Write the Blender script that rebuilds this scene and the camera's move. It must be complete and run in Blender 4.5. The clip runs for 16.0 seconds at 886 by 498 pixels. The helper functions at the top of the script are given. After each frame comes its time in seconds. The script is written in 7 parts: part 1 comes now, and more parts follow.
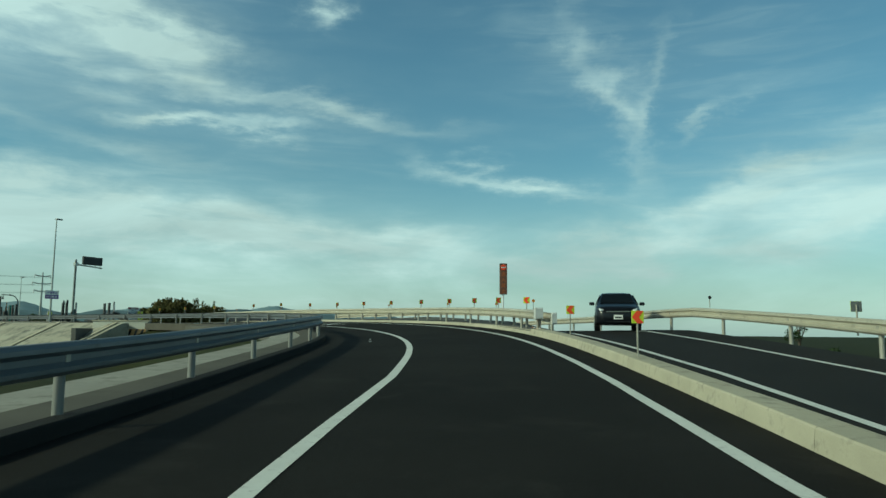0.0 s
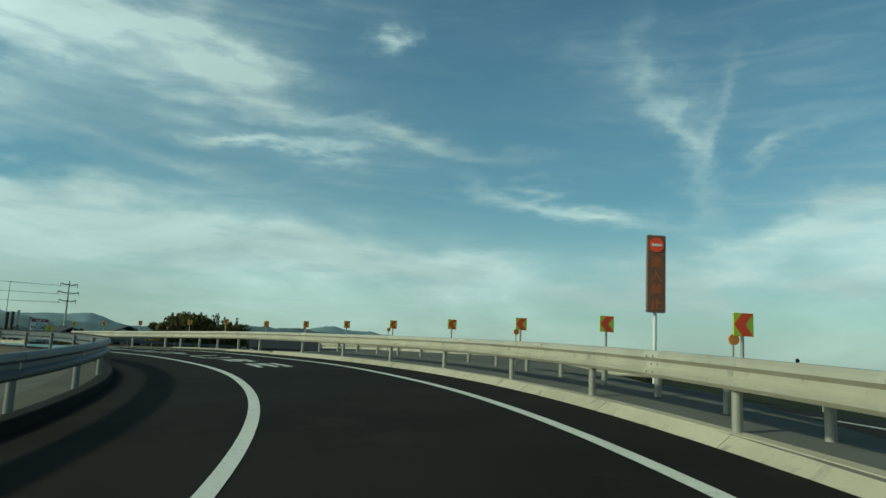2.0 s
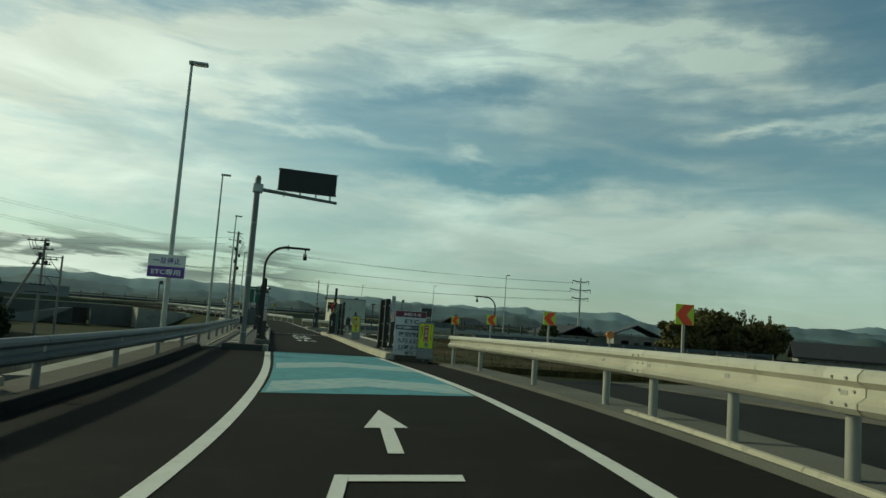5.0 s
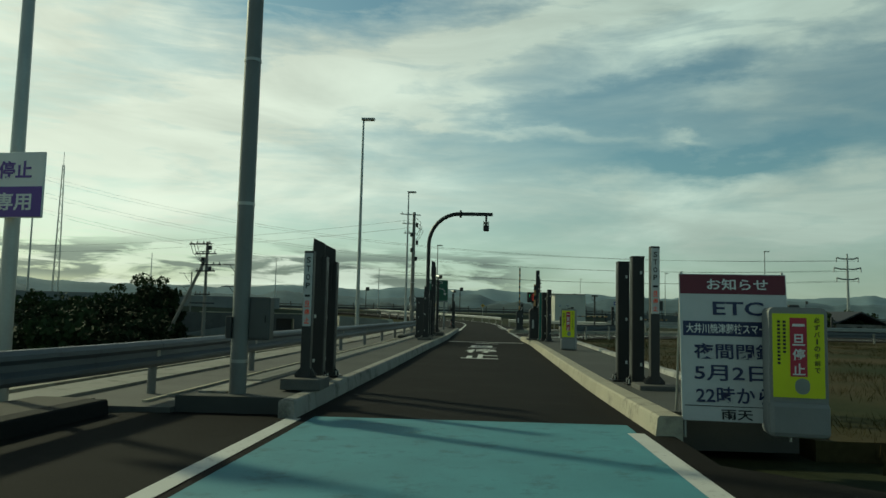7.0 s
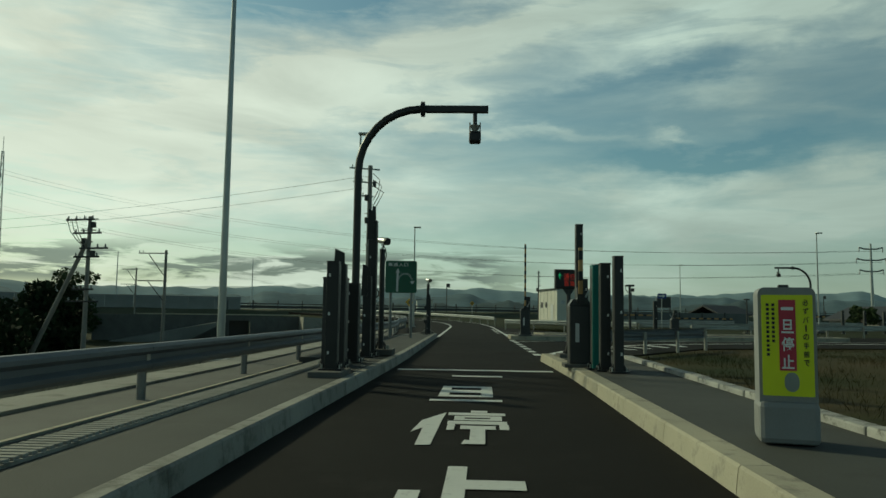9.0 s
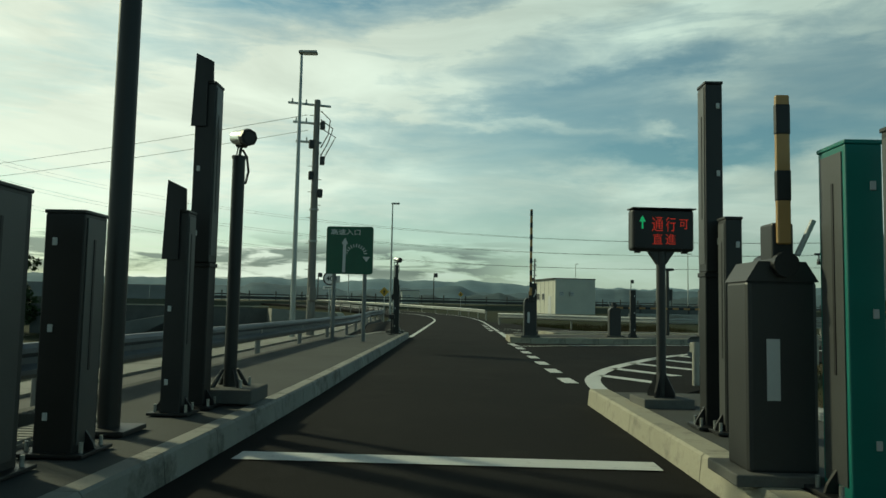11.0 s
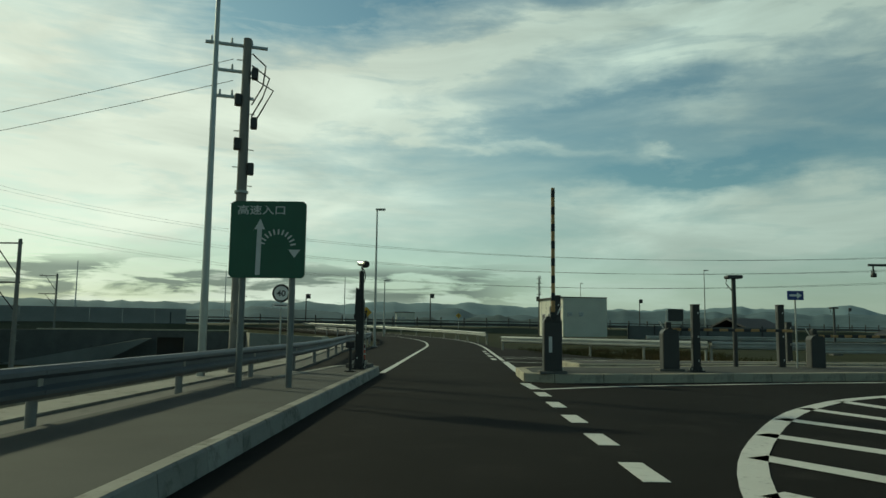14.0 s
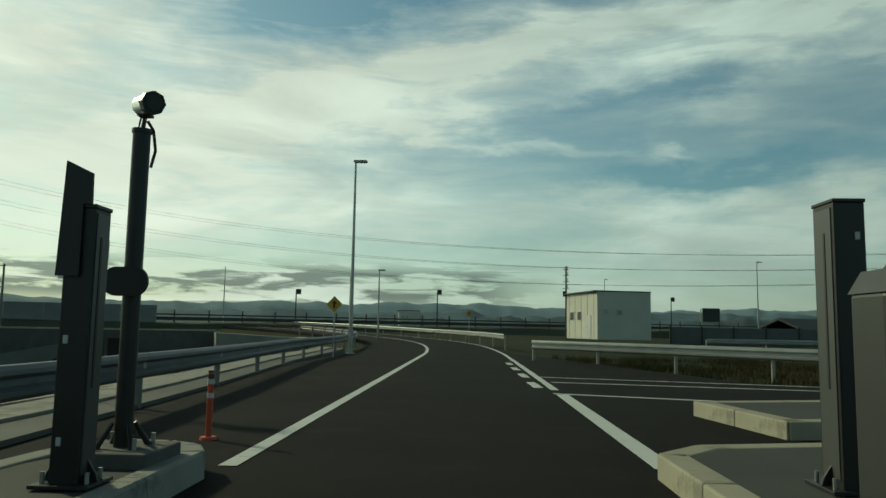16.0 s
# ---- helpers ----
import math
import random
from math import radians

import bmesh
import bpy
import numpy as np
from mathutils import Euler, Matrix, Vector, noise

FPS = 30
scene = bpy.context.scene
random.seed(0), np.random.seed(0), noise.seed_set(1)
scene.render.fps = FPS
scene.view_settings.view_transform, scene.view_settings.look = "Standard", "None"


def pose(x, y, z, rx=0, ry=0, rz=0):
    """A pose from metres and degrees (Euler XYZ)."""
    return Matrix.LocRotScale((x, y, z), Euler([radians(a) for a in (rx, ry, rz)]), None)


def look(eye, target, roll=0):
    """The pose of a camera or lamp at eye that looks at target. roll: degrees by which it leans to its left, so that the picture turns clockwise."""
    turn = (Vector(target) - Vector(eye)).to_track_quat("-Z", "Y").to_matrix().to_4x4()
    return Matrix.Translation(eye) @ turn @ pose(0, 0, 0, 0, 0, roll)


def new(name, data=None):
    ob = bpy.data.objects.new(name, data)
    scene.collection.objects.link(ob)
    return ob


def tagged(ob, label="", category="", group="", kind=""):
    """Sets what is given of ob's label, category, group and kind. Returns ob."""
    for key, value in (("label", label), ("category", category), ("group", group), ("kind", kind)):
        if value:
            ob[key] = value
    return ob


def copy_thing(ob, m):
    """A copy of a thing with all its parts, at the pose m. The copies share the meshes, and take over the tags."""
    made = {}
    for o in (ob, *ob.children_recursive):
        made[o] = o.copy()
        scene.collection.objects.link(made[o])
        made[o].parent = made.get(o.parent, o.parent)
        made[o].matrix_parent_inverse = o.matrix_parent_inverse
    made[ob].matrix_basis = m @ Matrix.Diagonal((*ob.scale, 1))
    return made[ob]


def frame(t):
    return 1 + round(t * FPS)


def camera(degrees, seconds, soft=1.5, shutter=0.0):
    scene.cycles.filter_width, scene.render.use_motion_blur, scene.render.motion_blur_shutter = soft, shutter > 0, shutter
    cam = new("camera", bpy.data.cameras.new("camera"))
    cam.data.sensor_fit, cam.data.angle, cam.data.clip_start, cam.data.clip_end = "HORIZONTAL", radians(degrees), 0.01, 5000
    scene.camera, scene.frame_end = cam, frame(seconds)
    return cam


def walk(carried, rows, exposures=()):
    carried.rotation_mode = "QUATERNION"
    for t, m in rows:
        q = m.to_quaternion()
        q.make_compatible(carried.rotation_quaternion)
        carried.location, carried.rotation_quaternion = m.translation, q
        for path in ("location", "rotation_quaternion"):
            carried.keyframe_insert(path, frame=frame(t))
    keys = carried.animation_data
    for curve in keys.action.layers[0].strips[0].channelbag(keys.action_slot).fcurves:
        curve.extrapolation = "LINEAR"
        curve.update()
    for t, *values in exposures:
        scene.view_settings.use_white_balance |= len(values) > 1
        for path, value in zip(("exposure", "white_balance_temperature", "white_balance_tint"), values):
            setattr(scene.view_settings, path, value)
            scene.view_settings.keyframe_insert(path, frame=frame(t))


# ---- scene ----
# ---- the camera and its way ----
cam = camera(62.18, 16.0, soft=1.5)
walk(cam, [
    (0, pose(-41.476, -60.103, -0.506, 96.519, -0.544, -57.504)),
    (0.5, pose(-35.727, -56.634, -0.338, 97.281, -1.280, -57.522)),
    (1, pose(-30.178, -53.280, -0.066, 97.946, -1.524, -57.439)),
    (1.5, pose(-24.997, -49.982, 0.254, 98.388, -2.054, -56.420)),
    (2, pose(-20.154, -46.405, 0.500, 98.344, -2.757, -53.228)),
    (2.5, pose(-16.050, -42.777, 0.681, 97.963, -3.741, -48.354)),
    (3, pose(-11.968, -38.463, 0.869, 97.632, -4.204, -41.993)),
    (3.5, pose(-8.551, -34.019, 1.012, 97.256, -4.149, -34.963)),
    (4, pose(-5.943, -29.644, 1.114, 96.793, -3.996, -27.867)),
    (4.5, pose(-3.965, -25.344, 1.194, 96.388, -4.159, -20.992)),
    (5, pose(-2.531, -21.011, 1.303, 95.876, -4.124, -14.362)),
    (5.2, pose(-2.112, -19.222, 1.326, 95.765, -3.872, -11.903)),
    (7.3, pose(0.062, -1.654, 1.194, 94.966, -1.238, 3.073)),
    (7.5, pose(0.002, 0.000, 1.195, 94.907, -1.327, 2.908)),
    (8, pose(0.069, 4.154, 1.209, 95.047, -0.579, 2.749)),
    (8.5, pose(0.153, 8.298, 1.207, 95.050, -0.415, 2.281)),
    (9, pose(0.198, 12.308, 1.195, 95.004, -0.793, 1.907)),
    (9.5, pose(0.271, 15.855, 1.190, 95.019, -0.868, 1.894)),
    (9.7, pose(0.281, 17.214, 1.191, 94.919, -0.971, 1.611)),
    (11.8, pose(0.512, 23.443, 1.201, 94.356, -0.980, 0.972)),
    (12, pose(0.508, 23.753, 1.197, 94.417, -0.840, 0.959)),
    (12.5, pose(0.542, 24.630, 1.194, 94.778, -0.866, 1.029)),
    (13, pose(0.618, 25.907, 1.235, 95.308, -0.279, 1.182)),
    (13.5, pose(0.639, 27.586, 1.212, 95.803, -0.926, 1.109)),
    (14, pose(0.689, 29.865, 1.201, 96.149, -0.703, 1.115)),
    (14.5, pose(0.726, 32.628, 1.197, 96.190, -0.581, 1.078)),
    (15, pose(0.702, 35.702, 1.197, 96.151, -0.615, 0.789)),
    (15.5, pose(0.753, 39.384, 1.180, 96.261, -0.773, 1.205)),
    (16, pose(0.696, 43.284, 1.170, 96.183, -0.957, 1.920)),
], exposures=[(0, 0.10, 6150, -22), (2.5, -0.06, 6300, -20), (3.8, -0.12, 6700, -19), (5, -0.22, 7000, -18), (8, -0.36, 7100, -18), (9.5, -0.44, 7100, -18), (12, -0.02, 7150, -18), (12.7, -0.05, 7150, -18), (13.5, -0.25, 7100, -18), (16, -0.33, 7100, -18)])

# ---- light ----
SUN_YAW, SUN_EL = 55.0, 29.0
world = bpy.data.worlds.new("world")
scene.world = world
world.use_nodes = True


def build_sky():
    nt = world.node_tree
    nt.nodes.clear()
    N, L = nt.nodes.new, nt.links.new
    out, bg = N("ShaderNodeOutputWorld"), N("ShaderNodeBackground")
    sky = N("ShaderNodeTexSky")
    sky.sky_type = "NISHITA"
    sky.sun_disc = False
    sky.sun_elevation, sky.sun_rotation = radians(SUN_EL), radians(-SUN_YAW)
    sky.air_density, sky.dust_density, sky.ozone_density = 1.0, 1.2, 1.6
    bg.inputs["Strength"].default_value = 0.11
    co = N("ShaderNodeTexCoord")
    sep = N("ShaderNodeSeparateXYZ")
    L(co.outputs["Generated"], sep.inputs[0])

    def math_node(op, a, b=None, c=None, clamp=False):
        n = N("ShaderNodeMath")
        n.operation, n.use_clamp = op, clamp
        for k, v in enumerate((a, b, c)):
            if v is None:
                continue
            if isinstance(v, (int, float)):
                n.inputs[k].default_value = v
            else:
                L(v, n.inputs[k])
        return n.outputs[0]

    # cirrus: long streaks by bearing (left of north) and height, frayed by noise
    bearing = math_node("MULTIPLY", math_node("ARCTAN2", math_node("MULTIPLY", sep.outputs[0], -1.0), sep.outputs[1]), 57.2958)
    height = math_node("MULTIPLY", math_node("ARCSINE", sep.outputs[2]), 57.2958)
    comb = N("ShaderNodeCombineXYZ")
    L(bearing, comb.inputs[0]), L(height, comb.inputs[1])

    def layer(rot, scale, sx, sy, detail, rough, warp, low, high, offset):
        m = N("ShaderNodeMapping")
        m.inputs["Rotation"].default_value = (0, 0, radians(rot))
        m.inputs["Location"].default_value = offset
        m.inputs["Scale"].default_value = (sx, sy, 1)
        L(comb.outputs[0], m.inputs[0])
        n = N("ShaderNodeTexNoise")
        n.inputs["Scale"].default_value, n.inputs["Detail"].default_value = scale, detail
        n.inputs["Roughness"].default_value, n.inputs["Distortion"].default_value = rough, warp
        L(m.outputs[0], n.inputs["Vector"])
        r = N("ShaderNodeMapRange")
        r.interpolation_type = "SMOOTHSTEP"
        r.inputs["From Min"].default_value, r.inputs["From Max"].default_value = low, high
        L(n.outputs["Fac"], r.inputs["Value"])
        return r.outputs[0]

    fray = layer(8, 1.0, 0.085, 0.40, 7, 0.56, 0.7, 0.26, 0.74, (3.1, 0.7, 0))
    wisps = layer(-14, 1.0, 0.12, 0.85, 7, 0.58, 0.8, 0.36, 0.82, (1.3, 5.2, 0))
    broad = layer(10, 1.0, 0.035, 0.11, 4, 0.5, 0.5, 0.35, 0.75, (7.7, 2.0, 0))
    wob = layer(0, 1.0, 0.12, 0.2, 6, 0.6, 0.0, 0.0, 1.0, (11.0, 4.0, 0))
    wob2 = layer(0, 1.0, 0.10, 0.3, 6, 0.6, 0.0, 0.0, 1.0, (2.0, 14.0, 0))
    bx = math_node("ADD", bearing, math_node("MULTIPLY", math_node("SUBTRACT", wob, 0.5), 9.0))
    by = math_node("ADD", height, math_node("MULTIPLY", math_node("SUBTRACT", wob2, 0.5), 4.5))
    streaks = ((9, 16.2, 17, 1.5, -0.17, 0.75), (14, 17.6, 11, 2.3, -0.31, 1.05), (-3, 21.6, 10, 1.7, -0.22, 1.1), (-17, 22.4, 9, 2.2, -0.05, 0.95), (-28, 21.4, 8, 2.6, 0.05, 0.95),
               (-36, 20.0, 6, 1.7, 0.36, 0.95), (-46.5, 17.0, 9, 0.8, 0.11, 0.80), (-28, 18.2, 6, 1.2, 0.10, 0.50), (-38.5, 15.5, 7, 0.62, 0.05, 0.90),
               (-20, 16.7, 8, 1.0, 0.0, 0.50), (-29, 13.6, 7, 0.9, 0.17, 0.40), (-63, 11.9, 6, 0.72, 0.21, 0.95), (-70.4, 18.0, 6, 1.3, 2.2, 0.65),
               (-73.0, 17.0, 5, 0.8, -5.0, 0.40), (-78, 15.5, 3, 0.5, -0.6, 0.5), (-81, 10.6, 9, 1.3, -0.42, 0.70), (-88, 9.6, 7, 3.0, -0.35, 0.90),
               (-28, 7.6, 15, 2.2, -0.02, 0.85), (-51, 6.6, 14, 1.5, 0.11, 0.75), (-73, 6.6, 9, 1.5, -0.10, 0.70), (-47.4, 24.1, 1.6, 0.8, -0.3, 0.9),
               (-4, 14.1, 8, 0.55, 0.09, 0.60), (-15.8, 13.6, 2.2, 0.45, 0.2, 0.6), (5, 15.6, 9, 1.3, -0.2, 0.55), (28, 12.0, 13, 4.5, 0.0, 0.55),
               (31, 19.5, 9, 2.5, -0.1, 0.60), (10, 11.0, 14, 2.0, -0.05, 0.55), (-14, 9.6, 18, 1.1, 0.0, 0.50), (4, 8.0, 26, 1.4, 0.0, 0.50),
               (11, 24.6, 13, 2.0, -0.22, -0.70), (-13, 17.6, 7, 1.3, -0.05, -0.32), (-26, 16.9, 7, 1.0, 0.1, -0.32), (-19, 11.4, 8, 0.8, 0.0, -0.45), (45, 24, 24, 8, 0.1, 0.6), (-8, 18.2, 5, 0.7, -0.15, 0.35), (-20, 18.0, 24, 7.0, 0.0, 0.26))
    total = None
    for a0, e0, ln, wd, slope, power in streaks:
        da, de = math_node("SUBTRACT", bx, a0), math_node("SUBTRACT", by, e0)
        c = 1 / math.sqrt(1 + slope * slope)
        u = math_node("ADD", math_node("MULTIPLY", da, c / ln), math_node("MULTIPLY", de, slope * c / ln))
        v = math_node("SUBTRACT", math_node("MULTIPLY", de, c / wd), math_node("MULTIPLY", da, slope * c / wd))
        q = math_node("ADD", math_node("MULTIPLY", u, u), math_node("MULTIPLY", v, v))
        g = math_node("MULTIPLY", math_node("POWER", 2.71828, math_node("MULTIPLY", q, -1.0)), power)
        total = g if total is None else math_node("ADD", total, g)
    cover = math_node("MULTIPLY", total, math_node("ADD", math_node("MULTIPLY", fray, 0.82), 0.40))
    cover = math_node("ADD", cover, math_node("MULTIPLY", math_node("MULTIPLY", broad, wisps), 0.30))
    cover = math_node("ADD", cover, math_node("MULTIPLY", broad, 0.10))
    # thicker cloud towards the sun's side
    side = N("ShaderNodeMapRange")
    side.interpolation_type = "SMOOTHSTEP"
    for k, v in (("From Min", -22.0), ("From Max", 30.0), ("To Min", 0.0), ("To Max", 0.30)):
        side.inputs[k].default_value = v
    L(bearing, side.inputs["Value"])
    cover = math_node("ADD", cover, math_node("MULTIPLY", side.outputs[0], math_node("ADD", math_node("MULTIPLY", wisps, 1.0), 0.45)))
    # a veil that thickens towards the horizon
    low = N("ShaderNodeMapRange")
    low.interpolation_type = "SMOOTHSTEP"
    for k, v in (("From Min", 0.0), ("From Max", 0.23), ("To Min", 0.55), ("To Max", 0.0)):
        low.inputs[k].default_value = v
    L(sep.outputs[2], low.inputs["Value"])
    cover = math_node("ADD", cover, low.outputs[0], clamp=True)
    # dims the unseen sky overhead, so that less light reaches the ground
    over = N("ShaderNodeMapRange")
    over.interpolation_type = "SMOOTHSTEP"
    for k, v in (("From Min", 0.40), ("From Max", 0.80), ("To Min", 1.0), ("To Max", 0.30)):
        over.inputs[k].default_value = v
    L(sep.outputs[2], over.inputs["Value"])
    # low grey cumulus banks over the hills, flat below and bright between
    lumps = layer(0, 1.0, 0.14, 0.95, 8, 0.58, 0.5, 0.44, 0.55, (4.0, 1.5, 0))
    big = layer(0, 1.0, 0.05, 0.30, 3, 0.5, 0.0, 0.40, 0.58, (9.0, 3.0, 0))

    def window(value, lo0, lo1, hi0, hi1):
        r0, r1 = N("ShaderNodeMapRange"), N("ShaderNodeMapRange")
        for r, x0, x1, y0, y1 in ((r0, lo0, lo1, 0.0, 1.0), (r1, hi0, hi1, 1.0, 0.0)):
            r.interpolation_type = "SMOOTHSTEP"
            for k, v in (("From Min", x0), ("From Max", x1), ("To Min", y0), ("To Max", y1)):
                r.inputs[k].default_value = v
            L(value, r.inputs["Value"])
        return math_node("MULTIPLY", r0.outputs[0], r1.outputs[0])

    bank = math_node("MULTIPLY", math_node("MULTIPLY", lumps, window(height, 0.6, 2.4, 3.9, 5.6)), window(bearing, -9, 0, 40, 60))
    rim = math_node("MULTIPLY", window(height, 0.4, 1.6, 4.5, 6.0), window(bearing, -9, 4, 45, 60))
    rim = math_node("MULTIPLY", rim, big)
    # the cloud is lit from the sun's side
    s = Vector((-math.sin(radians(SUN_YAW)) * math.cos(radians(SUN_EL)), math.cos(radians(SUN_YAW)) * math.cos(radians(SUN_EL)), math.sin(radians(SUN_EL))))
    dot = N("ShaderNodeVectorMath")
    dot.operation = "DOT_PRODUCT"
    L(co.outputs["Generated"], dot.inputs[0])
    dot.inputs[1].default_value = s
    lit = N("ShaderNodeMapRange")
    lit.interpolation_type = "SMOOTHSTEP"
    for k, v in (("From Min", 0.1), ("From Max", 1.0), ("To Min", 6.0), ("To Max", 9.4)):
        lit.inputs[k].default_value = v
    L(dot.outputs["Value"], lit.inputs["Value"])
    tone = N("ShaderNodeMix")
    tone.data_type = "RGBA"
    warm = N("ShaderNodeMix")
    warm.data_type = "RGBA"
    warm.inputs["A"].default_value, warm.inputs["B"].default_value = (0.865, 0.97, 1.03, 1), (0.985, 0.955, 0.965, 1)
    ramp = N("ShaderNodeMapRange")
    ramp.interpolation_type = "SMOOTHSTEP"
    ramp.inputs["From Min"].default_value, ramp.inputs["From Max"].default_value = 0.40, 0.92
    L(dot.outputs["Value"], ramp.inputs["Value"]), L(ramp.outputs[0], warm.inputs["Factor"])
    L(warm.outputs["Result"], tone.inputs["A"])
    tone.inputs["B"].default_value = (0.13, 0.165, 0.18, 1)
    L(math_node("MULTIPLY", bank, 0.85), tone.inputs["Factor"])
    cloud = N("ShaderNodeVectorMath")
    cloud.operation = "SCALE"
    L(tone.outputs["Result"], cloud.inputs[0])
    # thicker and thinner parts within the cloud
    puff = layer(16, 1.0, 0.055, 0.17, 7, 0.55, 0.6, 0.28, 0.72, (5.5, 8.0, 0))
    L(math_node("MULTIPLY", lit.outputs[0], math_node("ADD", math_node("MULTIPLY", puff, 0.38), 0.81)), cloud.inputs["Scale"])
    mix = N("ShaderNodeMix")
    mix.data_type = "RGBA"
    L(math_node("MAXIMUM", math_node("MULTIPLY", cover, 0.90), math_node("MAXIMUM", math_node("MULTIPLY", bank, 0.9), math_node("MULTIPLY", rim, 0.9))), mix.inputs["Factor"])
    clear = N("ShaderNodeVectorMath")
    clear.operation = "MULTIPLY"
    L(sky.outputs[0], clear.inputs[0])
    clear.inputs[1].default_value = (0.70, 0.86, 0.86)
    L(clear.outputs[0], mix.inputs["A"])
    L(cloud.outputs[0], mix.inputs["B"])
    dimmed = N("ShaderNodeVectorMath")
    dimmed.operation = "SCALE"
    L(mix.outputs["Result"], dimmed.inputs[0]), L(over.outputs[0], dimmed.inputs["Scale"])
    L(dimmed.outputs[0], bg.inputs["Color"])
    L(bg.outputs[0], out.inputs[0])


build_sky()
sun = new("sun", bpy.data.lights.new("sun", "SUN"))
sun.data.energy, sun.data.angle, sun.data.color = 2.6, radians(3.0), (1.0, 0.90, 0.72)
sun.matrix_world = look((-60 * math.sin(radians(SUN_YAW)), 60 * math.cos(radians(SUN_YAW)), 60 * math.tan(radians(SUN_EL))), (0, 0, 0))


# ---- materials ----
def mat(name, base, rough=0.7, metal=0.0, vary=0.12, scale=3.0, grain=0.0, grain_scale=90.0, bump=0.0, spec=0.5, second=None, emit=0.0, piece=0.0, wear=None):
    """A surface with stains at one scale and grain at another; second: a second colour in the stains; wear: (colour, amount, scale)."""
    m = bpy.data.materials.new(name)
    m.use_nodes = True
    nt = m.node_tree
    N, L = nt.nodes.new, nt.links.new
    b = nt.nodes["Principled BSDF"]
    b.inputs["Roughness"].default_value, b.inputs["Metallic"].default_value = rough, metal
    b.inputs["Specular IOR Level"].default_value = spec
    co = N("ShaderNodeTexCoord")
    n1, n2 = N("ShaderNodeTexNoise"), N("ShaderNodeTexNoise")
    for n, sc, d in ((n1, scale, 5), (n2, grain_scale, 3)):
        n.inputs["Scale"].default_value, n.inputs["Detail"].default_value = sc, d
        L(co.outputs["Object"], n.inputs["Vector"])
    ramp = N("ShaderNodeMapRange")
    ramp.inputs["From Min"].default_value, ramp.inputs["From Max"].default_value = 0.3, 0.7
    L(n1.outputs["Fac"], ramp.inputs["Value"])
    mx = N("ShaderNodeMix")
    mx.data_type = "RGBA"
    lo = second or tuple(c * (1 - vary) for c in base)
    hi = base if second else tuple(min(1, c * (1 + vary)) for c in base)
    mx.inputs["A"].default_value, mx.inputs["B"].default_value = (*lo, 1), (*hi, 1)
    L(ramp.outputs[0], mx.inputs["Factor"])
    col = mx.outputs["Result"]
    if wear:
        n3, r3, m3 = N("ShaderNodeTexNoise"), N("ShaderNodeMapRange"), N("ShaderNodeMix")
        n3.inputs["Scale"].default_value, n3.inputs["Detail"].default_value, n3.inputs["Roughness"].default_value = wear[2], 8, 0.7
        L(co.outputs["Object"], n3.inputs["Vector"])
        r3.inputs["From Min"].default_value, r3.inputs["From Max"].default_value = 0.62 - wear[1] * 0.3, 0.72 - wear[1] * 0.2
        L(n3.outputs["Fac"], r3.inputs["Value"])
        m3.data_type = "RGBA"
        L(r3.outputs[0], m3.inputs["Factor"]), L(col, m3.inputs["A"])
        m3.inputs["B"].default_value = (*wear[0], 1)
        col = m3.outputs["Result"]
    if grain or piece:
        g = N("ShaderNodeMath")
        g.operation = "MULTIPLY_ADD"
        L(n2.outputs["Fac"], g.inputs[0])
        g.inputs[1].default_value, g.inputs[2].default_value = grain * 2, 1 - grain
        val = g.outputs[0]
        if piece:
            info, g2, g3 = N("ShaderNodeObjectInfo"), N("ShaderNodeMath"), N("ShaderNodeMath")
            g2.operation, g3.operation = "MULTIPLY_ADD", "MULTIPLY"
            L(info.outputs["Random"], g2.inputs[0])
            g2.inputs[1].default_value, g2.inputs[2].default_value = piece * 2, 1 - piece
            L(val, g3.inputs[0]), L(g2.outputs[0], g3.inputs[1])
            val = g3.outputs[0]
        sc = N("ShaderNodeVectorMath")
        sc.operation = "SCALE"
        L(col, sc.inputs[0]), L(val, sc.inputs["Scale"])
        col = sc.outputs[0]
    L(col, b.inputs["Base Color"])
    if bump:
        bp = N("ShaderNodeBump")
        bp.inputs["Strength"].default_value, bp.inputs["Distance"].default_value = bump, 0.01
        L(n2.outputs["Fac"], bp.inputs["Height"])
        L(bp.outputs[0], b.inputs["Normal"])
    if emit:
        b.inputs["Emission Color"].default_value = (*base, 1)
        b.inputs["Emission Strength"].default_value = emit
    return m


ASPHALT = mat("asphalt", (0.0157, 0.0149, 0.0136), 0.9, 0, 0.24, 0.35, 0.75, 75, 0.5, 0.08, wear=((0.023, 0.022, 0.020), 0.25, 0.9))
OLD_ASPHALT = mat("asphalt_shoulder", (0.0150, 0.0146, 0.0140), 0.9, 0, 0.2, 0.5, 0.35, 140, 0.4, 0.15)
PAINT = mat("road_paint", (0.62, 0.63, 0.60), 0.6, 0, 0.06, 2.0, 0.08, 60, 0.1, 0.4, wear=((0.42, 0.42, 0.41), 0.2, 9))
CYAN = mat("cyan_paint", (0.085, 0.27, 0.32), 0.75, 0, 0.12, 1.2, 0.12, 70, 0.1, 0.4, wear=((0.06, 0.18, 0.21), 0.3, 3))
CONCRETE = mat("concrete", (0.118, 0.117, 0.107), 0.85, 0, 0.14, 0.8, 0.12, 60, 0.25, 0.3, wear=((0.10, 0.098, 0.09), 0.3, 1.7), piece=0.06)
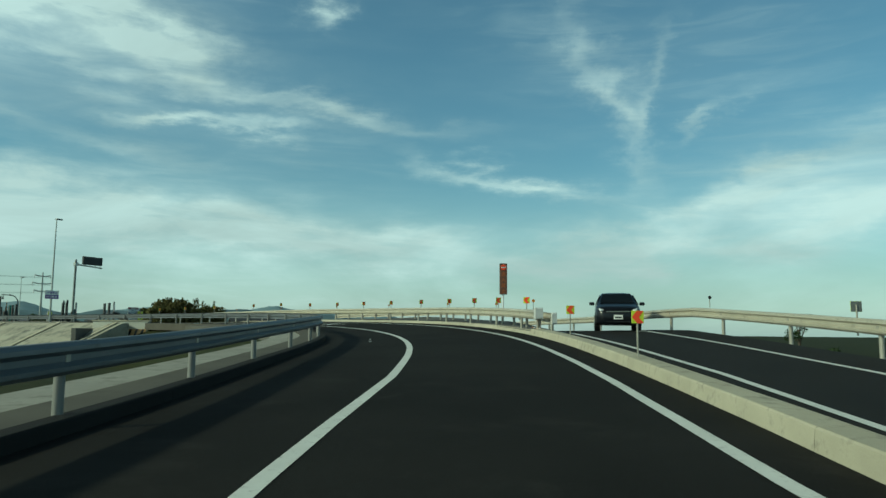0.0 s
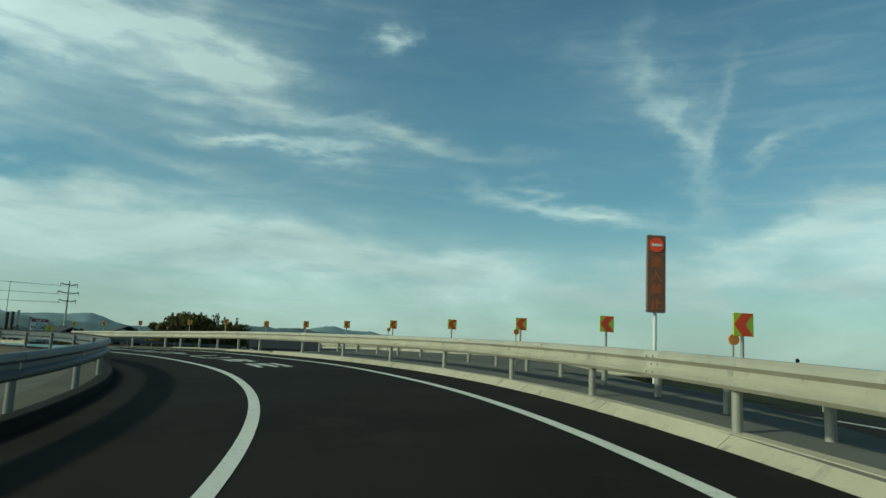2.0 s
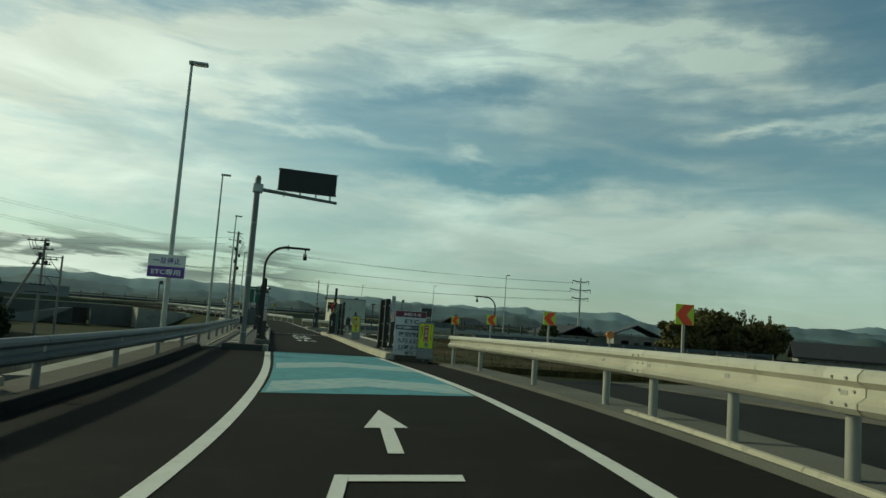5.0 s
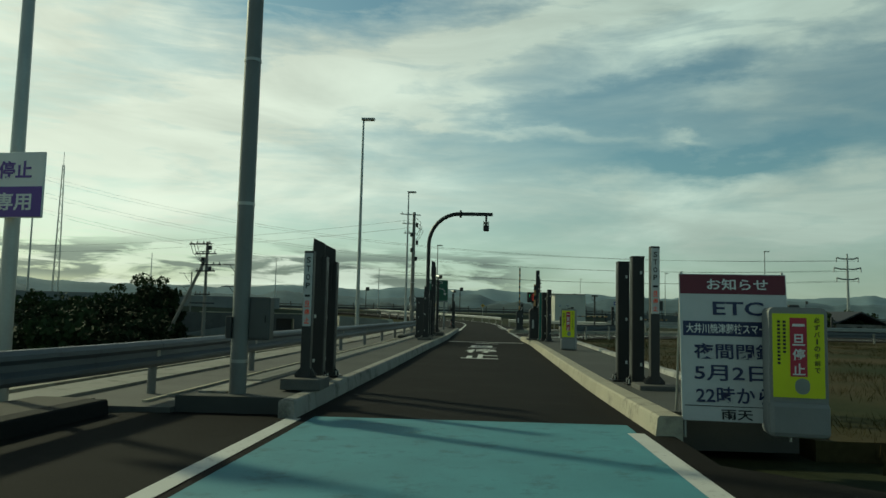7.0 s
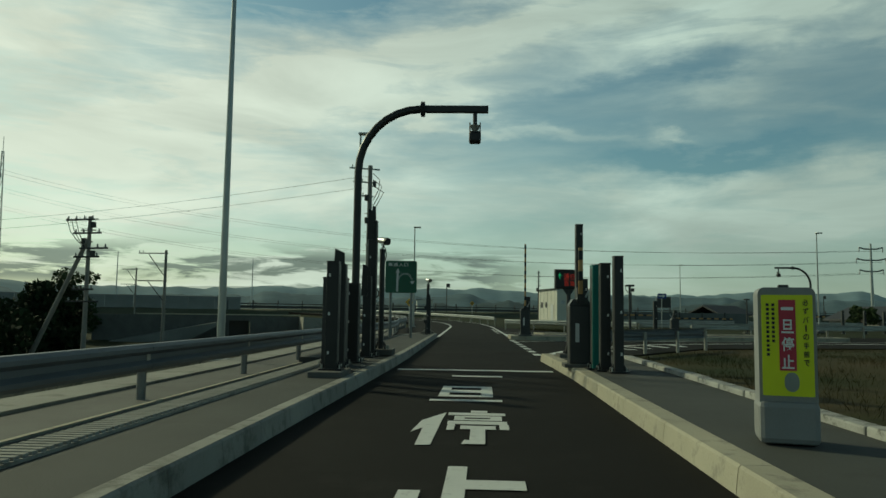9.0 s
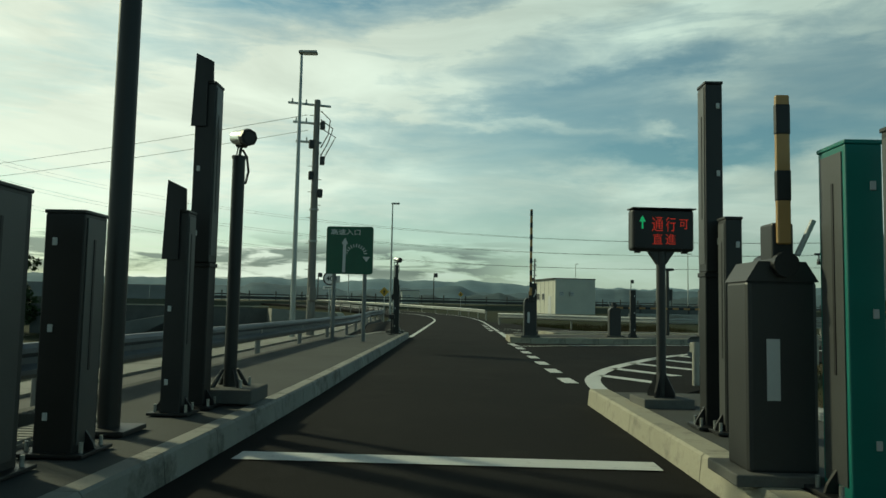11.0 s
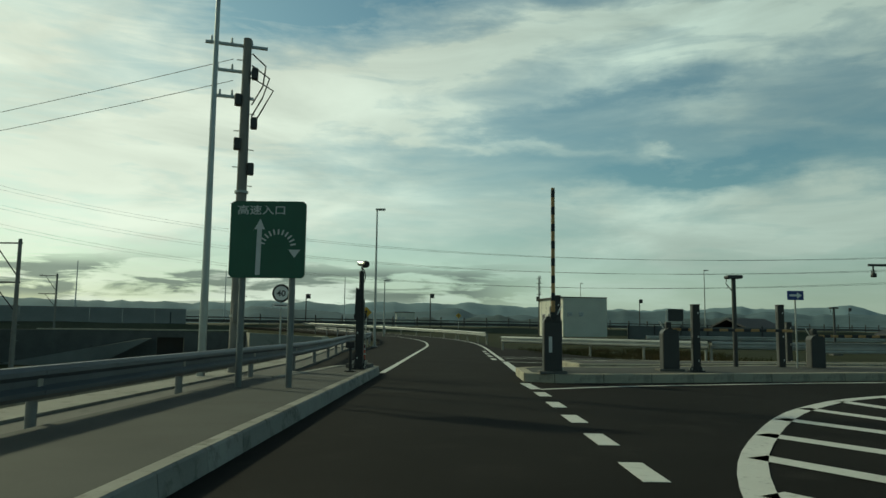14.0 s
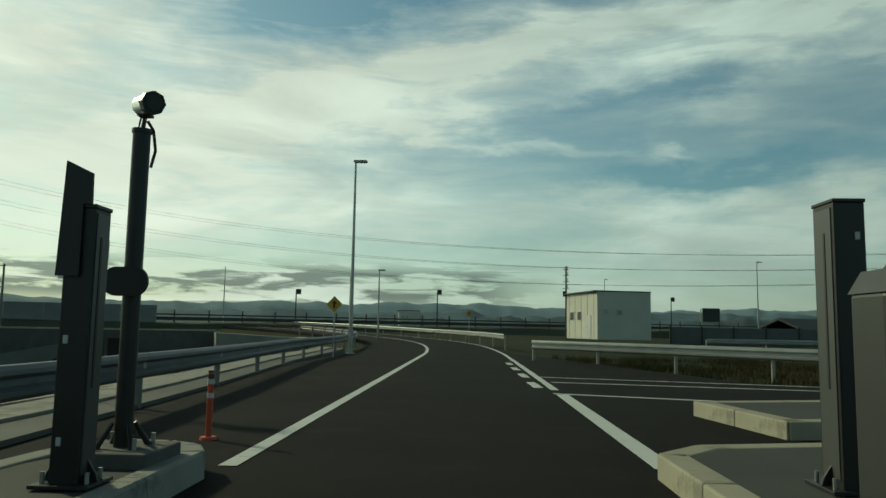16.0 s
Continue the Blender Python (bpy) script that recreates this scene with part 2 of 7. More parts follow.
KERB = mat("kerb_concrete", (0.39, 0.362, 0.28), 0.85, 0, 0.1, 1.5, 0.12, 70, 0.25, 0.3, wear=((0.25, 0.235, 0.19), 0.3, 3), piece=0.07)
KERBGREY = mat("grey_kerb_concrete", (0.30, 0.295, 0.265), 0.85, 0, 0.12, 1.5, 0.12, 70, 0.25, 0.3, wear=((0.15, 0.145, 0.125), 0.35, 2.5), piece=0.08)
ISLAND = mat("island_concrete", (0.066, 0.068, 0.063), 0.85, 0, 0.15, 0.7, 0.15, 70, 0.25, 0.3, wear=((0.062, 0.062, 0.057), 0.3, 1.3))
BORDER = mat("rough_white_concrete", (0.38, 0.38, 0.355), 0.85, 0, 0.16, 2.5, 0.2, 55, 0.35, 0.3, wear=((0.12, 0.118, 0.105), 0.42, 5.0), piece=0.12)
EDGING = mat("grey_edging_concrete", (0.27, 0.265, 0.235), 0.88, 0, 0.14, 0.9, 0.14, 60, 0.25, 0.3, wear=((0.16, 0.155, 0.135), 0.35, 1.8))
GRAVEL = mat("pale_gravel", (0.115, 0.112, 0.100), 0.95, 0, 0.15, 0.6, 0.3, 45, 0.5, 0.2)
GALV = mat("galvanised_steel", (0.36, 0.37, 0.35), 0.38, 0.55, 0.12, 1.5, 0.08, 40, 0.05)
RAIL = mat("cream_steel", (0.47, 0.437, 0.35), 0.38, 0.25, 0.10, 1.2, 0.06, 50, 0.04, wear=((0.33, 0.305, 0.235), 0.2, 4), piece=0.04)
SPLICE = mat("pale_splice_steel", (0.51, 0.48, 0.385), 0.4, 0.2, 0.08, 2.0, 0.06, 50, 0.04)
POST = mat("post_steel", (0.34, 0.325, 0.28), 0.5, 0.3, 0.1, 3, 0.06, 60, 0.05, piece=0.05)
DARK = mat("dark_brown_steel", (0.020, 0.021, 0.021), 0.45, 0.2, 0.15, 2.0, 0.08, 60, 0.04)
# cabinet grey, and the light painted on the pillars' lane sides
MIDGREY = mat("cabinet_and_lit_side_grey", (0.075, 0.078, 0.076), 0.45, 0.2, 0.12, 2.0, 0.08, 60, 0.04)
BLACK = mat("black_housing", (0.012, 0.012, 0.013), 0.5, 0, 0.2, 3.0, 0.05, 60)
CHARCOAL = mat("charcoal_cabinet", (0.035, 0.036, 0.035), 0.5, 0.1, 0.1, 2.0, 0.06, 50, 0.03)
WHITE = mat("white_paint", (0.75, 0.75, 0.73), 0.45, 0, 0.05, 2.0, 0.03, 40)
BRIGHTSTEEL = mat("bright_brushed_steel", (0.72, 0.72, 0.70), 0.32, 0.6, 0.06, 4.0, 0.04, 60)
GREYWHITE = mat("offwhite_plastic", (0.55, 0.56, 0.55), 0.5, 0, 0.06, 2.5, 0.04, 40)
RED = mat("signal_red", (1.0, 0.085, 0.025), 0.45, 0, 0.06, 3.0)
ORANGE = mat("orange_plastic", (0.64, 0.24, 0.05), 0.5, 0, 0.1, 4.0)
POSTRED = mat("bollard_red", (0.50, 0.075, 0.03), 0.5, 0, 0.12, 4.0)
LIME = mat("lime_reflective", (0.62, 0.74, 0.05), 0.4, 0, 0.06, 3.0)
YELLOW = mat("fluorescent_yellow", (0.68, 0.74, 0.02), 0.45, 0, 0.05, 3.0)
SIGNGREEN = mat("sign_green", (0.008, 0.085, 0.045), 0.4, 0, 0.08, 3.0)
TEAL = mat("teal_cabinet", (0.01, 0.16, 0.13), 0.45, 0, 0.08, 3.0)
BLUE = mat("sign_blue", (0.02, 0.05, 0.22), 0.4, 0, 0.08, 3.0)
PURPLE = mat("sign_purple", (0.12, 0.05, 0.30), 0.45, 0, 0.06, 3.0)
WINE = mat("wine_red_print", (0.13, 0.015, 0.03), 0.5, 0, 0.08, 4.0)
NAVY = mat("navy_print", (0.02, 0.028, 0.085), 0.5, 0, 0.08, 4.0)
MAROON = mat("brown_panel", (0.20, 0.088, 0.052), 0.6, 0, 0.1, 4.0)
AMBER = mat("rust_lettering", (0.42, 0.12, 0.035), 0.5, 0, 0.06, 4.0)
LED_RED = mat("led_red", (1.0, 0.05, 0.03), 0.5, emit=0.22)
LED_GREEN = mat("led_green", (0.1, 0.9, 0.35), 0.5, emit=0.16)
LENS = mat("lamp_glass", (0.7, 0.72, 0.72), 0.2, 0, 0.03, 3.0)
STRIPE_Y = mat("barrier_orange", (0.40, 0.235, 0.085), 0.45, 0, 0.08, 3.0)
WALLPANEL = mat("hut_panel", (0.56, 0.55, 0.47), 0.6, 0, 0.05, 1.0, 0.03, 30)
GRASS_SOIL = mat("grass_soil", (0.036, 0.040, 0.017), 0.95, 0, 0.3, 0.12, 0.4, 14, 0.6, 0.1, second=(0.022, 0.028, 0.012))
DRYGRASS = mat("dry_grass", (0.088, 0.064, 0.033), 0.95, 0, 0.4, 0.22, 0.35, 12, 0.5, 0.1, second=(0.026, 0.036, 0.012))
LEAF = mat("leaf", (0.032, 0.052, 0.018), 0.8, 0, 0.4, 1.2, 0.3, 9, 0, 0.2)
DARKLEAF = mat("dark_leaf", (0.020, 0.032, 0.013), 0.85, 0, 0.4, 1.0, 0.35, 9, 0, 0.15)
BARK = mat("bark", (0.07, 0.055, 0.04), 0.9, 0, 0.25, 3, 0.3, 30, 0.4)
# aerial haze is put into these hill colours, paler and bluer with distance
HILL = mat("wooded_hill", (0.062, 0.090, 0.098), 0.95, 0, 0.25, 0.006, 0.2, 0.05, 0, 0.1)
MIDHILL = mat("haze_tinted_wooded_hill", (0.105, 0.155, 0.178), 0.95, 0, 0.2, 0.005, 0.15, 0.04, 0, 0.1)
FARHILL = mat("haze_tinted_hill", (0.185, 0.265, 0.30), 0.95, 0, 0.12, 0.003, 0.1, 0.03, 0, 0.1)
CEMENTPOLE = mat("spun_concrete_pole", (0.22, 0.21, 0.19), 0.85, 0, 0.12, 2, 0.1, 40, 0.1)
WIRE = mat("cable_black", (0.02, 0.02, 0.02), 0.6)
TYRE = mat("rubber", (0.02, 0.02, 0.02), 0.85)
GLASS = mat("dark_glass", (0.008, 0.010, 0.012), 0.08, 0, 0.1, 2.0, spec=0.22)
CARBLACK = mat("car_paint_dark", (0.006, 0.007, 0.010), 0.28, 0.0, 0.1, 2.0, spec=0.35)
STEELRAIL = mat("weathered_rail_steel", (0.115, 0.127, 0.138), 0.5, 0.3, 0.10, 1.2, 0.06, 45, 0.04, wear=((0.085, 0.092, 0.10), 0.15, 4), piece=0.04)
SIGNPOST = mat("sign_post_steel", (0.17, 0.18, 0.175), 0.5, 0.3, 0.12, 1.5, 0.08, 40, 0.05)
STEELPOST = mat("weathered_post_steel", (0.20, 0.20, 0.19), 0.55, 0.3, 0.12, 3, 0.08, 60, 0.05, piece=0.08)
VERGE = mat("brown_verge_concrete", (0.088, 0.082, 0.069), 0.9, 0, 0.15, 0.7, 0.18, 50, 0.3, 0.2, wear=((0.08, 0.075, 0.062), 0.3, 1.5))
ROOFTILE = mat("roof_tile", (0.035, 0.036, 0.04), 0.6, 0, 0.2, 2.0)
DARKFENCE = mat("dark_fence_panel", (0.11, 0.125, 0.122), 0.7, 0.1, 0.18, 0.5, 0.1, 12)
NOISEWALL = mat("noise_wall", (0.21, 0.22, 0.215), 0.8, 0, 0.15, 0.4, 0.1, 10)


# ---- helpers ----
def part(name, bm, material, parent, label=""):
    """Link a bmesh as one mesh object under a thing or a part."""
    me = bpy.data.meshes.new(name)
    bmesh.ops.recalc_face_normals(bm, faces=bm.faces)
    bm.to_mesh(me)
    bm.free()
    me.materials.append(material)
    ob = new(name, me)
    ob.parent = parent
    if label:
        ob["label"] = label
    return ob


def share(name, mesh, parent, m):
    """Another piece on a mesh that exists."""
    ob = new(name, mesh)
    ob.parent = parent
    ob.matrix_basis = m
    return ob


def thing(name, m, label, category, group="", kind=""):
    ob = new(name)
    ob.empty_display_size = 0.2
    ob.matrix_basis = m
    return tagged(ob, label, category, group, kind)


def smooth(ob, angle=40):
    ob.data.shade_smooth()
    ob.data.set_sharp_from_angle(angle=radians(angle))
    return ob


def box(cx, cy, cz, sx, sy, sz, bevel=0.0, bm=None, segs=2):
    bm = bm or bmesh.new()
    r = bmesh.ops.create_cube(bm, size=1.0)
    bmesh.ops.scale(bm, vec=(sx, sy, sz), verts=r["verts"])
    bmesh.ops.translate(bm, vec=(cx, cy, cz), verts=r["verts"])
    if bevel:
        es = list({e for v in r["verts"] for e in v.link_edges})
        bmesh.ops.bevel(bm, geom=es, offset=bevel, segments=segs, affect="EDGES", profile=0.5)
    return bm


def tube(p0, p1, r0, r1=None, n=16, bm=None, caps=True):
    """A tapered round bar from p0 to p1."""
    bm = bm or bmesh.new()
    p0, p1 = Vector(p0), Vector(p1)
    r1 = r0 if r1 is None else r1
    q = (p1 - p0).to_track_quat("Z", "Y").to_matrix()
    rings = []
    for p, r in ((p0, r0), (p1, r1)):
        rings.append([bm.verts.new(p + q @ Vector((r * math.cos(2 * math.pi * k / n), r * math.sin(2 * math.pi * k / n), 0))) for k in range(n)])
    for k in range(n):
        bm.faces.new((rings[0][k], rings[0][(k + 1) % n], rings[1][(k + 1) % n], rings[1][k]))
    if caps:
        bm.faces.new(rings[0][::-1])
        bm.faces.new(rings[1])
    return bm


def bent(points, r, n=14, bm=None):
    """A round bar through several points."""
    bm = bm or bmesh.new()
    pts = [Vector(p) for p in points]
    prev = None
    side = None
    for i, p in enumerate(pts):
        d = (pts[min(i + 1, len(pts) - 1)] - pts[max(i - 1, 0)]).normalized()
        side = (side - d * side.dot(d)).normalized() if side else d.orthogonal().normalized()
        up = d.cross(side)
        ring = [bm.verts.new(p + side * r * math.cos(2 * math.pi * k / n) + up * r * math.sin(2 * math.pi * k / n)) for k in range(n)]
        if prev:
            for k in range(n):
                bm.faces.new((prev[k], prev[(k + 1) % n], ring[(k + 1) % n], ring[k]))
        else:
            bm.faces.new(ring[::-1])
        prev = ring
    bm.faces.new(prev)
    return bm


def prism(outline, y0, y1, bm=None):
    """An outline in x, z pushed from y0 to y1."""
    bm = bm or bmesh.new()
    a = [bm.verts.new((x, y0, z)) for x, z in outline]
    b = [bm.verts.new((x, y1, z)) for x, z in outline]
    bm.faces.new(a)
    bm.faces.new(b[::-1])
    for k in range(len(a)):
        j = (k + 1) % len(a)
        bm.faces.new((a[k], b[k], b[j], a[j]))
    return bm


def slab(outline, z0, z1, bm=None):
    """An outline in x, y raised from z0 to z1."""
    bm = bm or bmesh.new()
    a = [bm.verts.new((x, y, z0)) for x, y in outline]
    b = [bm.verts.new((x, y, z1)) for x, y in outline]
    bm.faces.new(a[::-1])
    bm.faces.new(b)
    for k in range(len(a)):
        j = (k + 1) % len(a)
        bm.faces.new((a[k], a[j], b[j], b[k]))
    return bm


def rounded(w, h, r, n=5, cx=0.0, cz=0.0):
    pts = []
    for k, (sx, sz) in enumerate(((1, 1), (-1, 1), (-1, -1), (1, -1))):
        for i in range(n + 1):
            a = math.pi / 2 * (k + i / n)
            pts.append((cx + sx * (w / 2 - r) + r * math.cos(a), cz + sz * (h / 2 - r) + r * math.sin(a)))
    return pts


def letters(body, width, height, bold=0.0, depth=0.0):
    """A mesh of lettering in the x, y plane, fitted to width and height, centred."""
    cu = bpy.data.curves.new("lettering", "FONT")
    cu.body, cu.size, cu.offset, cu.extrude, cu.resolution_u = body, 1.0, bold, depth, 3
    ob = bpy.data.objects.new("lettering", cu)
    scene.collection.objects.link(ob)
    bpy.context.view_layer.update()
    me = bpy.data.meshes.new_from_object(ob.evaluated_get(bpy.context.evaluated_depsgraph_get()))
    bpy.data.objects.remove(ob)
    co = np.array([v.co for v in me.vertices]).reshape(-1, 3)
    bm = bmesh.new()
    bm.from_mesh(me)
    bpy.data.meshes.remove(me)
    if len(co):
        lo, hi = co.min(0), co.max(0)
        w, h = max(hi[0] - lo[0], 1e-3), max(hi[1] - lo[1], 1e-3)
        for v in bm.verts:
            v.co = ((v.co.x - (lo[0] + hi[0]) / 2) * width / w, (v.co.y - (lo[1] + hi[1]) / 2) * height / h, v.co.z)
    return bm


def lettering(name, body, x, y, z, width, height, material, parent, bold=0.0, label="", back=False):
    """Lettering on an upright face that looks towards -y (or +y)."""
    bm = letters(body, width, height, bold, 0.002)
    bmesh.ops.rotate(bm, cent=(0, 0, 0), matrix=Matrix.Rotation(radians(90), 3, "X"), verts=bm.verts)
    if back:
        bmesh.ops.rotate(bm, cent=(0, 0, 0), matrix=Matrix.Rotation(math.pi, 3, "Z"), verts=bm.verts)
    bmesh.ops.translate(bm, vec=(x, y, z), verts=bm.verts)
    return part(name, bm, material, parent, label)


# ---- the line of the road ----
HEADING = ((-60, -58.1), (13, -58.1), (19, -56.8), (25, -52.6), (31, -46.2), (36.6, -39.8), (42.2, -33.2), (47.3, -26.9), (52.1, -20.2), (56.7, -14.6),
           (60, -11.6), (66, -6.3), (72, -3.1), (77, -1.4), (105, -1.2), (110, -0.2), (154, 0), (165, 5), (180, 16), (200, 34), (230, 55), (300, 70))
LEVEL = ((-60, -3.0), (-20, -2.2), (0, -1.76), (6.6, -1.55), (13, -1.28), (19, -0.99), (25, -0.72), (31, -0.50), (36.7, -0.29), (42.3, -0.14), (47.5, -0.03),
         (52, 0.03), (57, 0.10), (62, 0.12), (70, 0.09), (77, 0.05), (84, 0.0), (158, 0.0), (190, 0.35), (230, 1.2), (300, 2.2))
BANK = ((-60, 0.0), (0, 0.1), (6, 0.4), (13, 0.8), (19, 1.3), (25, 2.0), (31, 3.0), (37, 3.4), (57, 3.5), (62, 3.1), (70, 2.0), (77, 1.0), (84, 0.0), (300, 0.0))
STEP = 0.5
RS = np.arange(-60, 300.01, STEP)


def eased(knots):
    a = np.interp(RS, *zip(*knots))
    pad = np.pad(a, 8, mode="edge")
    return np.convolve(pad, np.ones(17) / 17, mode="valid")


RYAW, RZ, RB = np.radians(np.interp(RS, *zip(*HEADING))), eased(LEVEL), np.tan(np.radians(eased(BANK)))
mid = (RYAW[1:] + RYAW[:-1]) / 2
RX, RY = np.concatenate([[0], np.cumsum(-np.sin(mid) * STEP)]), np.concatenate([[0], np.cumsum(np.cos(mid) * STEP)])
k0 = int(np.argmin(abs(RS - 78.0)))
RX, RY = RX - RX[k0] - 0.13, RY - RY[k0]


def road(s, off, h=0.0):
    """The point at station s, off metres right of the lane's middle and h above the surface."""
    yaw = np.interp(s, RS, RYAW)
    return Vector((np.interp(s, RS, RX) + math.cos(yaw) * off, np.interp(s, RS, RY) + math.sin(yaw) * off, np.interp(s, RS, RZ) + np.interp(s, RS, RB) * off + h))


def road_yaw(s):
    return math.degrees(np.interp(s, RS, RYAW))


def station(y):
    return 78.0 + y


def ribbon(s0, s1, left, right, h=0.0, thick=0.0, step=1.0, across=1, where=None):
    """A strip between two offsets (numbers or functions of s), with a skirt of the given depth."""
    where = where or road
    bm = bmesh.new()
    n = max(1, int(math.ceil((s1 - s0) / step)))
    rows = []
    for i in range(n + 1):
        s = s0 + (s1 - s0) * i / n
        a = left(s) if callable(left) else left
        b = right(s) if callable(right) else right
        hh = h(s) if callable(h) else h
        rows.append([bm.verts.new(where(s, a + (b - a) * k / across, hh)) for k in range(across + 1)])
    for p, q in zip(rows, rows[1:]):
        for k in range(across):
            bm.faces.new((p[k], p[k + 1], q[k + 1], q[k]))
    if thick:
        low = [[bm.verts.new(v.co - Vector((0, 0, thick))) for v in (r[0], r[-1])] for r in rows]
        for i in range(n):
            bm.faces.new((rows[i][0], rows[i + 1][0], low[i + 1][0], low[i][0]))
            bm.faces.new((rows[i][-1], low[i][1], low[i + 1][1], rows[i + 1][-1]))
            bm.faces.new((low[i][0], low[i + 1][0], low[i + 1][1], low[i][1]))
        for i in (0, n):
            bm.faces.new((*rows[i], low[i][1], low[i][0]))
    return bm


def setting(name, bm, material, label, category):
    ob = part(name, bm, material, None)
    return tagged(ob, label, category, "", "structure")


def opp_in(s):
    """Inner edge of the opposite roadway, which swings away from the ramp."""
    return float(np.interp(s, (-30, 5, 7.4, 10, 13, 24), (3.3, 3.6, 3.80, 4.0, 4.18, 4.3))) + (0.0103 * (s - 24) ** 2 if s > 24 else 0.0)


def opp(s, off, h=0.0):
    drop = 0.0 if s < 26 else min(0.75, 0.028 * (s - 26))
    p = road(min(s, 66.0), 0, 0)
    q = road(s, off, 0)
    near = min(1.0, max(0.0, (36 - s) / 10))
    rise = np.interp(s, RS, RB) * (4.0 + near * (min(off, 9.0) - 4.0))
    return Vector((q.x, q.y, np.interp(s, RS, RZ) + rise - drop + 0.03 * near + h))


# ---- ground ----
def ground_sheet():
    """One sheet of ground out to the horizon, at road level beside the road and falling away from the ramp."""
    def axis(lo, hi, fine0, fine1, fine, grow):
        v = list(np.arange(fine0, fine1 + 0.01, fine))
        d = fine
        while v[-1] < hi:
            d *= grow
            v.append(v[-1] + d)
        d = fine
        while v[0] > lo:
            d *= grow
            v.insert(0, v[0] - d)
        return np.array(v)
    xs, ys = axis(-4200, 4200, -60, 60, 1.5, 1.28), axis(-2500, 4600, -80, 130, 1.5, 1.28)
    X, Y = np.meshgrid(xs, ys)
    best, off, zed, ss = np.full(X.shape, 1e9), np.zeros(X.shape), np.zeros(X.shape), np.zeros(X.shape)
    for k in range(0, len(RS), 3):
        dx, dy = X - RX[k], Y - RY[k]
        d = dx * dx + dy * dy
        o = dx * math.cos(RYAW[k]) + dy * math.sin(RYAW[k])
        take = d < best
        best = np.where(take, d, best)
        off, zed, ss = np.where(take, o, off), np.where(take, RZ[k] + RB[k] * np.clip(o, -7, 4), zed), np.where(take, RS[k], ss)
    dist = np.sqrt(best) * np.sign(off)
    flat_right = np.clip((ss - 55) / 20, 0, 1)
    wide = np.where(ss < 24, 12.0, 12.0 + 0.0095 * (np.clip(ss, 24, 66) - 24) ** 2) * (1 - flat_right) + flat_right * 70.0
    fall_r = np.clip((dist - wide) / 2.0, 0, None)
    fall_l = np.clip((-dist - np.where((ss > 56) & (ss < 76), 4.9, 6.6)) / 2.0, 0, None)
    deep_r, deep_l = 5.0 * (1 - flat_right) + 0.6 * flat_right, 2.6
    Z = zed - 0.30 - np.minimum(fall_r, deep_r + zed) - np.minimum(fall_l, deep_l + zed * 0.5)
    med = (dist > 3.2) & (ss > 26) & (ss < 80)
    Z = np.where(med, Z - np.clip((ss - 26) * 0.028, 0, 0.30) * np.clip((dist - 3.2) / 2, 0, 1) * np.clip((82 - ss) / 12, 0, 1), Z)
    far = np.clip((np.hypot(X, Y - 30) - 120) / 200, 0, 1)
    Z = Z * (1 - far) + far * -2.5
    rough = np.random.RandomState(4).rand(*X.shape) - 0.5
    Z = Z + rough * 0.10 * np.clip((np.abs(dist) - 7) / 6, 0, 1)
    ny, nx = X.shape
    verts = np.stack([X, Y, Z], -1).reshape(-1, 3).tolist()
    faces = [(j * nx + i, j * nx + i + 1, (j + 1) * nx + i + 1, (j + 1) * nx + i) for j in range(ny - 1) for i in range(nx - 1)]
    me = bpy.data.meshes.new("ground")
    me.from_pydata(verts, [], faces)
    me.materials.append(GRASS_SOIL)
    me.shade_smooth()
    return tagged(new("ground", me), "rough dark green grassland running out to the hills", "ground", "", "structure")


ground = ground_sheet()

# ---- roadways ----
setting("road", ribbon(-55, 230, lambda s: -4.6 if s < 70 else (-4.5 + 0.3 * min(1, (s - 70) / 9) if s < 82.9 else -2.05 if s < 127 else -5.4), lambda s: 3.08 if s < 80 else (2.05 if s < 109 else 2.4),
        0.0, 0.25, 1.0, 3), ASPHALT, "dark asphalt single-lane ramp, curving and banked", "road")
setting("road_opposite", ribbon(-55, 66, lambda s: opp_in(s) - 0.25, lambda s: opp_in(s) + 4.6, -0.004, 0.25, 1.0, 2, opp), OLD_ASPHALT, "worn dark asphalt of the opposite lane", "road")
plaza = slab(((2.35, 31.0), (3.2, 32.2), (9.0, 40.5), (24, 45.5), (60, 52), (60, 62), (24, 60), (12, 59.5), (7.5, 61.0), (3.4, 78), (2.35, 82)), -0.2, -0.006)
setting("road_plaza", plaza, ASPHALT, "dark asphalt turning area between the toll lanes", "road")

# edge lines
def line_l(s):
    return float(np.interp(s, (-50, 5, 8, 11.5, 13, 18, 21, 24, 27, 31, 42, 51, 57, 63, 69, 82, 125, 300), (-1.9, -1.84, -1.75, -1.58, -1.50, -1.45, -1.48, -1.54, -1.62, -1.68, -1.79, -1.80, -1.72, -1.82, -1.90, -1.96, -1.88, -1.88)))


def line_r(s):
    return float(np.interp(s, (-50, 5, 8, 12, 16, 25, 31, 38, 43, 49, 54, 58, 64, 69, 82, 125, 300), (1.9, 1.99, 2.12, 2.25, 2.27, 2.15, 2.06, 1.95, 1.88, 1.93, 1.82, 1.83, 1.80, 1.82, 1.68, 1.84, 1.84)))


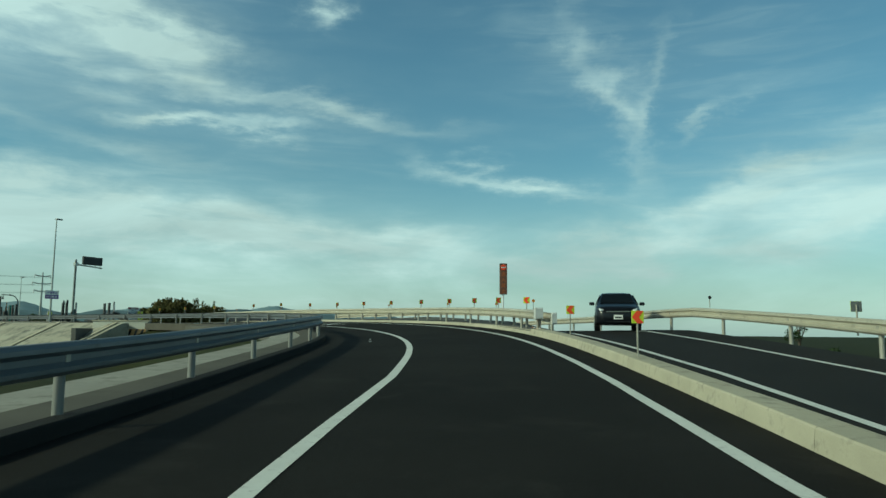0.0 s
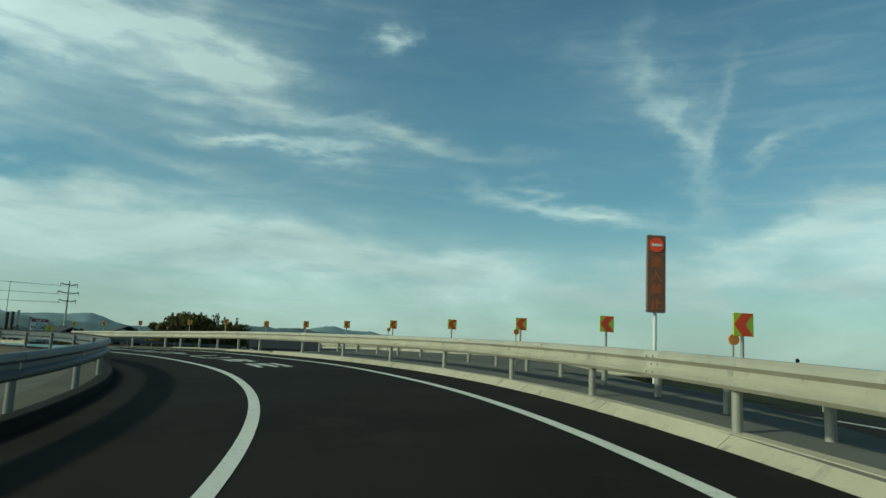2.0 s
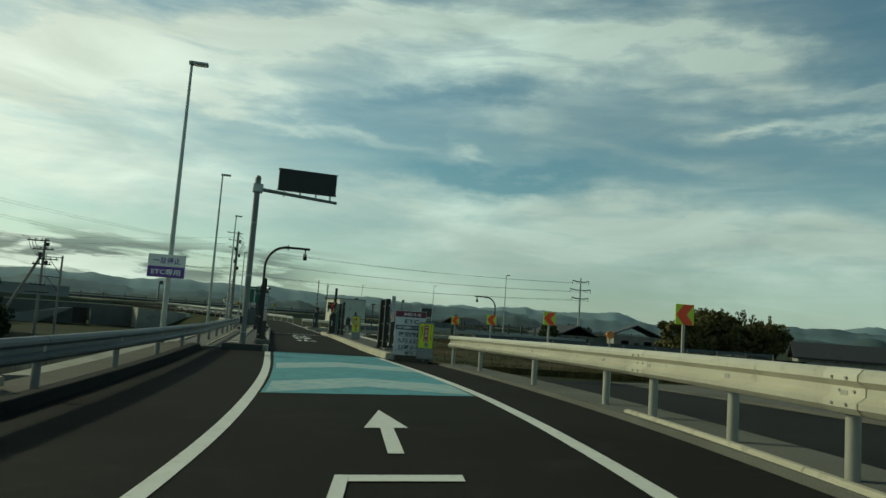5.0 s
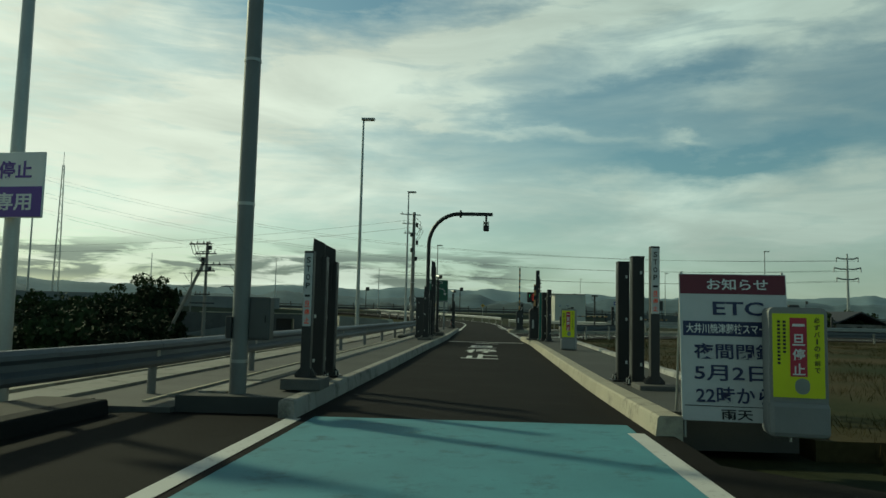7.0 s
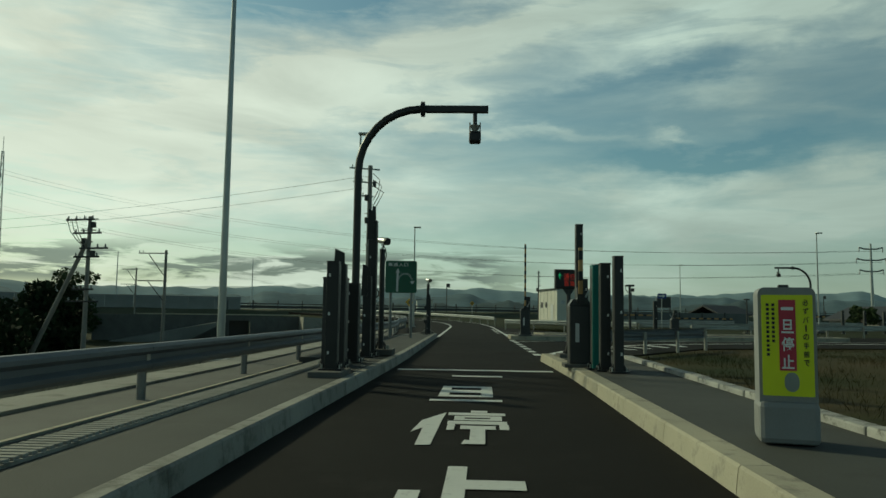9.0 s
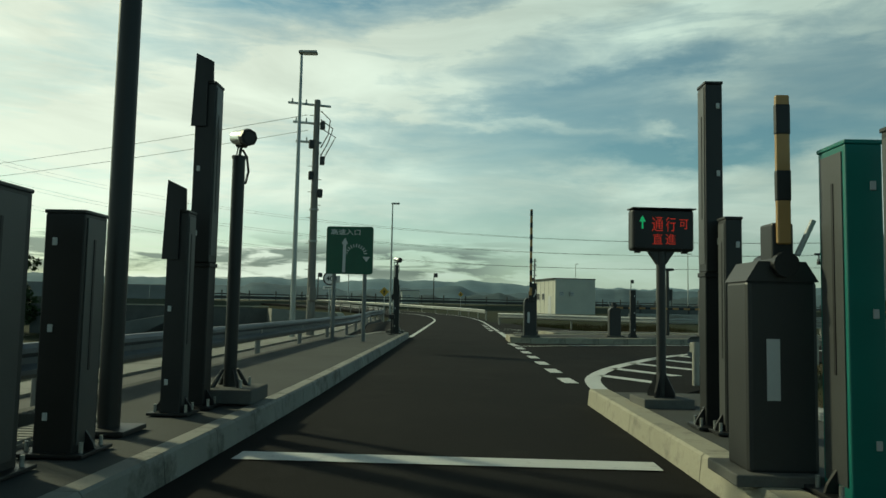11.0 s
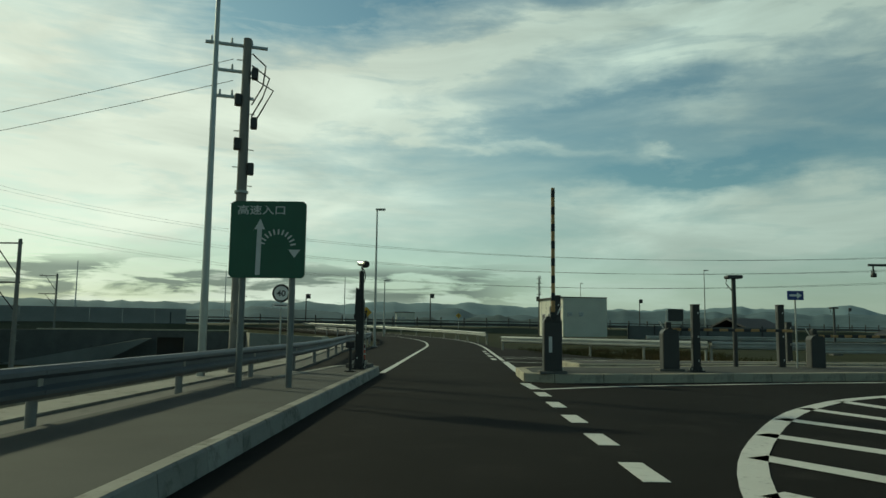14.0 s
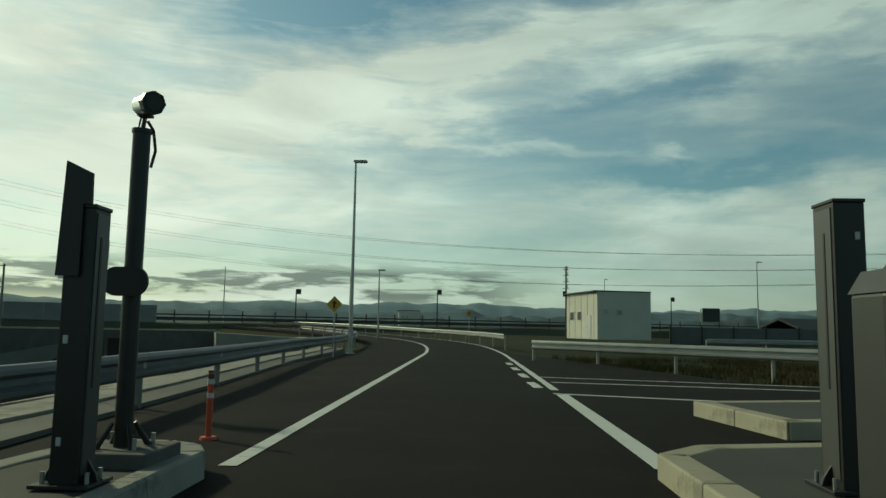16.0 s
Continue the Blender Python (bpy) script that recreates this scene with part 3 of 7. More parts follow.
for nm, s0, s1, line in (("edge_line_left", -50, 82.0, line_l), ("edge_line_right", -50, 81.6, line_r)):
    setting(nm, ribbon(s0, s1, lambda s: line(s) - 0.085, lambda s: line(s) + 0.085, 0.007, 0, 0.75), PAINT, "white painted edge line on asphalt", "road marking")
setting("edge_line_left_far", ribbon(127.5, 225, -1.96, -1.80, 0.007), PAINT, "white painted edge line on asphalt", "road marking")
setting("edge_line_right_far", ribbon(136, 225, 1.74, 1.90, 0.007), PAINT, "white painted edge line on asphalt", "road marking")
setting("edge_line_mid", ribbon(127.8, 135, 1.72, 1.94, 0.007), PAINT, "white painted line with square ends", "road marking")
for nm, lo in (("opposite_line_inner", 0.12), ("opposite_line_outer", 2.90)):
    setting(nm, ribbon(-50, 64, lambda s: opp_in(s) + lo, lambda s: opp_in(s) + lo + 0.15, 0.006, 0, 1.0, 1, opp), PAINT, "white painted line of the opposite lane", "road marking")


def road_strokes(quads, label):
    """A letter of painted strokes, each a run of (offset, station) corners."""
    bm = bmesh.new()
    for k, q in enumerate(quads):
        bm.faces.new([bm.verts.new(road(s, o, 0.009 + 0.0004 * k)) for o, s in q])
    return setting("lane_lettering", bm, PAINT, label, "road marking")


def bar(o0, o1, s0, s1):
    return ((o0, s0), (o1, s0), (o1, s1), (o0, s1))


LETTER = "white painted lane lettering, stretched lengthways"
road_strokes((bar(-0.42, 0.49, 60.40, 60.63), bar(-0.42, 0.26, 61.40, 61.60), bar(-0.42, 0.46, 62.44, 62.67), bar(-0.53, -0.42, 60.40, 62.67)), LETTER)
road_strokes((bar(-0.50, 0.51, 59.05, 59.37), bar(-0.09, 0.06, 57.70, 59.05)), LETTER)
road_strokes((((-0.40, 54.32), (-0.40, 56.00), (-0.53, 55.88), (-0.53, 54.42)), ((-0.53, 55.88), (-0.40, 56.00), (-0.40, 56.27), (-0.48, 56.18)), ((-0.40, 56.00), (0.40, 56.00), (0.40, 56.27), (-0.40, 56.27)),
              ((0.40, 56.00), (0.38, 55.74), (0.50, 55.70), (0.52, 56.10), (0.40, 56.27)), ((-0.53, 54.42), (-0.46, 54.16), (-0.40, 54.07), (-0.40, 54.32)), ((-0.40, 54.07), (0.36, 54.07), (0.36, 54.32), (-0.40, 54.32)),
              ((0.36, 54.07), (0.46, 54.17), (0.50, 54.62), (0.37, 54.58), (0.36, 54.32))), LETTER)
# 用
road_strokes((bar(-0.47, 0.50, 49.79, 49.93), bar(-0.31, 0.34, 49.22, 49.37), bar(-0.33, 0.32, 48.64, 48.88), ((-0.55, 47.64), (-0.40, 47.66), (-0.31, 48.9), (-0.30, 49.8), (-0.47, 49.8), (-0.48, 49.0)),
              bar(-0.07, 0.08, 47.66, 49.8), bar(0.33, 0.49, 47.69, 49.8), ((0.15, 47.68), (0.33, 47.68), (0.33, 47.84), (0.20, 47.82))), LETTER)
# 専
road_strokes((bar(-0.51, 0.49, 52.85, 52.95), bar(-0.08, 0.05, 52.95, 53.06), bar(-0.06, 0.10, 51.63, 52.86), bar(-0.41, 0.38, 52.55, 52.69), bar(-0.40, 0.37, 52.03, 52.21), bar(-0.42, 0.37, 51.63, 51.84),
              bar(-0.41, -0.25, 51.84, 52.55), bar(0.30, 0.38, 51.84, 52.55), bar(-0.52, 0.51, 51.40, 51.51), bar(0.06, 0.21, 51.0, 51.40), bar(-0.06, 0.22, 50.90, 51.02), ((-0.40, 51.19), (-0.28, 51.05), (-0.15, 51.14), (-0.22, 51.20))), LETTER)
# 止
road_strokes((bar(-0.53, -0.38, 94.2, 95.36), bar(-0.23, -0.08, 94.2, 96.16), bar(-0.08, 0.34, 95.42, 95.70), bar(-0.67, 0.35, 94.0, 94.24)), LETTER)
# 停
road_strokes((((-0.69, 97.80), (-0.59, 98.08), (-0.42, 98.63), (-0.40, 99.28), (-0.64, 98.60)), ((-0.58, 97.06), (-0.44, 97.08), (-0.42, 98.63), (-0.59, 98.08)), bar(-0.11, 0.09, 99.30, 99.48), bar(-0.37, 0.30, 99.05, 99.27),
              bar(-0.29, -0.17, 98.64, 99.0), bar(0.12, 0.25, 98.64, 99.0), bar(-0.17, 0.12, 98.86, 99.0), bar(-0.17, 0.12, 98.64, 98.76), bar(-0.35, 0.30, 98.34, 98.58), bar(-0.34, -0.26, 97.94, 98.34), bar(0.21, 0.31, 98.0, 98.34),
              bar(-0.20, 0.17, 98.0, 98.24), bar(-0.09, 0.06, 97.14, 98.02), ((-0.16, 97.12), (-0.09, 97.14), (-0.09, 97.34), (-0.14, 97.36))), LETTER)
# 旦
road_strokes((bar(-0.61, 0.18, 102.27, 102.5), bar(-0.46, 0.01, 101.52, 101.92), bar(-0.61, 0.18, 100.97, 101.2), bar(-0.61, -0.46, 101.2, 102.27), bar(0.01, 0.18, 101.2, 102.27), bar(-0.70, 0.30, 100.42, 100.64)), LETTER)
setting("lane_lettering_bar", ribbon(104.35, 104.6, -0.55, 0.4, 0.009), PAINT, "white painted bar of lane lettering", "road marking")
setting("stop_line", ribbon(105.8, 106.1, -1.75, 1.5, 0.009), PAINT, "white painted stop line across the lane", "road marking")
arrow = bmesh.new()
vs = [arrow.verts.new(road(s, o, 0.009)) for s, o in ((63.6, -0.10), (63.6, 0.05), (65.2, 0.03), (65.2, 0.195), (66.85, -0.05), (65.2, -0.30), (65.2, -0.12))]
arrow.faces.new(vs)
setting("lane_arrow", arrow, PAINT, "white painted straight-ahead arrow", "road marking")
setting("cyan_patch", ribbon(68.95, 82.2, -1.77, 1.70, 0.006, 0, 0.75, 3), CYAN, "worn cyan surfacing across the lane ahead of the toll", "road marking")
for k in range(2):
    chev = bmesh.new()
    a = 70.3 + 5.4 * k
    rows = [[chev.verts.new(road(a + ds - abs(o) * 0.74, o, 0.0095)) for ds in (0, 2.0)] for o in (-1.7, -0.85, 0.0, 0.83, 1.66)]
    for p, q in zip(rows, rows[1:]):
        chev.faces.new((p[0], q[0], q[1], p[1]))
    setting("cyan_patch_stripe", chev, mat("pale_cyan_paint", (0.32, 0.43, 0.45), 0.7, 0, 0.1, 1.5, 0.1, 60, wear=((0.15, 0.33, 0.38), 0.45, 4)), "faded pale stripe over cyan surfacing", "road marking")

# crossing marks in the turning area
for k in range(6):
    y = 34.05 + 1.85 * k
    bm = slab(((2.18, y), (2.40, y), (2.38, y + 0.85), (2.16, y + 0.85)), 0.004, 0.008)
    setting("dash_line", bm, PAINT, "short white painted dash", "road marking")


def path_strip(pts, w, z, name, label):
    bm = bmesh.new()
    pts = [Vector((x, y, z)) for x, y in pts]
    rows = []
    for i, p in enumerate(pts):
        d = (pts[min(i + 1, len(pts) - 1)] - pts[max(0, i - 1)]).normalized()
        n = Vector((d.y, -d.x, 0)) * w / 2
        rows.append((bm.verts.new(p - n), bm.verts.new(p + n)))
    for p, q in zip(rows, rows[1:]):
        bm.faces.new((p[0], p[1], q[1], q[0]))
    return setting(name, bm, PAINT, label, "road marking")


def arc_points(pts, n=5):
    """A smooth run through a few points."""
    out = []
    P = [Vector((*p, 0)) for p in pts]
    for i in range(len(P) - 1):
        p0, p1, p2, p3 = P[max(i - 1, 0)], P[i], P[i + 1], P[min(i + 2, len(P) - 1)]
        for k in range(n):
            t = k / n
            q = 0.5 * (2 * p1 + (p2 - p0) * t + (2 * p0 - 5 * p1 + 4 * p2 - p3) * t * t + (3 * p1 - p0 - 3 * p2 + p3) * t ** 3)
            out.append((q.x, q.y))
    return out + [(P[-1].x, P[-1].y)]


path_strip(arc_points(((2.55, 33.0), (2.85, 35.2), (4.0, 38.1), (6.3, 41.9), (9.4, 44.6), (16, 47.2), (30, 50))), 0.26, 0.004, "turn_line_inner", "white painted line curving right")
for (x0, y0), (x1, y1) in (((3.05, 35.55), (3.75, 34.45)), ((3.6, 37.2), (4.47, 35.78)), ((4.3, 38.8), (5.27, 37.23)), ((5.2, 40.4), (6.14, 38.68)), ((6.2, 41.9), (6.94, 39.87)), ((7.46, 43.16), (7.87, 40.94)), ((8.81, 44.01), (8.8, 41.83))):
    path_strip(((x0, y0), (x1, y1)), 0.30, 0.004, "hatch_bar", "white painted hatching bar")
path_strip(((2.28, 44.85), (2.20, 46.45)), 0.22, 0.006, "dash_line", "longer white painted dash at the island nose")
path_strip(arc_points(((2.36, 44.85), (3.5, 45.55), (5.0, 46.25), (6.5, 46.8), (10.5, 48.2), (20, 50.5), (34, 53.0))), 0.16, 0.004, "turn_line_outer", "white painted line along the island")
path_strip(((2.3, 57.2), (8.4, 55.2)), 0.16, 0.004, "give_way_line", "white painted line across the side lane")
path_strip(((2.6, 60.2), (9.5, 58.8), (14, 58.3)), 0.14, 0.004, "side_line", "white painted line along the side lane")
path_strip(((2.4, 62.0), (9.0, 60.2)), 0.14, 0.004, "side_line", "white painted line along the side lane")
for k in range(4):
    path_strip(((2.15, 58.5 + 3.2 * k), (2.12, 60.1 + 3.2 * k)), 0.2, 0.005, "dash_line", "short white painted dash")


# ---- kerbs and islands ----
def left_off(s):
    """The guard rail on the inner side."""
    return float(np.interp(s, (-40, 10, 16, 28, 38, 55, 70, 84, 128, 135, 146, 160, 200), (-4.5, -4.52, -4.62, -4.62, -4.68, -4.7, -4.6, -4.3, -4.25, -4.7, -5.7, -6.2, -6.2)))



def kerb(name, s0, s1, off, w, h, material, label, length=2.0, side=1, where=None, sink=0.1, batter=0.03):
    """A row of kerb stones; off is the foot on the lane's side, side=1 for a kerb on the right."""
    holder = thing(name, pose(0, 0, 0), label, "kerb", "", "structure")
    where = where or road
    n = int((s1 - s0) / length)
    for i in range(n):
        a, b = s0 + i * length + 0.006, s0 + (i + 1) * length - 0.006
        bm = bmesh.new()
        rows = []
        m = 4
        for j in range(m + 1):
            s = a + (b - a) * j / m
            o = off(s) if callable(off) else off
            prof = ((0, -sink), (batter, h - 0.02), (batter + 0.02, h), (w - 0.015, h), (w, h - 0.015), (w, -sink))
            rows.append([bm.verts.new(where(s, o + side * u, v)) for u, v in prof])
        for p, q in zip(rows, rows[1:]):
            for k in range(5):
                bm.faces.new((p[k], p[k + 1], q[k + 1], q[k]))
        bm.faces.new(rows[0])
        bm.faces.new(rows[-1][::-1])
        part("kerb_stone", bm, material, holder)
    return holder


def kerb_foot(s):
    return float(np.interp(s, (-30, 4, 6, 8, 11, 15, 27), (2.55, 2.62, 2.74, 2.87, 2.98, 3.05, 3.06)))


kerb("kerb_ramp_right", -29.5, 26.5, kerb_foot, 0.42, 0.22, KERB, "tall pale concrete kerb between the two lanes", 4.0)
kerb("kerb_ramp_low", 26.52, 56.52, lambda s: 3.06 - 0.18 * min(1, max(0, (s - 30) / 18)), 0.46, 0.125, KERB, "low cream concrete kerb with a sloping face", 3.0, 1, None, 0.1, 0.26)
kerb("kerb_ramp_thin", 56.6, 68.6, lambda s: 3.06 + 0.02 * (s - 57), 0.12, 0.09, KERB, "thin cream concrete kerb under the guard rail", 2.0)
kerb("kerb_ramp_left", -30, 82, lambda s: left_off(s) + 0.28, 0.3, 0.16, OLD_ASPHALT, "low dark asphalt kerb along the inner side of the ramp", 4.0, -1)
kerb("kerb_toll_left", 82, 127.01, lambda s: float(np.interp(s, (82, 92, 98, 110, 126), (-1.94, -1.93, -1.95, -1.88, -1.88))), 0.2, 0.2, KERBGREY, "pale grey concrete kerb of the toll island", 1.0, -1)
kerb("kerb_toll_right", 81.5, 109.5, lambda s: float(np.interp(s, (81, 86, 92, 104, 110), (1.86, 1.78, 1.75, 1.70, 1.52))), 0.28, 0.2, KERB, "cream concrete kerb of the toll island", 2.0)

setting("island_left", ribbon(82.3, 127.2, lambda s: float(np.interp(s, (122.5, 126.4, 127.2), (-3.45, -3.0, -2.75))), lambda s: -2.1 + 0.1 * min(1, max(0, (s - 96) / 12)), 0.19, 0.4, 1.0, 2), ISLAND, "grey concrete toll island beside the lane", "pavement")
setting("island_left_wide", ribbon(106.52, 122.5, -4.02, -3.452, 0.188, 0.4, 1.0, 1), ISLAND, "grey concrete toll island beside the guard rail", "pavement")
nose = thing("kerb_nose_left", pose(0, 0, 0), "rounded pale concrete kerb at the end of the toll island", "kerb", "", "structure")
turn = ((127.0, -2.0), (127.28, -2.13), (127.42, -2.38), (127.42, -2.66), (127.24, -2.9), (126.9, -3.03), (125.8, -3.12), (124.7, -3.24), (123.6, -3.36), (122.6, -3.48))
for (s0, o0), (s1, o1) in zip(turn, turn[1:]):
    a, b = road(s0, o0, 0.1), road(s1, o1, 0.1)
    stone = part("kerb_stone", box(0, 0, 0, (b - a).length + 0.02, 0.2, 0.21, 0.02), KERBGREY, nose)
    stone.matrix_basis = Matrix.Translation((a + b) / 2) @ Matrix.Rotation(math.atan2(b.y - a.y, b.x - a.x), 4, "Z")
setting("island_right", ribbon(82, 109.3, lambda s: 1.99 if s < 104 else 1.99 - 0.03 * (s - 104), lambda s: 3.45, 0.19, 0.4, 1.0, 2), ISLAND, "grey concrete toll island beside the lane", "pavement")
setting("verge_left", ribbon(82.2, 160, lambda s: min(-5.0, left_off(s) - 0.6), lambda s: -3.46 if s < 127 else left_off(s) + 0.03, lambda s: 0.06, 0.4, 1.0, 2), CONCRETE, "weathered concrete strip under the guard rail", "pavement")
setting("ramp_verge_left", ribbon(-40, 82.18, lambda s: left_off(s) - 0.72, lambda s: left_off(s) - 0.01, 0.15, 0.5, 1.5, 2), VERGE, "brown-grey concrete verge behind the kerb", "pavement")
setting("ramp_strip_slope", ribbon(36.02, 58, -6.5, lambda s: left_off(s) - 0.73, 0.10, 0.5, 1.5, 2), GRAVEL, "brown-grey strip at the top of the slope", "pavement")
setting("ramp_strip_left", ribbon(-40, 36, -6.5, lambda s: left_off(s) - 0.73, 0.10, 0.5, 1.5, 2), EDGING, "pale concrete strip at the top of the slope", "pavement")
setting("median", ribbon(-29.4, 26.5, lambda s: kerb_foot(s) + 0.41, lambda s: opp_in(s) - 0.02, 0.02, 0.4, 1.0, 1), CONCRETE, "grey concrete top between the two lanes", "pavement")
setting("median_wide", ribbon(26.52, 55.0, 3.30, lambda s: min(opp_in(s) - 0.3, 5.6), 0.115, 0.45, 1.0, 2), CONCRETE, "wide grey concrete median between the guard rails", "pavement")
setting("median_narrow", ribbon(55.02, 79, 3.16, lambda s: 4.0, 0.05, 0.4, 1.0, 1), GRAVEL, "narrow gravel strip under the guard rail", "pavement")
setting("median_asphalt", ribbon(55.05, 78, 4.02, 8.4, lambda s: -0.10 - 0.012 * (min(s, 68) - 55), 0.3, 1.0, 2), OLD_ASPHALT, "dark asphalt patch behind the guard rail", "pavement")
setting("median_apron", ribbon(34, 78, lambda s: 5.58 if s < 55 else 8.3, lambda s: opp_in(min(s, 58)) - 0.3, lambda s: 0.02 - 0.006 * (s - 34), 0.3, 1.0, 3), GRAVEL, "pale gravel apron sloping away from the ramp", "pavement")
setting("verge_edge_left", ribbon(70, 160, lambda s: min(-5.0, left_off(s) - 0.6) - 0.75, lambda s: min(-5.0, left_off(s) - 0.6) - 0.01, 0.10, 0.5, 1.0, 1), EDGING, "pale concrete edging beyond the guard rail", "pavement")
# drain stones along the island's back edge
setting("verge_rib", ribbon(82.6, 106.5, -3.99, -3.93, 0.085, 0.05), KERB, "thin pale concrete rib along the verge", "pavement")
setting("drain_left", ribbon(82.6, 106.5, -3.30, -2.95, 0.215, 0.05), KERBGREY, "pale concrete drain channel along the toll island", "pavement")
grate = thing("drain_grating", pose(0, 0, 0), "pale concrete drain covers with cross slots along the island", "drain", "", "structure")
slat = part("slat", box(0, 0, 0, 0.30, 0.066, 0.03, 0.006), KERBGREY, grate)
slat.matrix_basis = pose(*road(84.0, -3.12, 0.222), 0, 0, road_yaw(84.0))
for k in range(1, 222):
    q = 84.0 + 0.10 * k
    share("slat", slat.data, grate, pose(*road(q, -3.12, 0.222), 0, 0, road_yaw(q)))
border = thing("island_border", pose(0, 0, 0), "row of white concrete border blocks at the edge of the grass", "kerb", "", "structure")
bm = box(0, 0, 0, 0.20, 0.965, 0.13, 0.02)
proto = part("border_block", bm, BORDER, border)
proto.matrix_basis = pose(*road(84.5, 3.45, 0.2), 0, 0, road_yaw(84.5))
for k in range(1, 24):
    share("border_block", proto.data, border, pose(*road(84.5 + k, 3.45, 0.2 + 0.01 * (k % 3 == 0)), 0, 0, road_yaw(84.5 + k) + (k % 5 - 2) * 0.3))


def island(name, outline, h, label):
    holder = thing(name, pose(0, 0, 0), label, "traffic island", "", "structure")
    bm = slab(outline, -0.1, h - 0.005)
    part("island_top", bm, ISLAND, holder)
    n = len(outline)
    for i in range(n):
        a, b = Vector((*outline[i], 0)), Vector((*outline[(i + 1) % n], 0))
        L = (b - a).length
        m = max(1, round(L / 1.2))
        ang = math.atan2(b.y - a.y, b.x - a.x)
        bm = box(0, 0, 0, L / m - 0.012, 0.24, h + 0.1, 0.018)
        first = part("kerb_stone", bm, KERB, holder)
        for j in range(m):
            p = a + (b - a) * (j + 0.5) / m
            M = Matrix.Translation((p.x, p.y, (h - 0.1) / 2)) @ Matrix.Rotation(ang, 4, "Z") @ Matrix.Translation((0, 0.10, 0))
            if j == 0:
                first.matrix_basis = M
            else:
                share("kerb_stone", first.data, holder, M)
    return holder


island("island_gate", ((2.25, 47.1), (2.9, 46.75), (5.2, 47.2), (10.5, 48.9), (20, 51.3), (20, 53.0), (9.8, 52.6), (5.5, 50.6), (2.7, 49.9), (2.25, 49.4)), 0.2, "concrete traffic island that carries the exit barrier")
island("island_side", ((3.95, 54.1), (4.3, 51.8), (6.5, 52.2), (11, 54.2), (19.5, 55.2), (19.5, 56.4), (9, 55.4)), 0.2, "low concrete side island")


# ---- guard rails ----
W_BEAM = ((0.0, -0.175), (0.035, -0.168), (0.075, -0.125), (0.078, -0.080), (0.010, -0.032), (0.010, 0.032), (0.078, 0.080), (0.075, 0.125), (0.035, 0.168), (0.0, 0.175))


BOLTS = []


def bolt_mesh():
    """One small dark bolt head, shared by all splices."""
    if not BOLTS:
        me = bpy.data.meshes.new("bolt")
        b = tube((-0.012, 0, 0), (0.012, 0, 0), 0.013, None, 8)
        b.to_mesh(me)
        b.free()
        me.materials.append(POST)
        BOLTS.append(me)
    return BOLTS[0]


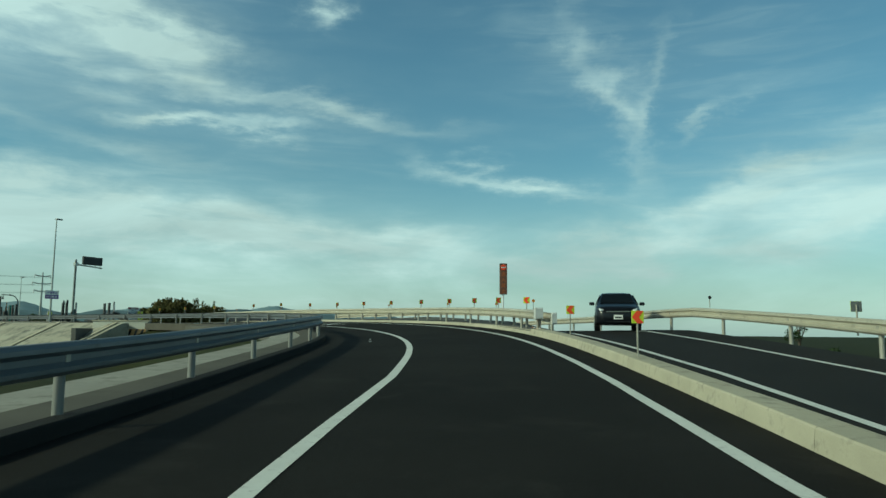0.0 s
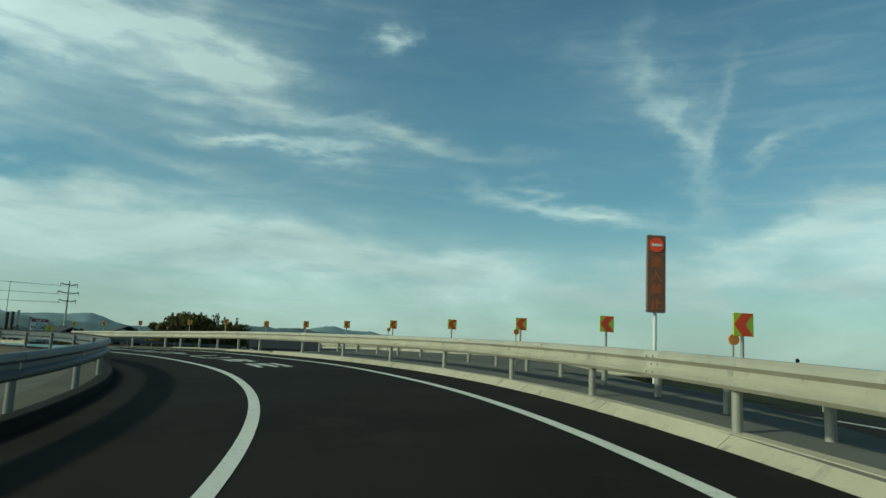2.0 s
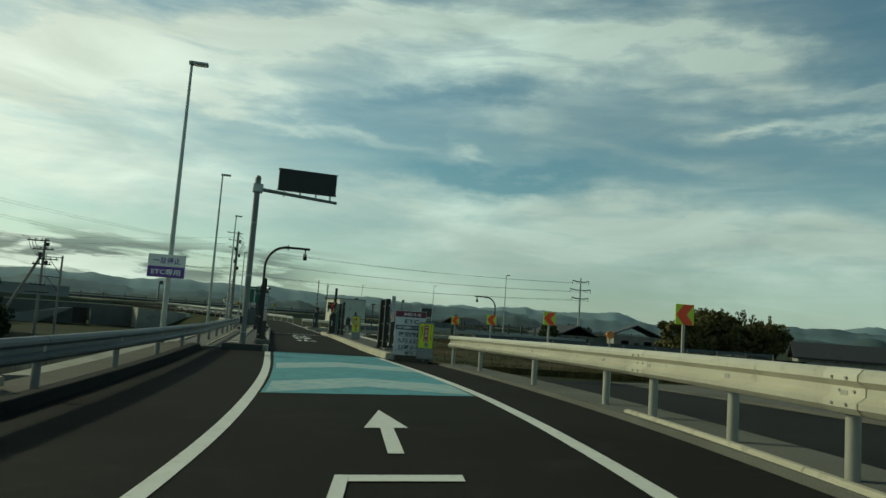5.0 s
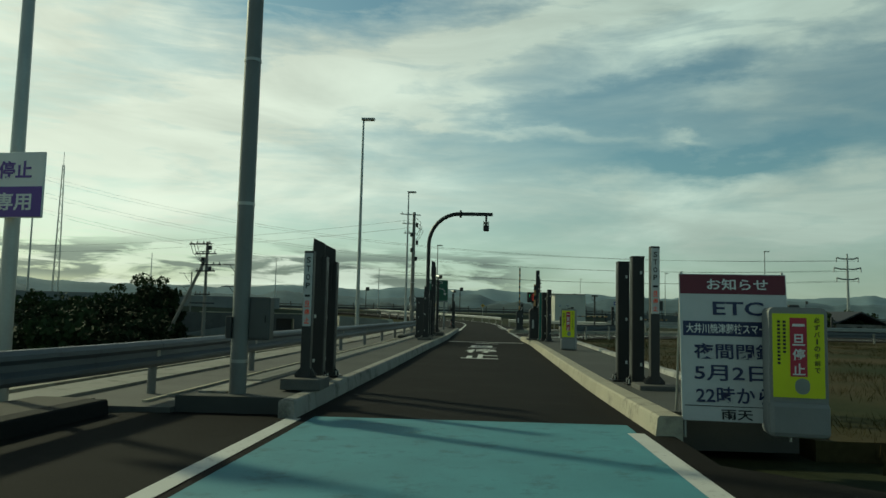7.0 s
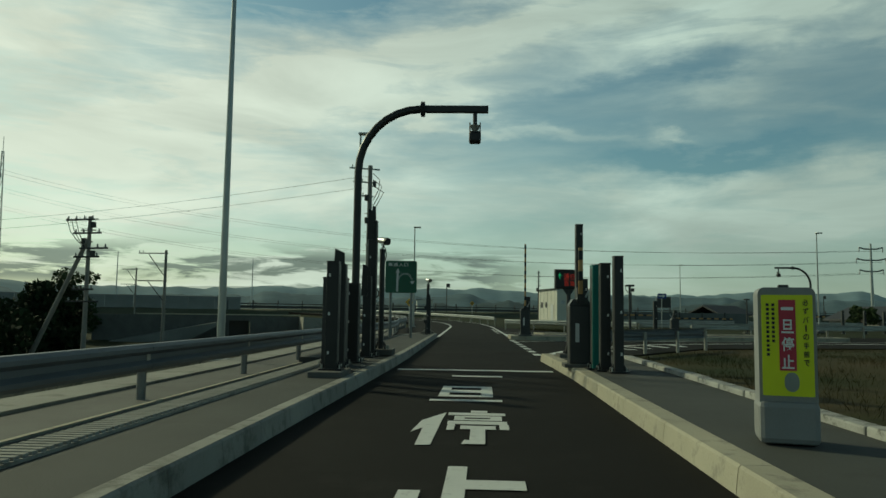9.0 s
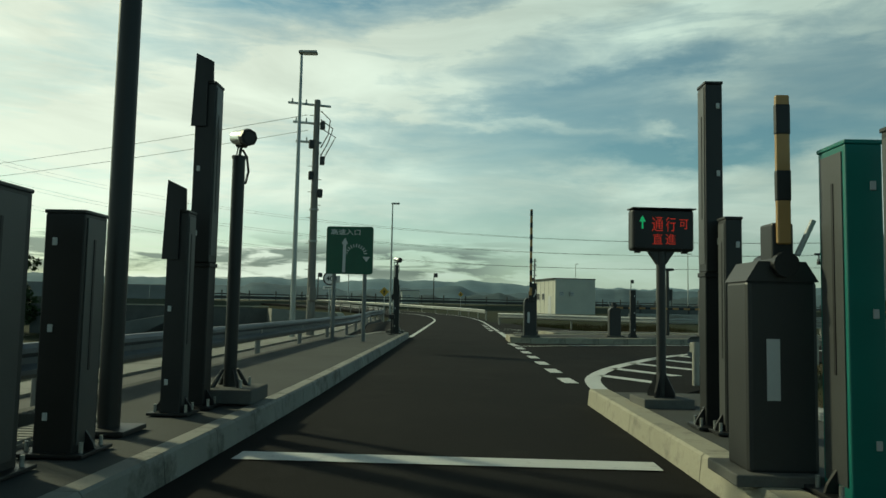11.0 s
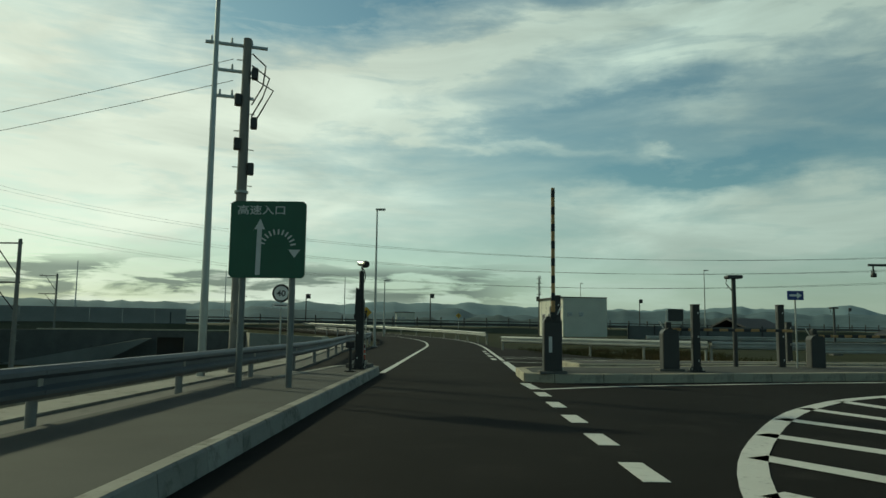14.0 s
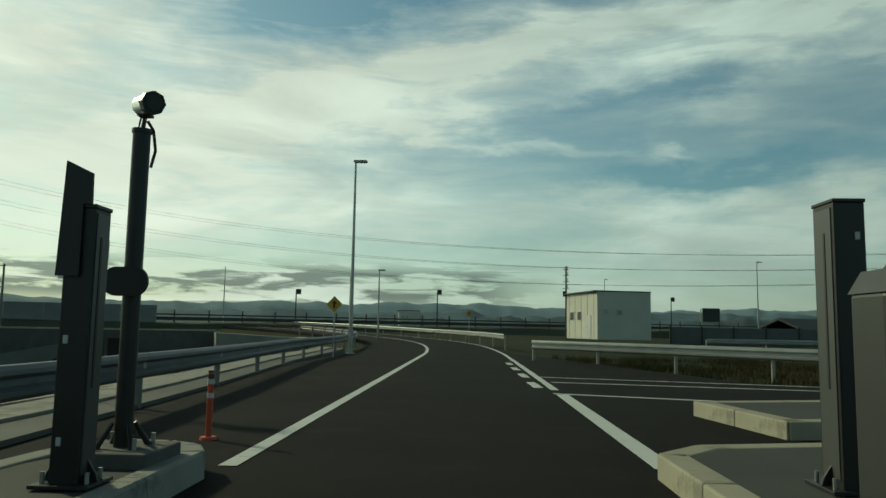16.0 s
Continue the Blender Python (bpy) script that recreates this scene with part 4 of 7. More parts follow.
def guard_rail(name, s0, s1, off, face, material, label, where=None, pitch=4.0, base=0.1, top=0.60, post_r=0.057, ends=(False, False), cap=0.27, posts=None, bed=None, post_mat=None, bolts=False):
    """W-beam panels on pipe posts; face=-1: the beam looks to the left of the road's line."""
    where = where or road
    foot = base if callable(base) else (lambda s: base)
    o = off if callable(off) else (lambda s: off)
    holder = thing(name, pose(0, 0, 0), label, "guard rail")
    n = int(round((s1 - s0) / pitch))
    for i in range(n):
        a, b = s0 + i * pitch, s0 + (i + 1) * pitch
        bm = bmesh.new()
        rows = []
        m = 6
        for j in range(m + 1):
            s = a + (b - a) * j / m + (0.16 if j == m else 0)
            p = where(s, o(s), (foot(s) if bed is None else bed) + top)
            q, r = where(s + 0.2, o(s + 0.2), 0), where(s - 0.2, o(s - 0.2), 0)
            d = (q - r).normalized()
            nrm = Vector((d.y, -d.x, 0)).normalized() * face
            lift = 0.004 * (i % 2)
            rows.append([bm.verts.new(p + nrm * (0.06 + u + lift) + Vector((0, 0, v))) for u, v in W_BEAM] + [bm.verts.new(p + nrm * (0.048 + u * 0.9 + lift) + Vector((0, 0, v))) for u, v in reversed(W_BEAM)])
        k = len(rows[0])
        for x, y in zip(rows, rows[1:]):
            for e in range(k):
                bm.faces.new((x[e], x[(e + 1) % k], y[(e + 1) % k], y[e]))
        bm.faces.new(rows[0][::-1])
        bm.faces.new(rows[-1])
        beam = smooth(part("rail_beam", bm, material, holder), 24)
        if bolts:
            sleeve = bmesh.new()
            edge = []
            for s in (b - 0.34, b - 0.14, b + 0.06):
                p = where(s, o(s), (foot(s) if bed is None else bed) + top)
                d = (where(s + 0.2, o(s + 0.2), 0) - where(s - 0.2, o(s - 0.2), 0)).normalized()
                nrm = Vector((d.y, -d.x, 0)).normalized() * face
                edge.append([sleeve.verts.new(p + nrm * (0.060 + u + 0.009) + Vector((0, 0, v * 1.01))) for u, v in W_BEAM] + [sleeve.verts.new(p + nrm * (0.060 + u + 0.005) + Vector((0, 0, v))) for u, v in reversed(W_BEAM)])
            for x, y in zip(edge, edge[1:]):
                for e in range(k):
                    sleeve.faces.new((x[e], x[(e + 1) % k], y[(e + 1) % k], y[e]))
            sleeve.faces.new(edge[0][::-1])
            sleeve.faces.new(edge[-1])
            smooth(part("splice_plate", sleeve, SPLICE, beam, "paler overlapped end of the beam"), 24)
            for du in (0.05, 0.22):
                for dv in (-0.10, 0.10, 0.0):
                    p = where(b - du, o(b), (foot(b) if bed is None else bed) + top + dv)
                    q = share("bolt", bolt_mesh(), beam, Matrix.Translation(p) @ Matrix.Rotation(radians(road_yaw(b)), 4, "Z") @ pose((0.148 if dv else 0.080) * face, 0, 0))
    bm = tube((0, 0, -0.25), (0, 0, top + 0.09), post_r, None, 14)
    bmesh.ops.bevel(bm, geom=[e for e in bm.edges if all(v.co.z > 0.2 for v in e.verts)], offset=0.015, segments=2, affect="EDGES")
    proto = smooth(part("rail_post", bm, post_mat or POST, holder))
    bm = box(0, 0, 0, 0.07, 0.10, 0.16, 0.01)
    brk = part("rail_bracket", bm, POST, proto)
    brk.matrix_basis = pose(0.05 * face, 0, top)
    for i, s in enumerate(posts or [s0 + k * pitch for k in range(n + 1)]):
        M = pose(*where(s, o(s), foot(s)), 0, 0, road_yaw(s))
        if i == 0:
            proto.matrix_basis = M
        else:
            p = share("rail_post", proto.data, holder, M)
            share("rail_bracket", brk.data, p, brk.matrix_basis)
    for flag, s, back in ((ends[0], s0, -1), (ends[1], s1, 1)):
        if flag:
            bm = prism(rounded(cap, 0.42, 0.06), -0.52 * cap, 0.52 * cap)
            bmesh.ops.bevel(bm, geom=bm.edges, offset=0.02, segments=2, affect="EDGES")
            e = smooth(part("end_cap", bm, GREYWHITE, holder, "pale moulded end cap of the rail"))
            e.matrix_basis = pose(*where(s + 0.10 * back, o(s), foot(s) + top), 0, 0, road_yaw(s) + 90) @ pose(0, -0.05 * face, 0)
    return holder


guard_rail("guard_rail", -32.5, 199.5, left_off, 1, STEELRAIL, "long corrugated grey steel guard rail along the inner side", base=lambda s: float(np.interp(s, (60, 82), (0.15, 0.0))), top=0.59, post_mat=STEELPOST)
guard_rail("guard_rail", 26.4, 78.4, lambda s: 3.42 if s > 30 else 3.38, -1, RAIL, "corrugated cream steel guard rail on the outer side of the ramp", base=lambda s: float(np.interp(s, (26, 32, 56, 59), (0.18, 0.13, 0.13, 0.06))), top=0.60, ends=(True, False),
           posts=(26.6, 28.9, 32.6, 36.3, 39.7, 43.6, 47.4, 51.1, 54.5, 58.3, 60.3, 62.3, 64.1, 66.0, 67.6, 71.2, 75.4, 78.3), bed=0.13, bolts=True)
guard_rail("guard_rail", 26.0, 60.0, lambda s: float(np.interp(s, (26, 32, 36, 40, 46, 52, 60), (3.75, 4.03, 4.38, 4.7, 5.35, 6.2, 7.6))), 1, RAIL, "corrugated cream steel guard rail of the opposite lane", base=lambda s: float(np.interp(s, (26, 30, 44, 60), (0.04, 0.08, 0.0, -0.3))), top=0.56, pitch=2.0, ends=(True, False), cap=0.17)
guard_rail("guard_rail", -32, 64, lambda s: opp_in(s) + 4.8, -1, RAIL, "corrugated cream steel guard rail beyond the opposite lane", where=opp, base=0.05)


def straight_line(p, q):
    p, q = Vector((*p, 0)), Vector((*q, 0))

    def at(s, off, h=0.0):
        d = (q - p).normalized()
        return Vector((*(p + d * s).xy, 0)) + Vector((d.y, -d.x, 0)) * off + Vector((0, 0, h))
    return at


def free_rail(name, p, q, face, material, label, base=0.0, z=0.0, pitch=4.0):
    at = straight_line(p, q)
    L = (Vector(q) - Vector(p)).length
    return guard_rail(name, 0, round(L / pitch) * pitch, 0.0, face, material, label, where=lambda s, o, h: at(s, o, h + z), pitch=pitch, base=base)


guard_rail("guard_rail", 168, 228, 3.3, -1, GALV, "galvanised guard rail on the outer side of the far bend", base=0.0)
free_rail("guard_rail", (3.3, 72.5), (11.5, 62.3), 1, GALV, "galvanised guard rail at the edge of the turning area", pitch=3.27)
free_rail("guard_rail", (11.7, 62.2), (36, 60.5), 1, GALV, "galvanised guard rail at the edge of the turning area", pitch=4.0)
free_rail("guard_rail", (4.3, 34.2), (9.0, 40.0), -1, STEELRAIL, "grey guard rail behind the lane display", pitch=2.5)

# ---- signs on the ramp ----
def chevron_sign(m, label="small lime chevron board with a red arrow on the rail"):
    t = thing("chevron_sign", m, label, "road sign", "chevron signs on the rail")
    part("board", box(0, 0, 0.98, 0.25, 0.012, 0.25, 0.004), LIME, t)
    part("back_plate", box(0, 0.009, 0.98, 0.245, 0.006, 0.245), SIGNPOST, t, "grey back of the board")
    part("arrow", prism(((-0.120, 0.98), (-0.015, 1.102), (0.118, 1.102), (0.022, 0.98), (0.118, 0.858), (-0.015, 0.858)), -0.010, -0.007), RED, t, "red chevron arrow")
    part("bracket_post", tube((0, 0.022, 0.30), (0, 0.022, 1.02), 0.02, None, 10), POST, t)
    return t


chev0 = chevron_sign(pose(*road(27.4 + 1.2, 3.50, 0.27), 0, 0, road_yaw(28.6) - 12))
for s in (32.6, 36.0, 39.5, 43.4, 47.5, 51.1, 54.5, 58.0, 61.8, 65.4, 70.7, 74.9, 78.7):
    copy_thing(chev0, pose(*road(s, 3.50, 0.27 + (0.12 if s > 60 else 0)), 0, 0, road_yaw(s) + 6))
for s, o, hh in ((21.45, 3.25, 0.02), (14.4, 3.25, 0.02)):
    c = copy_thing(chev0, pose(*road(s, o, hh), 0, 0, road_yaw(s) + 6))
    part("lower_post", tube((0, 0.022, 0.20), (0, 0.022, 0.32), 0.02, None, 10), POST, c)
    tagged(c, "small red chevron board on a thin post in the kerb")


def disc_marker(m, colour, label, group):
    t = thing("delineator", m, label, "delineator", group)
    smooth(part("disc", tube((0, -0.012, 1.02), (0, 0.012, 1.02), 0.060, None, 20), colour, t, "round reflector"))
    part("stem", tube((0, 0.015, 0.35), (0, 0.015, 1.0), 0.012, None, 8), POST, t)
    return t


d0 = disc_marker(pose(*road(26.9, 3.3, 0.22), 0, 0, road_yaw(26)), ORANGE, "round orange reflector on a thin stem", "reflectors on the rail")
for s in (32.6, 39.5, 47.6, 54.4, 61.6, 67.5):
    copy_thing(d0, pose(*road(s + 0.05, 3.42, 0.07), 0, 0, road_yaw(s)))
dark_marker = disc_marker(pose(*opp(5.0, opp_in(5.0) + 4.85, 0.18), 0, 0, road_yaw(5.0)), CHARCOAL, "small dark round marker on a thin stem", "markers on the far rail")
for k in range(8):
    s = 1.0 + 8.0 * k
    if k % 2:
        copy_thing(dark_marker, pose(*opp(s, opp_in(s) + 4.85, 0.18), 0, 0, road_yaw(s)))
    else:
        c = copy_thing(chev0, pose(*opp(s, opp_in(s) + 4.85, 0.10), 0, 0, road_yaw(s) + 172))
        tagged(c, "chevron board on the far rail, seen from its dark back")


def road_stud(m, colour, label):
    t = thing("road_stud", m, label, "road stud", "road studs")
    part("body", box(0, 0, 0.011, 0.09, 0.10, 0.022, 0.008), colour, t)
    part("reflector", box(0, -0.046, 0.012, 0.07, 0.012, 0.014, 0.002), LENS, t)
    return t


for s in (25.0, 26.6):
    road_stud(pose(*road(s, -2.75, 0.003), 0, 0, road_yaw(s)), GREYWHITE, "small pale road stud on the asphalt shoulder")
for s in (25.6, 26.3):
    road_stud(pose(*road(s, 3.16, 0.262), 0, 0, road_yaw(s)), ORANGE, "small orange reflector on the kerb top")


def no_entry_panel(m):
    t = thing("no_entry_panel", m, "tall brown no-entry panel with rust-orange lettering on a white pole", "road sign")
    part("panel", prism(rounded(0.42, 1.78, 0.03, 4, 0, 0), -0.03, 0.03), MAROON, t).matrix_basis = pose(0, 0, 2.65)
    part("panel_rim", prism(rounded(0.46, 1.82, 0.04, 4, 0, 0), 0.0, 0.05), GALV, t).matrix_basis = pose(0, 0, 2.65)
    ring = smooth(part("no_entry_disc", tube((0, -0.042, 3.32), (0, -0.03, 3.32), 0.17, None, 28), RED, t, "red no-entry disc with a pale bar"))
    part("bar", box(0, -0.046, 3.32, 0.24, 0.006, 0.06), WHITE, ring)
    for ch, z in (("進", 2.93), ("入", 2.60), ("禁", 2.27), ("止", 1.95)):
        lettering("character", ch, 0, -0.034, z, 0.27, 0.27, AMBER, t, 0.02, "rust-orange lettering")
    smooth(part("pole", tube((0, 0.06, -0.3), (0, 0.06, 3.4), 0.045, None, 14), WHITE, t, "white painted pole"))
    return t


no_entry_panel(pose(-3.62, -40.12, 0.0, 0, 0, -48))


# ---- lamps and poles ----
def street_lamp(x, y, z, h, label="tall tapered galvanised street lamp with a flat head"):
    t = thing("street_lamp", pose(x, y, z), label, "street lamp", "street lamps")
    smooth(part("pole", tube((0, 0, -0.3), (0, 0, h), 0.095, 0.045, 18), GALV, t))
    part("base_plate", box(0, 0, 0.02, 0.4, 0.4, 0.05, 0.01), GALV, t)
    part("base_block", box(0, 0, -0.1, 0.7, 0.7, 0.2, 0.02), CONCRETE, t)
    hd = part("head", box(0.22, 0, h + 0.02, 0.62, 0.26, 0.10, 0.03), GALV, t)
    part("lens", box(0.28, 0, h - 0.035, 0.40, 0.2, 0.02, 0.005), LENS, hd)
    return t


street_lamp(-5.31, 3.97, -0.1, 9.36)
for x, y, z, h in ((-5.42, 29.0, 0.05, 10.0), (-4.9, 46.0, 0.0, 9.5), (-4.46, 75.75, 0.0, 8.6), (-6.7, 104, 0.2, 5.7), (33.4, 83.2, 0, 9.3), (32.4, 125.0, 0, 9.0), (24.0, 170.0, 0, 10.0)):
    street_lamp(x, y, z, h)


def lane_sign(m):
    t = thing("lane_sign", m, "white and purple toll lane sign board on a lamp pole", "road sign")
    part("board", box(0, 0, 0, 1.16, 0.03, 0.74, 0.01), WHITE, t)
    part("purple_band", box(0, -0.018, -0.19, 1.14, 0.012, 0.34, 0.003), PURPLE, t, "purple lower half")
    lettering("lettering", "一旦停止", 0, -0.019, 0.17, 0.85, 0.2, PURPLE, t, 0.02)
    lettering("lettering", "ETC専用", 0, -0.027, -0.19, 0.9, 0.2, WHITE, t, 0.02)
    for x in (-0.25, 0.25):
        part("strap", box(x, 0.04, 0.0, 0.05, 0.06, 0.6), GALV, t)
    return t


lane_sign(pose(-5.38, 3.79, 2.52, 0, 0, -8))


def vms_gantry(m):
    t = thing("display_gantry", m, "grey steel mast with an arm and a blank dark display board", "sign gantry")
    smooth(part("mast", tube((0, 0, -0.3), (0, 0, 5.75), 0.102, 0.098, 20), SIGNPOST, t))
    part("mast_cap", tube((0, 0, 5.75), (0, 0, 5.85), 0.11, 0.07, 20), SIGNPOST, t)
    part("base_plate", box(0, 0, 0.03, 0.5, 0.5, 0.05, 0.01), GALV, t)
    smooth(part("arm", tube((0, 0, 5.40), (2.75, 0, 5.22), 0.065, 0.05, 14), SIGNPOST, t))
    part("collar", box(0.02, 0, 5.42, 0.34, 0.3, 0.3, 0.03), GALV, t)
    for x in (0.9, 1.45, 2.0, 2.5):
        part("hanger", box(x, 0, 5.36, 0.05, 0.06, 0.24), GALV, t)
    pan = part("display", box(1.68, 0, 5.82, 2.0, 0.22, 0.74, 0.02), BLACK, t, "black display board, switched off")
    for z in (5.47, 6.19):
        part("rim", box(1.68, 0, z, 2.04, 0.26, 0.025), CHARCOAL, pan)
    part("junction_box", box(-0.12, -0.02, 0.92, 0.07, 0.16, 0.26, 0.012), CHARCOAL, t)
    cab = part("control_box", box(0.22, 0.12, 1.03, 0.26, 0.24, 0.52, 0.015), MIDGREY, t, "grey control cabinet on the mast")
    part("cabinet_door", box(0.22, -0.006, 1.03, 0.22, 0.012, 0.47, 0.004), MIDGREY, cab)
    part("cabinet_handle", box(0.30, -0.02, 1.03, 0.02, 0.02, 0.09, 0.004), DARK, cab)
    for z in (0.86, 1.20):
        part("mast_bracket", box(0.08, 0.10, z, 0.18, 0.06, 0.05, 0.006), GALV, t)
    for z in (0.5, 2.4, 4.2):
        part("mast_strap", tube((0, 0, z), (0, 0, z + 0.04), 0.106, None, 20), GALV, t)
    return t


vms_gantry(pose(-2.84, 4.67, 0.06, 0, 0, 4))


def utility_pole(m, h, label, arms=True, category="utility pole"):
    t = thing("utility_pole", m, label, category, "utility poles")
    smooth(part("pole", tube((0, 0, -1.5), (0, 0, h), 0.16, 0.10, 18), CEMENTPOLE, t))
    for z, w, dy in ((h - 0.15, 1.5, 0.0), (h - 0.8, 1.1, 0.06), (h - 1.5, 0.9, -0.06)) if arms else ():
        a = part("crossarm", box(-0.25, dy + 0.12, z, w, 0.07, 0.07, 0.008), GALV, t)
        for k in (-0.5, -0.1, 0.3):
            part("insulator", tube((-0.25 + w * k * 0.8, dy + 0.12, z + 0.03), (-0.25 + w * k * 0.8, dy + 0.12, z + 0.17), 0.035, 0.022, 10), GREYWHITE, a)
    for k, z in enumerate(np.arange(1.9, h - 0.4, 0.45)):
        part("step_bolt", tube((0, 0, z), (0.24 * (-1) ** k, 0.05, z), 0.012, None, 6), GALV, t)
    return t


pole_main = utility_pole(pose(-4.6, 47.4, 0, 0, 0, 20), 8.3, "grey concrete utility pole with crossarms, straps and hanging cable boxes")
for z, dx in ((7.4, 0.2), (6.7, -0.18), (6.15, 0.22), (5.6, -0.16), (5.0, 0.18)):
    part("cable_box", box(dx, -0.08, z, 0.16, 0.16, 0.30, 0.03), CHARCOAL, pole_main)
for k in range(3):
    a = 0.3 * k
    part("cable_loop", bent([(0.12, -0.1, 7.9 - a), (0.45 + 0.1 * k, -0.15, 7.6 - a), (0.40, -0.12, 7.1 - a), (0.15, -0.1, 6.6 - a)], 0.018, 8), WIRE, pole_main)
for z in (1.4, 3.3, 4.4):
    part("strap", tube((0, 0, z), (0, 0, z + 0.06), 0.165, None, 18), GALV, pole_main)
part("pole_box", box(0.02, -0.19, 1.5, 0.24, 0.14, 0.45, 0.02), CEMENTPOLE, pole_main)
pL = utility_pole(pose(-22.1, 54.6, -2.6, 0, 0, -15), 9.2, "concrete utility pole with crossarms and a slanting stay pole")
smooth(part("stay_pole", tube((-4.6, -0.4, -1.2), (-0.1, 0, 7.8), 0.15, 0.12, 14), CEMENTPOLE, pL))
for z, x0, x1 in ((9.0, -1.6, 0.5), (8.2, -1.0, 1.0), (7.3, -0.5, 1.5), (6.8, -0.9, 0.9), (4.9, -0.9, 0.6), (4.2, -1.3, 1.0)):
    a = part("crossarm", box((x0 + x1) / 2, -0.16, z, x1 - x0, 0.09, 0.10, 0.01), DARK, pL)
    for k in range(4):
        x = x0 + (x1 - x0) * (k + 0.3) / 3.6
        part("insulator", tube((x, -0.16, z + 0.04), (x, -0.16, z + 0.24), 0.06, 0.035, 10), SIGNPOST, a)
for z, dx in ((8.7, 0.3), (7.75, -0.3), (7.0, 0.35)):
    part("switch_box", box(dx, -0.05, z, 0.26, 0.2, 0.34, 0.03), DARK, pL)
for k in range(3):
    part("jumper", bent([(-1.5 + 0.3 * k, -0.2, 9.1), (-1.2 + 0.3 * k, -0.2, 8.3), (-0.6 + 0.15 * k, -0.2, 7.7), (-0.1, -0.15, 7.3)], 0.022, 6), WIRE, pL)
for x, y, z, h in ((-24.4, 71.2, -2.6, 8.6), (-49.6, 121.0, -2.6, 10.0)):
    t = utility_pole(pose(x, y, z), h, "dark railway pole with a single side arm and brace", False)
    part("side_arm", box(-1.05, 0, h - 0.25, 2.4, 0.08, 0.08), DARK, t)
    part("brace", tube((-1.45, 0, h - 0.3), (0, 0, h - 2.2), 0.035, None, 8), DARK, t)
    for dx in (-2.2, -1.9):
        part("insulator", tube((dx, 0, h - 0.25), (dx, 0, h - 0.02), 0.04, 0.03, 10), GREYWHITE, t)
    if h > 6:
        part("side_arm", box(-1.05, 0, h - 2.5, 2.4, 0.08, 0.08), DARK, t)
        part("brace", tube((-1.45, 0, h - 2.5), (0, 0, h - 4.2), 0.035, None, 8), DARK, t)


# ---- toll gate equipment ----
def pillar(m, h, w=0.18, d=0.20, plate=False, label="tall dark steel sensor pillar of the toll gate", material=None, name="sensor_pillar", step=0.0):
    """A sensor pillar; step: height at which a broader upper housing begins on the tall ones."""
    t = thing(name, m, label, "toll pillar", "toll gate pillars")
    material = material or DARK
    side = -1 if m.translation.x > 0 else 1
    if step:
        part("lower_column", box(side * 0.01, 0.03, step / 2, w * 0.8, d * 0.85, step, 0.01), material, t)
        part("collar", box(side * 0.01, 0.02, step - 0.02, w * 0.95, d, 0.04, 0.006), material, t)
    b = part("body", box(0, 0, (h + step) / 2, w, d, h - step, 0.010), material, t)
    part("cap", box(0, 0, h + 0.010, w + 0.012, d + 0.012, 0.025, 0.006), material, t)
    # a lighter strip paints the light on the lane side; a dark slot on it
    part("lit_side_strip", box(side * (w / 2 + 0.003), 0.0, (h + step) / 2 + 0.02, 0.008, d * 0.78, (h - step) * 0.94, 0.002), MIDGREY, b, "grey strip painting the light on the lane side")
    part("slot", box(side * (w / 2 + 0.008), -0.02, h * 0.62 + step * 0.3, 0.006, 0.022, (h - step) * 0.55), BLACK, b)
    for z in (0.16, 0.52, 0.88):
        part("latch", box(-side * w * 0.22, -d / 2 - 0.005, step + (h - step) * z, 0.030, 0.012, 0.050, 0.003), GREYWHITE, b, "small pale latch")
    for sx in (-1, 1):
        for sy in (-1, 1):
            part("anchor_bolt", tube((sx * (w / 2 + 0.045), sy * (d / 2 - 0.02), 0), (sx * (w / 2 + 0.045), sy * (d / 2 - 0.02), 0.09), 0.014, None, 8), GALV, t)
        part("gusset", prism(((sx * w * 0.4, 0.02), (sx * (w / 2 + 0.075), 0.02), (sx * (w / 2 + 0.06), 0.07), (sx * w * 0.4, 0.19)), -0.012, 0.012), BLACK, t)
    part("foot", box(0, 0, 0.012, w + 0.18, d + 0.12, 0.024, 0.004), DARK, t)
    if plate:
        part("visor", prism(((-0.125, h - 0.42), (0.02, h - 0.42), (0.02, h + 0.02), (0.075, h + 0.02), (0.07, h + 0.21), (-0.10, h + 0.29)), -d / 2 - 0.022, -d / 2 - 0.006), material, t, "slanted visor plate")
    return t


